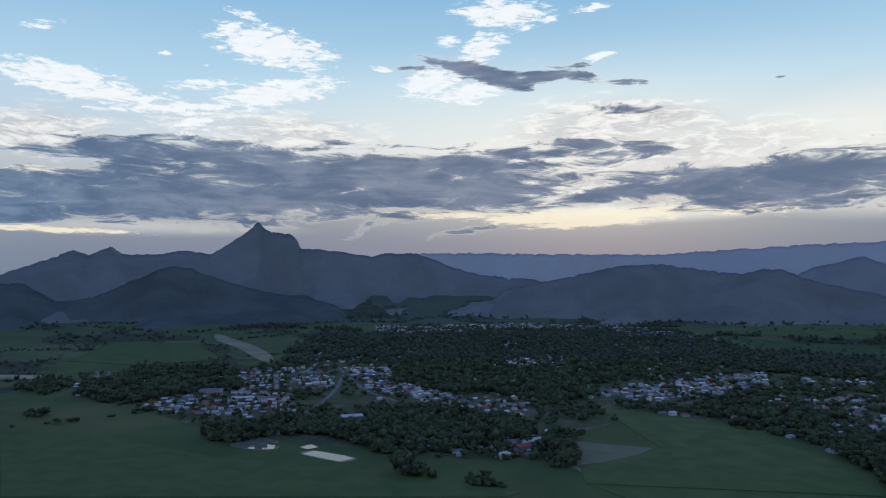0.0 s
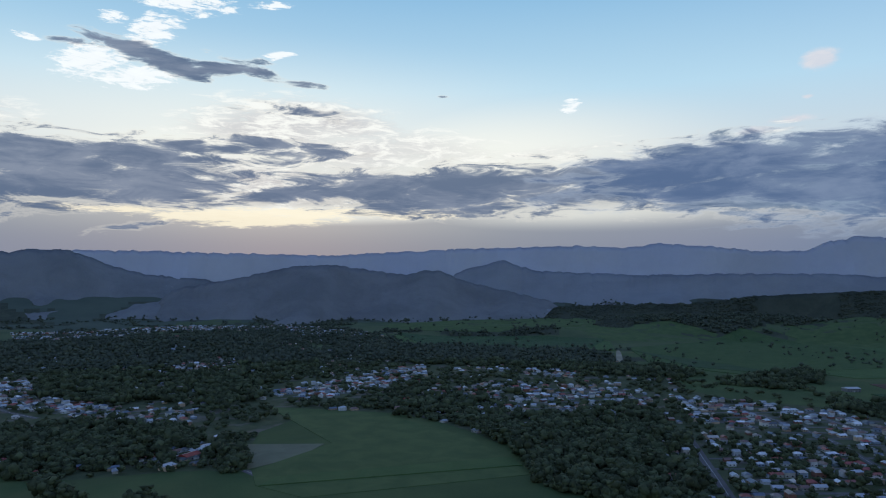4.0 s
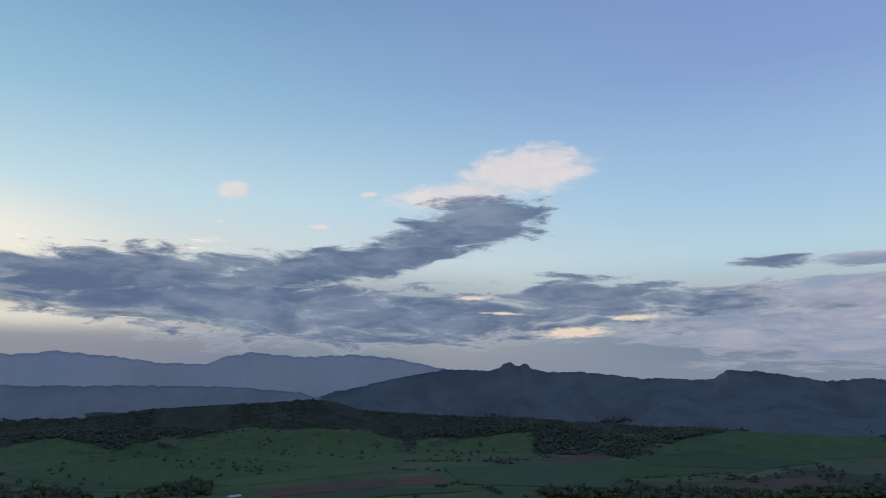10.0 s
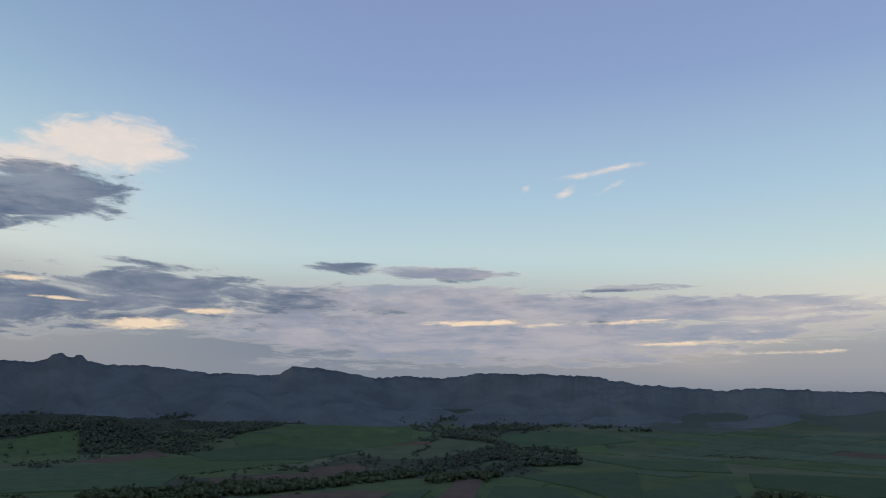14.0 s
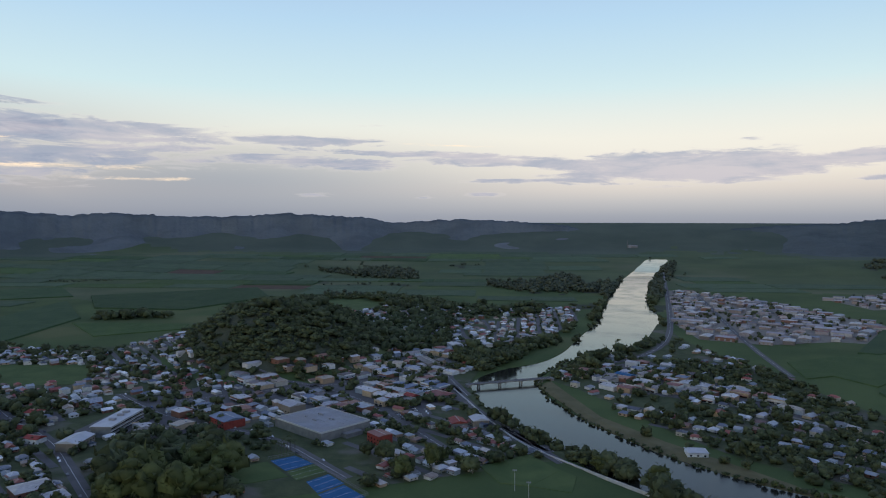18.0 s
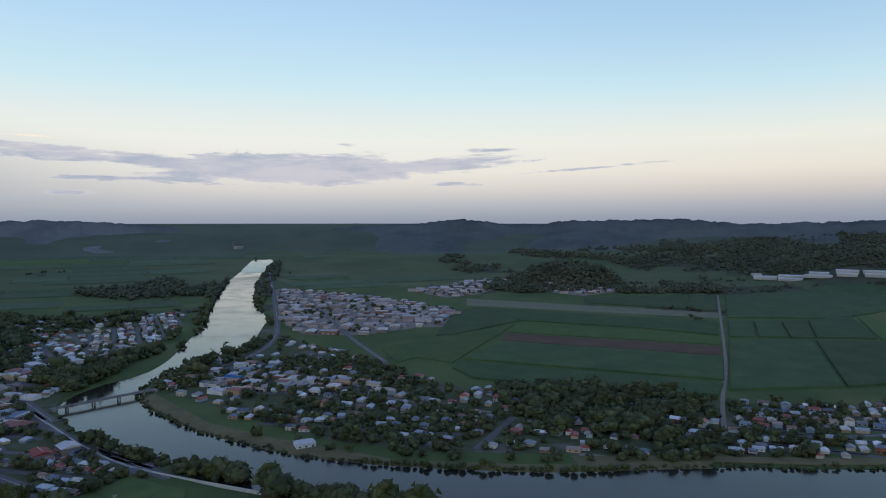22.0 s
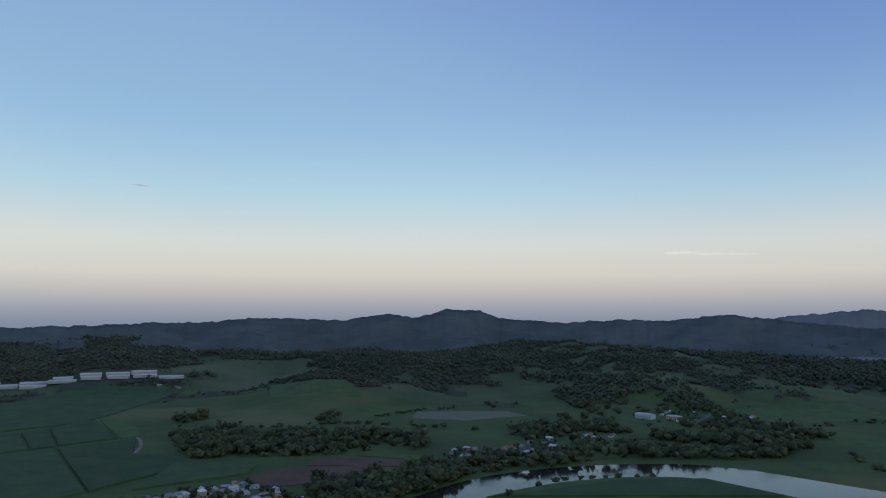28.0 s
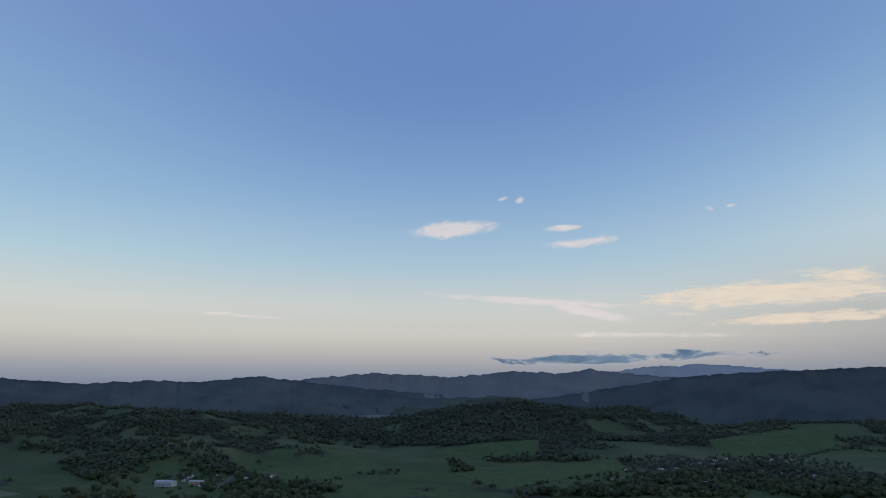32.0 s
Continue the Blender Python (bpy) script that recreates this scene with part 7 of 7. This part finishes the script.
def court(poly, mat, label, lines=True):
    ob = flat("tennis_court", poly, 0.22, mat)
    tagged(ob, label, "tennis court", "tennis courts", "structure")
    if lines:
        (ax, ay), (bx, by), (cx, cy), (dx, dy) = poly
        for f in (0.12, 0.5, 0.88):
            p, q = (ax + (dx - ax) * f, ay + (dy - ay) * f), (bx + (cx - bx) * f, by + (cy - by) * f)
            tagged(ribbon("trim_court_line", [p, q], 0.25, 0.0, PAINT_LINE, 0.235), "white court line", "court marking", kind="structure")


def fence(line, height, label):
    ob = tagged(new("court_fence"), label, "fence", "court fences")
    pts = rounded(line, 0, False)
    for (x1, y1), (x2, y2) in zip(pts, pts[1:]):
        d = math.hypot(x2 - x1, y2 - y1)
        turned = math.degrees(math.atan2(y2 - y1, x2 - x1))
        m = pose(x1, y1, 0, 0, 0, turned)
        for z in (height, height * 0.5):
            part("rail", boxed(0, d, -0.05, 0.05, z - 0.05, z + 0.05), STEEL, ob, at=m)
        for i in range(int(d / 3) + 1):
            part("post", boxed(i * 3 - 0.06, i * 3 + 0.06, -0.06, 0.06, -0.3, height), STEEL, ob, at=m)


supermarket()
office_block()
bridge()
court([(402, -475), (391, -495), (364, -486), (374, -461)], BLUE_COURT, "pair of blue hard tennis courts with white lines")
court([(372, -460), (363, -485), (342, -475), (353, -448)], LAWN, "worn green tennis courts between the blue ones")
court([(344, -449), (338, -471), (315, -460), (322, -434)], BLUE_COURT, "pair of blue hard tennis courts with white lines")
court([(320, -432), (313, -457), (285, -444), (296, -419)], BLUE_COURT, "pair of blue hard tennis courts with white lines")
fence([(405, -476), (392, -498), (284, -446), (295, -416)], 3.0, "tall steel mesh-court fence posts and rails")
hall(512, -540, -20, 32, 23, 8.1, SHOP_ROOF, RED_ROOF, "red brick hall with a grey roof", "brick_hall")
hall(479, -602, -20, 23, 19, 11.2, SHOP_ROOF, SAND, "tall sandstone-coloured civic building", "civic_building")
hall(585, -424, -67, 30, 20, 8.1, WHITE_ROOF, SAND, "cream two-storey building with a pale roof", "cream_building")
hall(735, -491, 22, 20, 14, 5.0, RED_ROOF, WALL, "white-walled house with a bright red roof", "red_roofed_house", "house")
hall(717, -473, 22, 16, 12, 5.0, RED_ROOF, WALL, "small white house with a red roof", "red_roofed_house", "house", hip=3)
hall(672, -431, 10, 18, 12, 5.0, RED_ROOF, WALL, "house with a steep red roof", "red_roofed_house", "house", hip=3)
hall(633, -417, 10, 16, 12, 4.5, RED_ROOF, WALL, "low house with a dark red roof", "red_roofed_house", "house")
hall(301, -640, -50, 20, 16, 5.5, RED_ROOF, CONCRETE, "shop with a bright red roof", "red_roofed_shop", "shop")
hall(284, -655, -50, 18, 16, 6.2, WHITE_ROOF, SAND, "cream shop with a pale roof", "pale_shop", "shop")
hall(393, -711, -20, 15, 12, 5.2, RED_ROOF, CONCRETE, "small shop under a red roof", "red_roofed_shop", "shop")
hall(367, -731, -20, 27, 22, 6.0, SHOP_ROOF, CONCRETE, "low club building with a broad grey hipped roof", "club_building", "club", 3.0, 7)
hall(344, -561, -25, 20, 15, 8.8, SHOP_ROOF, RED_ROOF, "two-storey orange brick office", "brick_office", "office building", 0.8)
hall(693, -524, 70, 18, 11, 6.2, SHOP_ROOF, WALL, "white timber church with a steep gable", "church", "church", 4.0)
hall(685, -274, -30, 40, 14, 6.2, WHITE_ROOF, WALL, "long two-storey motel building", "motel", "motel", 1.2)
hall(591, -258, 60, 27, 16, 5.6, RED_ROOF, RED_ROOF, "dark red brick hall", "brick_hall")
hall(514, -335, 72, 27, 22, 6.9, ROOF, WALL, "pale blue-grey roofed hotel", "hotel", "hotel", 2.6, 5)
hall(483, -329, 72, 22, 18, 6.9, SHOP_ROOF, WALL, "grey roofed shop row", "shop_row", "shop", 2.0, 3)
hall(466, -889, -40, 54, 18, 7.5, SHOP_ROOF, CONCRETE, "long grey-roofed hardware store", "hardware_store", "shop", 1.5)
hall(483, -1015, -40, 22, 16, 10.0, WHITE_ROOF, WALL, "white hillside apartment block", "apartment_block", "building", 1.0)
hall(448, -1047, -40, 46, 15, 10.0, WHITE_ROOF, WALL, "long white hillside hospital wing", "hospital_wing", "building", 1.0)
hall(-140, 1100, 20, 32, 20, 7.5, WHITE_ROOF, CONCRETE, "white steel shed beside a car yard", "white_shed", "shed", 2.2)
hall(-437, 1347, 15, 43, 19, 8.8, ROOF, WALL, "school hall with a blue-grey roof", "school_hall", "school", 3.0, 5)
hall(-358, 1277, 15, 38, 16, 6.9, WHITE_ROOF, WALL, "long school building with a pale roof", "school_building", "school", 2.0)
hall(-311, 1281, 15, 35, 15, 6.2, SHOP_ROOF, WALL, "low school block with grey roof", "school_building", "school", 1.6)
hall(101, 910, 40, 24, 16, 5.0, RED_ROOF, CONCRETE, "farm shed with a rust-red roof", "farm_shed", "shed")
hall(120, 941, 40, 27, 18, 5.6, WHITE_ROOF, CONCRETE, "pale farm machinery shed", "farm_shed", "shed")
hall(73, 868, 40, 16, 12, 5.0, WHITE_ROOF, WALL, "white farmhouse by the paddock", "farmhouse", "house", hip=3)
hall(498, 1177, 0, 20, 15, 5.0, RED_ROOF, WALL, "house with a rusty red roof", "red_roofed_house", "house", hip=3)
hall(497, 598, 20, 19, 15, 5.0, RED_ROOF, WALL, "red-roofed house among trees", "red_roofed_house", "house", hip=3)
hall(533, 507, -60, 35, 15, 5.2, ROOF, WALL, "long blue-grey roofed house by the road", "long_house", "house", hip=3)
hall(1334, 917, -20, 27, 19, 6.2, WHITE_ROOF, CONCRETE, "white farm shed at the wood's edge", "farm_shed", "shed")
hall(-1618, -396, 70, 40, 20, 10.0, WHITE_ROOF, WALL, "large white building on the river rise", "white_manor", "building", 2.0)
hall(-1631, -336, 70, 30, 16, 7.5, WHITE_ROOF, WALL, "white wing of the building on the rise", "white_wing", "building", 2.0)
hall(74, -655, 20, 18, 14, 4.2, WHITE_ROOF, WALL, "white riverside bungalow standing alone", "bungalow", "house", hip=3.5)
hall(195, -932, -30, 24, 16, 5.6, BLUE_COURT, WALL, "shop with a bright blue roof", "blue_roofed_shop", "shop", 1.4)
for k in range(-3, 4):
    for j, deep in ((0, 47), (1, 55)):
        if (k, j) not in ((-3, 1), (3, 0)):
            hall(-1414 + k * 78 * 0.824 - j * 64 * 0.567, -2058 - k * 78 * 0.567 - j * 64 * 0.824, -34.5, 56 + 7 * ((k * 3 + j) % 4), deep - 3 * (k % 3), 7.6 + 1.6 * j, WHITE_ROOF, TRIM, "vast white factory shed beyond the cane", "factory_shed", "factory", 1.4)

# settling ponds and sandy yards
for poly in ([(-273, 927), (-235, 907), (-214, 911), (-218, 932), (-265, 949)], [(-274, 970), (-225, 942), (-221, 958), (-266, 984)],
             [(-174, 885), (-162, 902), (-119, 876), (-106, 862), (-122, 846)], [(-183, 921), (-172, 937), (-160, 921), (-171, 909)]):
    tagged(flat("water_pond", poly, 0.30, STILL), "shallow pale settling pond reflecting the sky", "pond", kind="structure")
    cx, cy = sum(p[0] for p in poly) / len(poly), sum(p[1] for p in poly) / len(poly)
    tagged(flat("pond_bank", rounded([(cx + (x - cx) * 1.25, cy + (y - cy) * 1.25) for x, y in poly], 2), 0.2, TRACK), "bare earth bank round the pond", "bank", kind="structure")

# race track ring out on the plain
ring = [(2018 + 235 * math.cos(a) * 0.9 - 148 * math.sin(a) * 0.5, -2125 + 235 * math.cos(a) * 0.55 + 148 * math.sin(a) * 0.85) for a in [i * math.pi / 16 for i in range(33)]]
tagged(ribbon("road_race_track", ring, 9, 0.25, TRACK), "pale oval race track on the plain", "race track", kind="structure")
oval = [(1000 + 73 * math.cos(a), -479 + 56 * math.sin(a)) for a in [i * math.pi / 12 for i in range(25)]]
tagged(ribbon("road_show_ring", oval, 5, 0.26, TRACK), "pale ring path round the showground", "path", kind="structure")


def sugar_mill():
    x, y = 767, -3824
    z = float(land_height(np.array([float(x)]), np.array([float(y)]))[0])
    ob = thing("sugar_mill", "distant sugar mill with sheds and a tall pale chimney", "mill", x, y, 15, z)
    part("mill_shed", boxed(-22, 10, -8, 8, -2, 9), CONCRETE, ob)
    part("mill_roof", gable(bmesh.new(), -22, 10, -8, 8, 9, 3.5, 0.5), SHED_ROOF, ob)
    part("boiler_house", boxed(11, 24, -7, 7, -2, 15), STEEL, ob)
    bm = bmesh.new()
    bmesh.ops.create_cone(bm, cap_ends=True, segments=14, radius1=2.2, radius2=1.6, depth=40, matrix=Matrix.Translation((30, 3, 18)))
    part("chimney", bm, CONCRETE, ob)


sugar_mill()


def barge():
    ob = thing("red_barge", "long red work pontoon moored at the river bank", "barge", -350, -438, -8, -2.0)
    part("hull", boxed(-6.5, 6.5, -1.6, 1.6, -0.4, 0.8), RED_ROOF, ob)
    part("deck_rail", boxed(-6.3, 6.3, -1.5, -1.4, 1.5, 1.6), RED_ROOF, ob)
    for i in range(7):
        part("stanchion", boxed(-6.2 + i * 2, -6.1 + i * 2, -1.5, -1.4, 0.8, 1.5), RED_ROOF, ob)
    part("wheelhouse", boxed(3.0, 5.2, -1.2, 1.2, 0.8, 2.9), TRIM, ob)


barge()


# small timber jetties below the riverside houses
def jetty(x, y, turned, long):
    ob = thing("jetty", "small weathered timber jetty on piles in the river", "jetty", x, y, turned, -2.0, "jetties on the river")
    for i in range(int(long / 0.5)):
        part("plank", boxed(i * 0.5, i * 0.5 + 0.47, -0.9, 0.9, 0.9, 0.98), TRACK, ob)
    for side in (-0.8, 0.8):
        part("rail", boxed(0, long, side - 0.06, side + 0.06, 1.85, 1.95), TRIM, ob)
        for i in range(int(long / 3) + 1):
            part("pile", boxed(i * 3, i * 3 + 0.2, side - 0.1, side + 0.1, -3.0, 1.86), TRACK, ob)
    part("landing", boxed(long, long + 3.5, -2.6, 2.6, 0.3, 0.6), TRACK, ob)


jetty(-525, -538, 62, 20)
jetty(-606, -507, 58, 17)

# parapet wall along the river road
def low_wall(name, line, wide, high, mat, label):
    pts = rounded(line, 2, False)
    verts = []
    for i, (x, y) in enumerate(pts):
        a, b = pts[max(i - 1, 0)], pts[min(i + 1, len(pts) - 1)]
        d = math.hypot(b[0] - a[0], b[1] - a[1]) or 1
        nx, ny = -(b[1] - a[1]) / d * wide / 2, (b[0] - a[0]) / d * wide / 2
        h = max(0.0, float(land_height(np.array([float(x)]), np.array([float(y)]))[0]))
        verts += [(x + nx, y + ny, h - 1.5), (x + nx, y + ny, h + high), (x - nx, y - ny, h + high), (x - nx, y - ny, h - 1.5)]
    faces = [(4 * i + k, 4 * i + 4 + k, 4 * i + 5 + k, 4 * i + 1 + k) for i in range(len(pts) - 1) for k in range(3)]
    return tagged(mesh_object(name, verts, faces, mat), label, "wall", kind="structure")


low_wall("trim_river_wall", RIVER_WALL, 1.0, 1.3, TRIM, "pale concrete parapet wall along the river road")


# ---- palms by the courts and floodlights on the playing fields ----
def palm():
    ob = tagged(new("palm_tree"), "slender palm with a bare pale trunk and a tuft of fronds", "palm", "palms by the courts")
    bm = bmesh.new()
    bmesh.ops.create_cone(bm, cap_ends=True, segments=8, radius1=0.28, radius2=0.16, depth=11.0, matrix=Matrix.Translation((0, 0, 5.2)))
    part("trunk", bm, BARK, ob)
    for k in range(11):
        bm = bmesh.new()
        a = k * 2.4
        out, rows = 0.0, []
        for q in range(5):
            u = q / 4
            wide = 0.32 * math.sin(math.pi * (0.12 + 0.8 * u)) + 0.03
            x, z = 3.2 * u, 10.6 + 1.5 * u - 2.9 * u * u + 0.5 * (k % 3)
            rows.append([bm.verts.new((x * math.cos(a) - w * math.sin(a), x * math.sin(a) + w * math.cos(a), z - 0.15 * abs(w))) for w in (-wide, 0, wide)])
        for r0, r1 in zip(rows, rows[1:]):
            for c in (0, 1):
                bm.faces.new((r0[c], r1[c], r1[c + 1], r0[c + 1]))
        part("frond", bm, CROWN_LIGHT, ob)
    return ob


LAMP_GLOW = bpy.data.materials.new("floodlight_glow")
LAMP_GLOW.use_nodes = True
LAMP_GLOW.node_tree.nodes["Principled BSDF"].inputs["Emission Color"].default_value = (1.0, 0.86, 0.92, 1.0)
LAMP_GLOW.node_tree.nodes["Principled BSDF"].inputs["Emission Strength"].default_value = 6.0


def floodlight(x, y, glowing):
    ob = thing("floodlight_mast", "tall steel mast with lit floodlights by the playing field" if glowing else "tall steel mast with unlit floodlights by the playing field", "floodlight", x, y, 25, 0.0, "playing field floodlights")
    bm = bmesh.new()
    bmesh.ops.create_cone(bm, cap_ends=True, segments=10, radius1=0.22, radius2=0.12, depth=16.5, matrix=Matrix.Translation((0, 0, 7.75)))
    part("mast", bm, TRIM, ob)
    part("crossarm", boxed(-1.6, 1.6, -0.09, 0.09, 15.6, 15.8), STEEL, ob)
    for k in (-1.3, 0.0, 1.3):
        lamp = part("lamp_head", boxed(k - 0.45, k + 0.45, -0.55, -0.1, 15.81, 16.5), STEEL, ob)
        part("lens", boxed(k - 0.38, k + 0.38, -0.62, -0.551, 15.88, 16.43), LAMP_GLOW if glowing else GLASS, lamp)


for x, y, turned, tall in ((414, -497, 0, 0.85), (409, -495, 67, 1.10), (405, -494, 134, 1.00), (405, -498, 201, 0.90), (404, -501, 268, 1.15), (403, -504, 335, 1.05), (402, -509, 42, 0.95), (415, -509, 109, 0.85), (412, -513, 176, 1.10)):
    m = pose(x, y, 0, 0, 0, turned) @ Matrix.Diagonal((1, 1, tall, 1))
    if "palm_tree" in bpy.data.objects:
        copy_thing(bpy.data.objects["palm_tree"], m)
    else:
        palm().matrix_basis = m
for x, y, glowing in ((852, 223, True), (838, 251, False), (907, 205, False), (767, 246, False), (189, -506, False), (171, -487, False)):
    floodlight(x, y, glowing)

# ---- parked cars ----
CAR_PAINT = palette("car_paint", [srgb(*c) for c in ((225, 226, 228), (190, 194, 198), (60, 62, 66), (150, 36, 32), (40, 70, 120), (120, 122, 124), (235, 235, 232))], 0.3, 0.0, 0.1)
RUBBER = surface("tyre_rubber", (0.02, 0.02, 0.02), (0.035, 0.035, 0.035), 1.0, 0.9, 6.0, 0.1)


def template_car():
    ob = tagged(new("car"), "parked passenger car with dark windows", "car", "parked cars")
    bm = bmesh.new()
    side = [(-2.1, 0.35), (2.1, 0.35), (2.15, 0.75), (1.2, 0.9), (0.6, 1.42), (-1.2, 1.45), (-1.9, 0.95), (-2.15, 0.85)]
    rows = [[bm.verts.new((x, y, z)) for x, z in side] for y in (-0.85, 0.85)]
    bm.faces.new(rows[0])
    bm.faces.new(rows[1][::-1])
    for i in range(len(side)):
        j = (i + 1) % len(side)
        bm.faces.new((rows[0][j], rows[0][i], rows[1][i], rows[1][j]))
    bmesh.ops.recalc_face_normals(bm, faces=bm.faces[:])
    body = part("body", bm, CAR_PAINT, ob)
    part("side_window", boxed(-1.1, 0.6, -0.87, 0.87, 0.98, 1.34), GLASS, body)
    for x in (-1.35, 1.35):
        for y in (-0.8, 0.8):
            bm = bmesh.new()
            bmesh.ops.create_cone(bm, cap_ends=True, segments=10, radius1=0.33, radius2=0.33, depth=0.22, matrix=Matrix.Translation((x, y, 0.33)) @ Matrix.Rotation(math.pi / 2, 4, "X"))
            part("wheel", bm, RUBBER, ob)
    return ob


lot = [(392, -658), (386, -717), (344, -669), (350, -616)]
tagged(flat("pavement_car_park", lot, 0.27, ASPHALT), "asphalt car park behind the shops", "car park", kind="structure")
places = []
for i in range(4):
    for j in range(8):
        if RNG.uniform() < 0.7:
            u, v = (i + 0.5) / 4, (j + 0.5) / 8
            px, py = ((1 - u) * ((1 - v) * lot[0][k] + v * lot[3][k]) + u * ((1 - v) * lot[1][k] + v * lot[2][k]) for k in (0, 1))
            places.append((px, py, 0.27, 30 + 90 * (i % 2)))
for line, width in ROADS:
    if width < 8:
        continue
    pts = rounded(line, 1, False)
    for (x1, y1), (x2, y2) in zip(pts, pts[1:]):
        d = math.hypot(x2 - x1, y2 - y1)
        if d < 6 or math.hypot(x1, y1) > 1064 or math.hypot(x1, y1) < 280:
            continue
        for k in range(int(d / 14)):
            if RNG.uniform() < 0.55:
                f, s = (k + RNG.uniform(0.1, 0.9)) * 14 / d, RNG.choice([-1, 1])
                nx, ny = -(y2 - y1) / d, (x2 - x1) / d
                o = s * (width / 2 - 1.2)
                places.append((x1 + (x2 - x1) * f + nx * o, y1 + (y2 - y1) * f + ny * o, 0.256, math.degrees(math.atan2(y2 - y1, x2 - x1))))
first_car = None
for x, y, z, turned in places[:70]:
    z += float(land_height(np.array([float(x)]), np.array([float(y)]))[0])
    if first_car is None:
        first_car = template_car()
        first_car.matrix_basis = pose(x, y, z, 0, 0, turned)
    else:
        copy_thing(first_car, pose(x, y, z, 0, 0, turned))
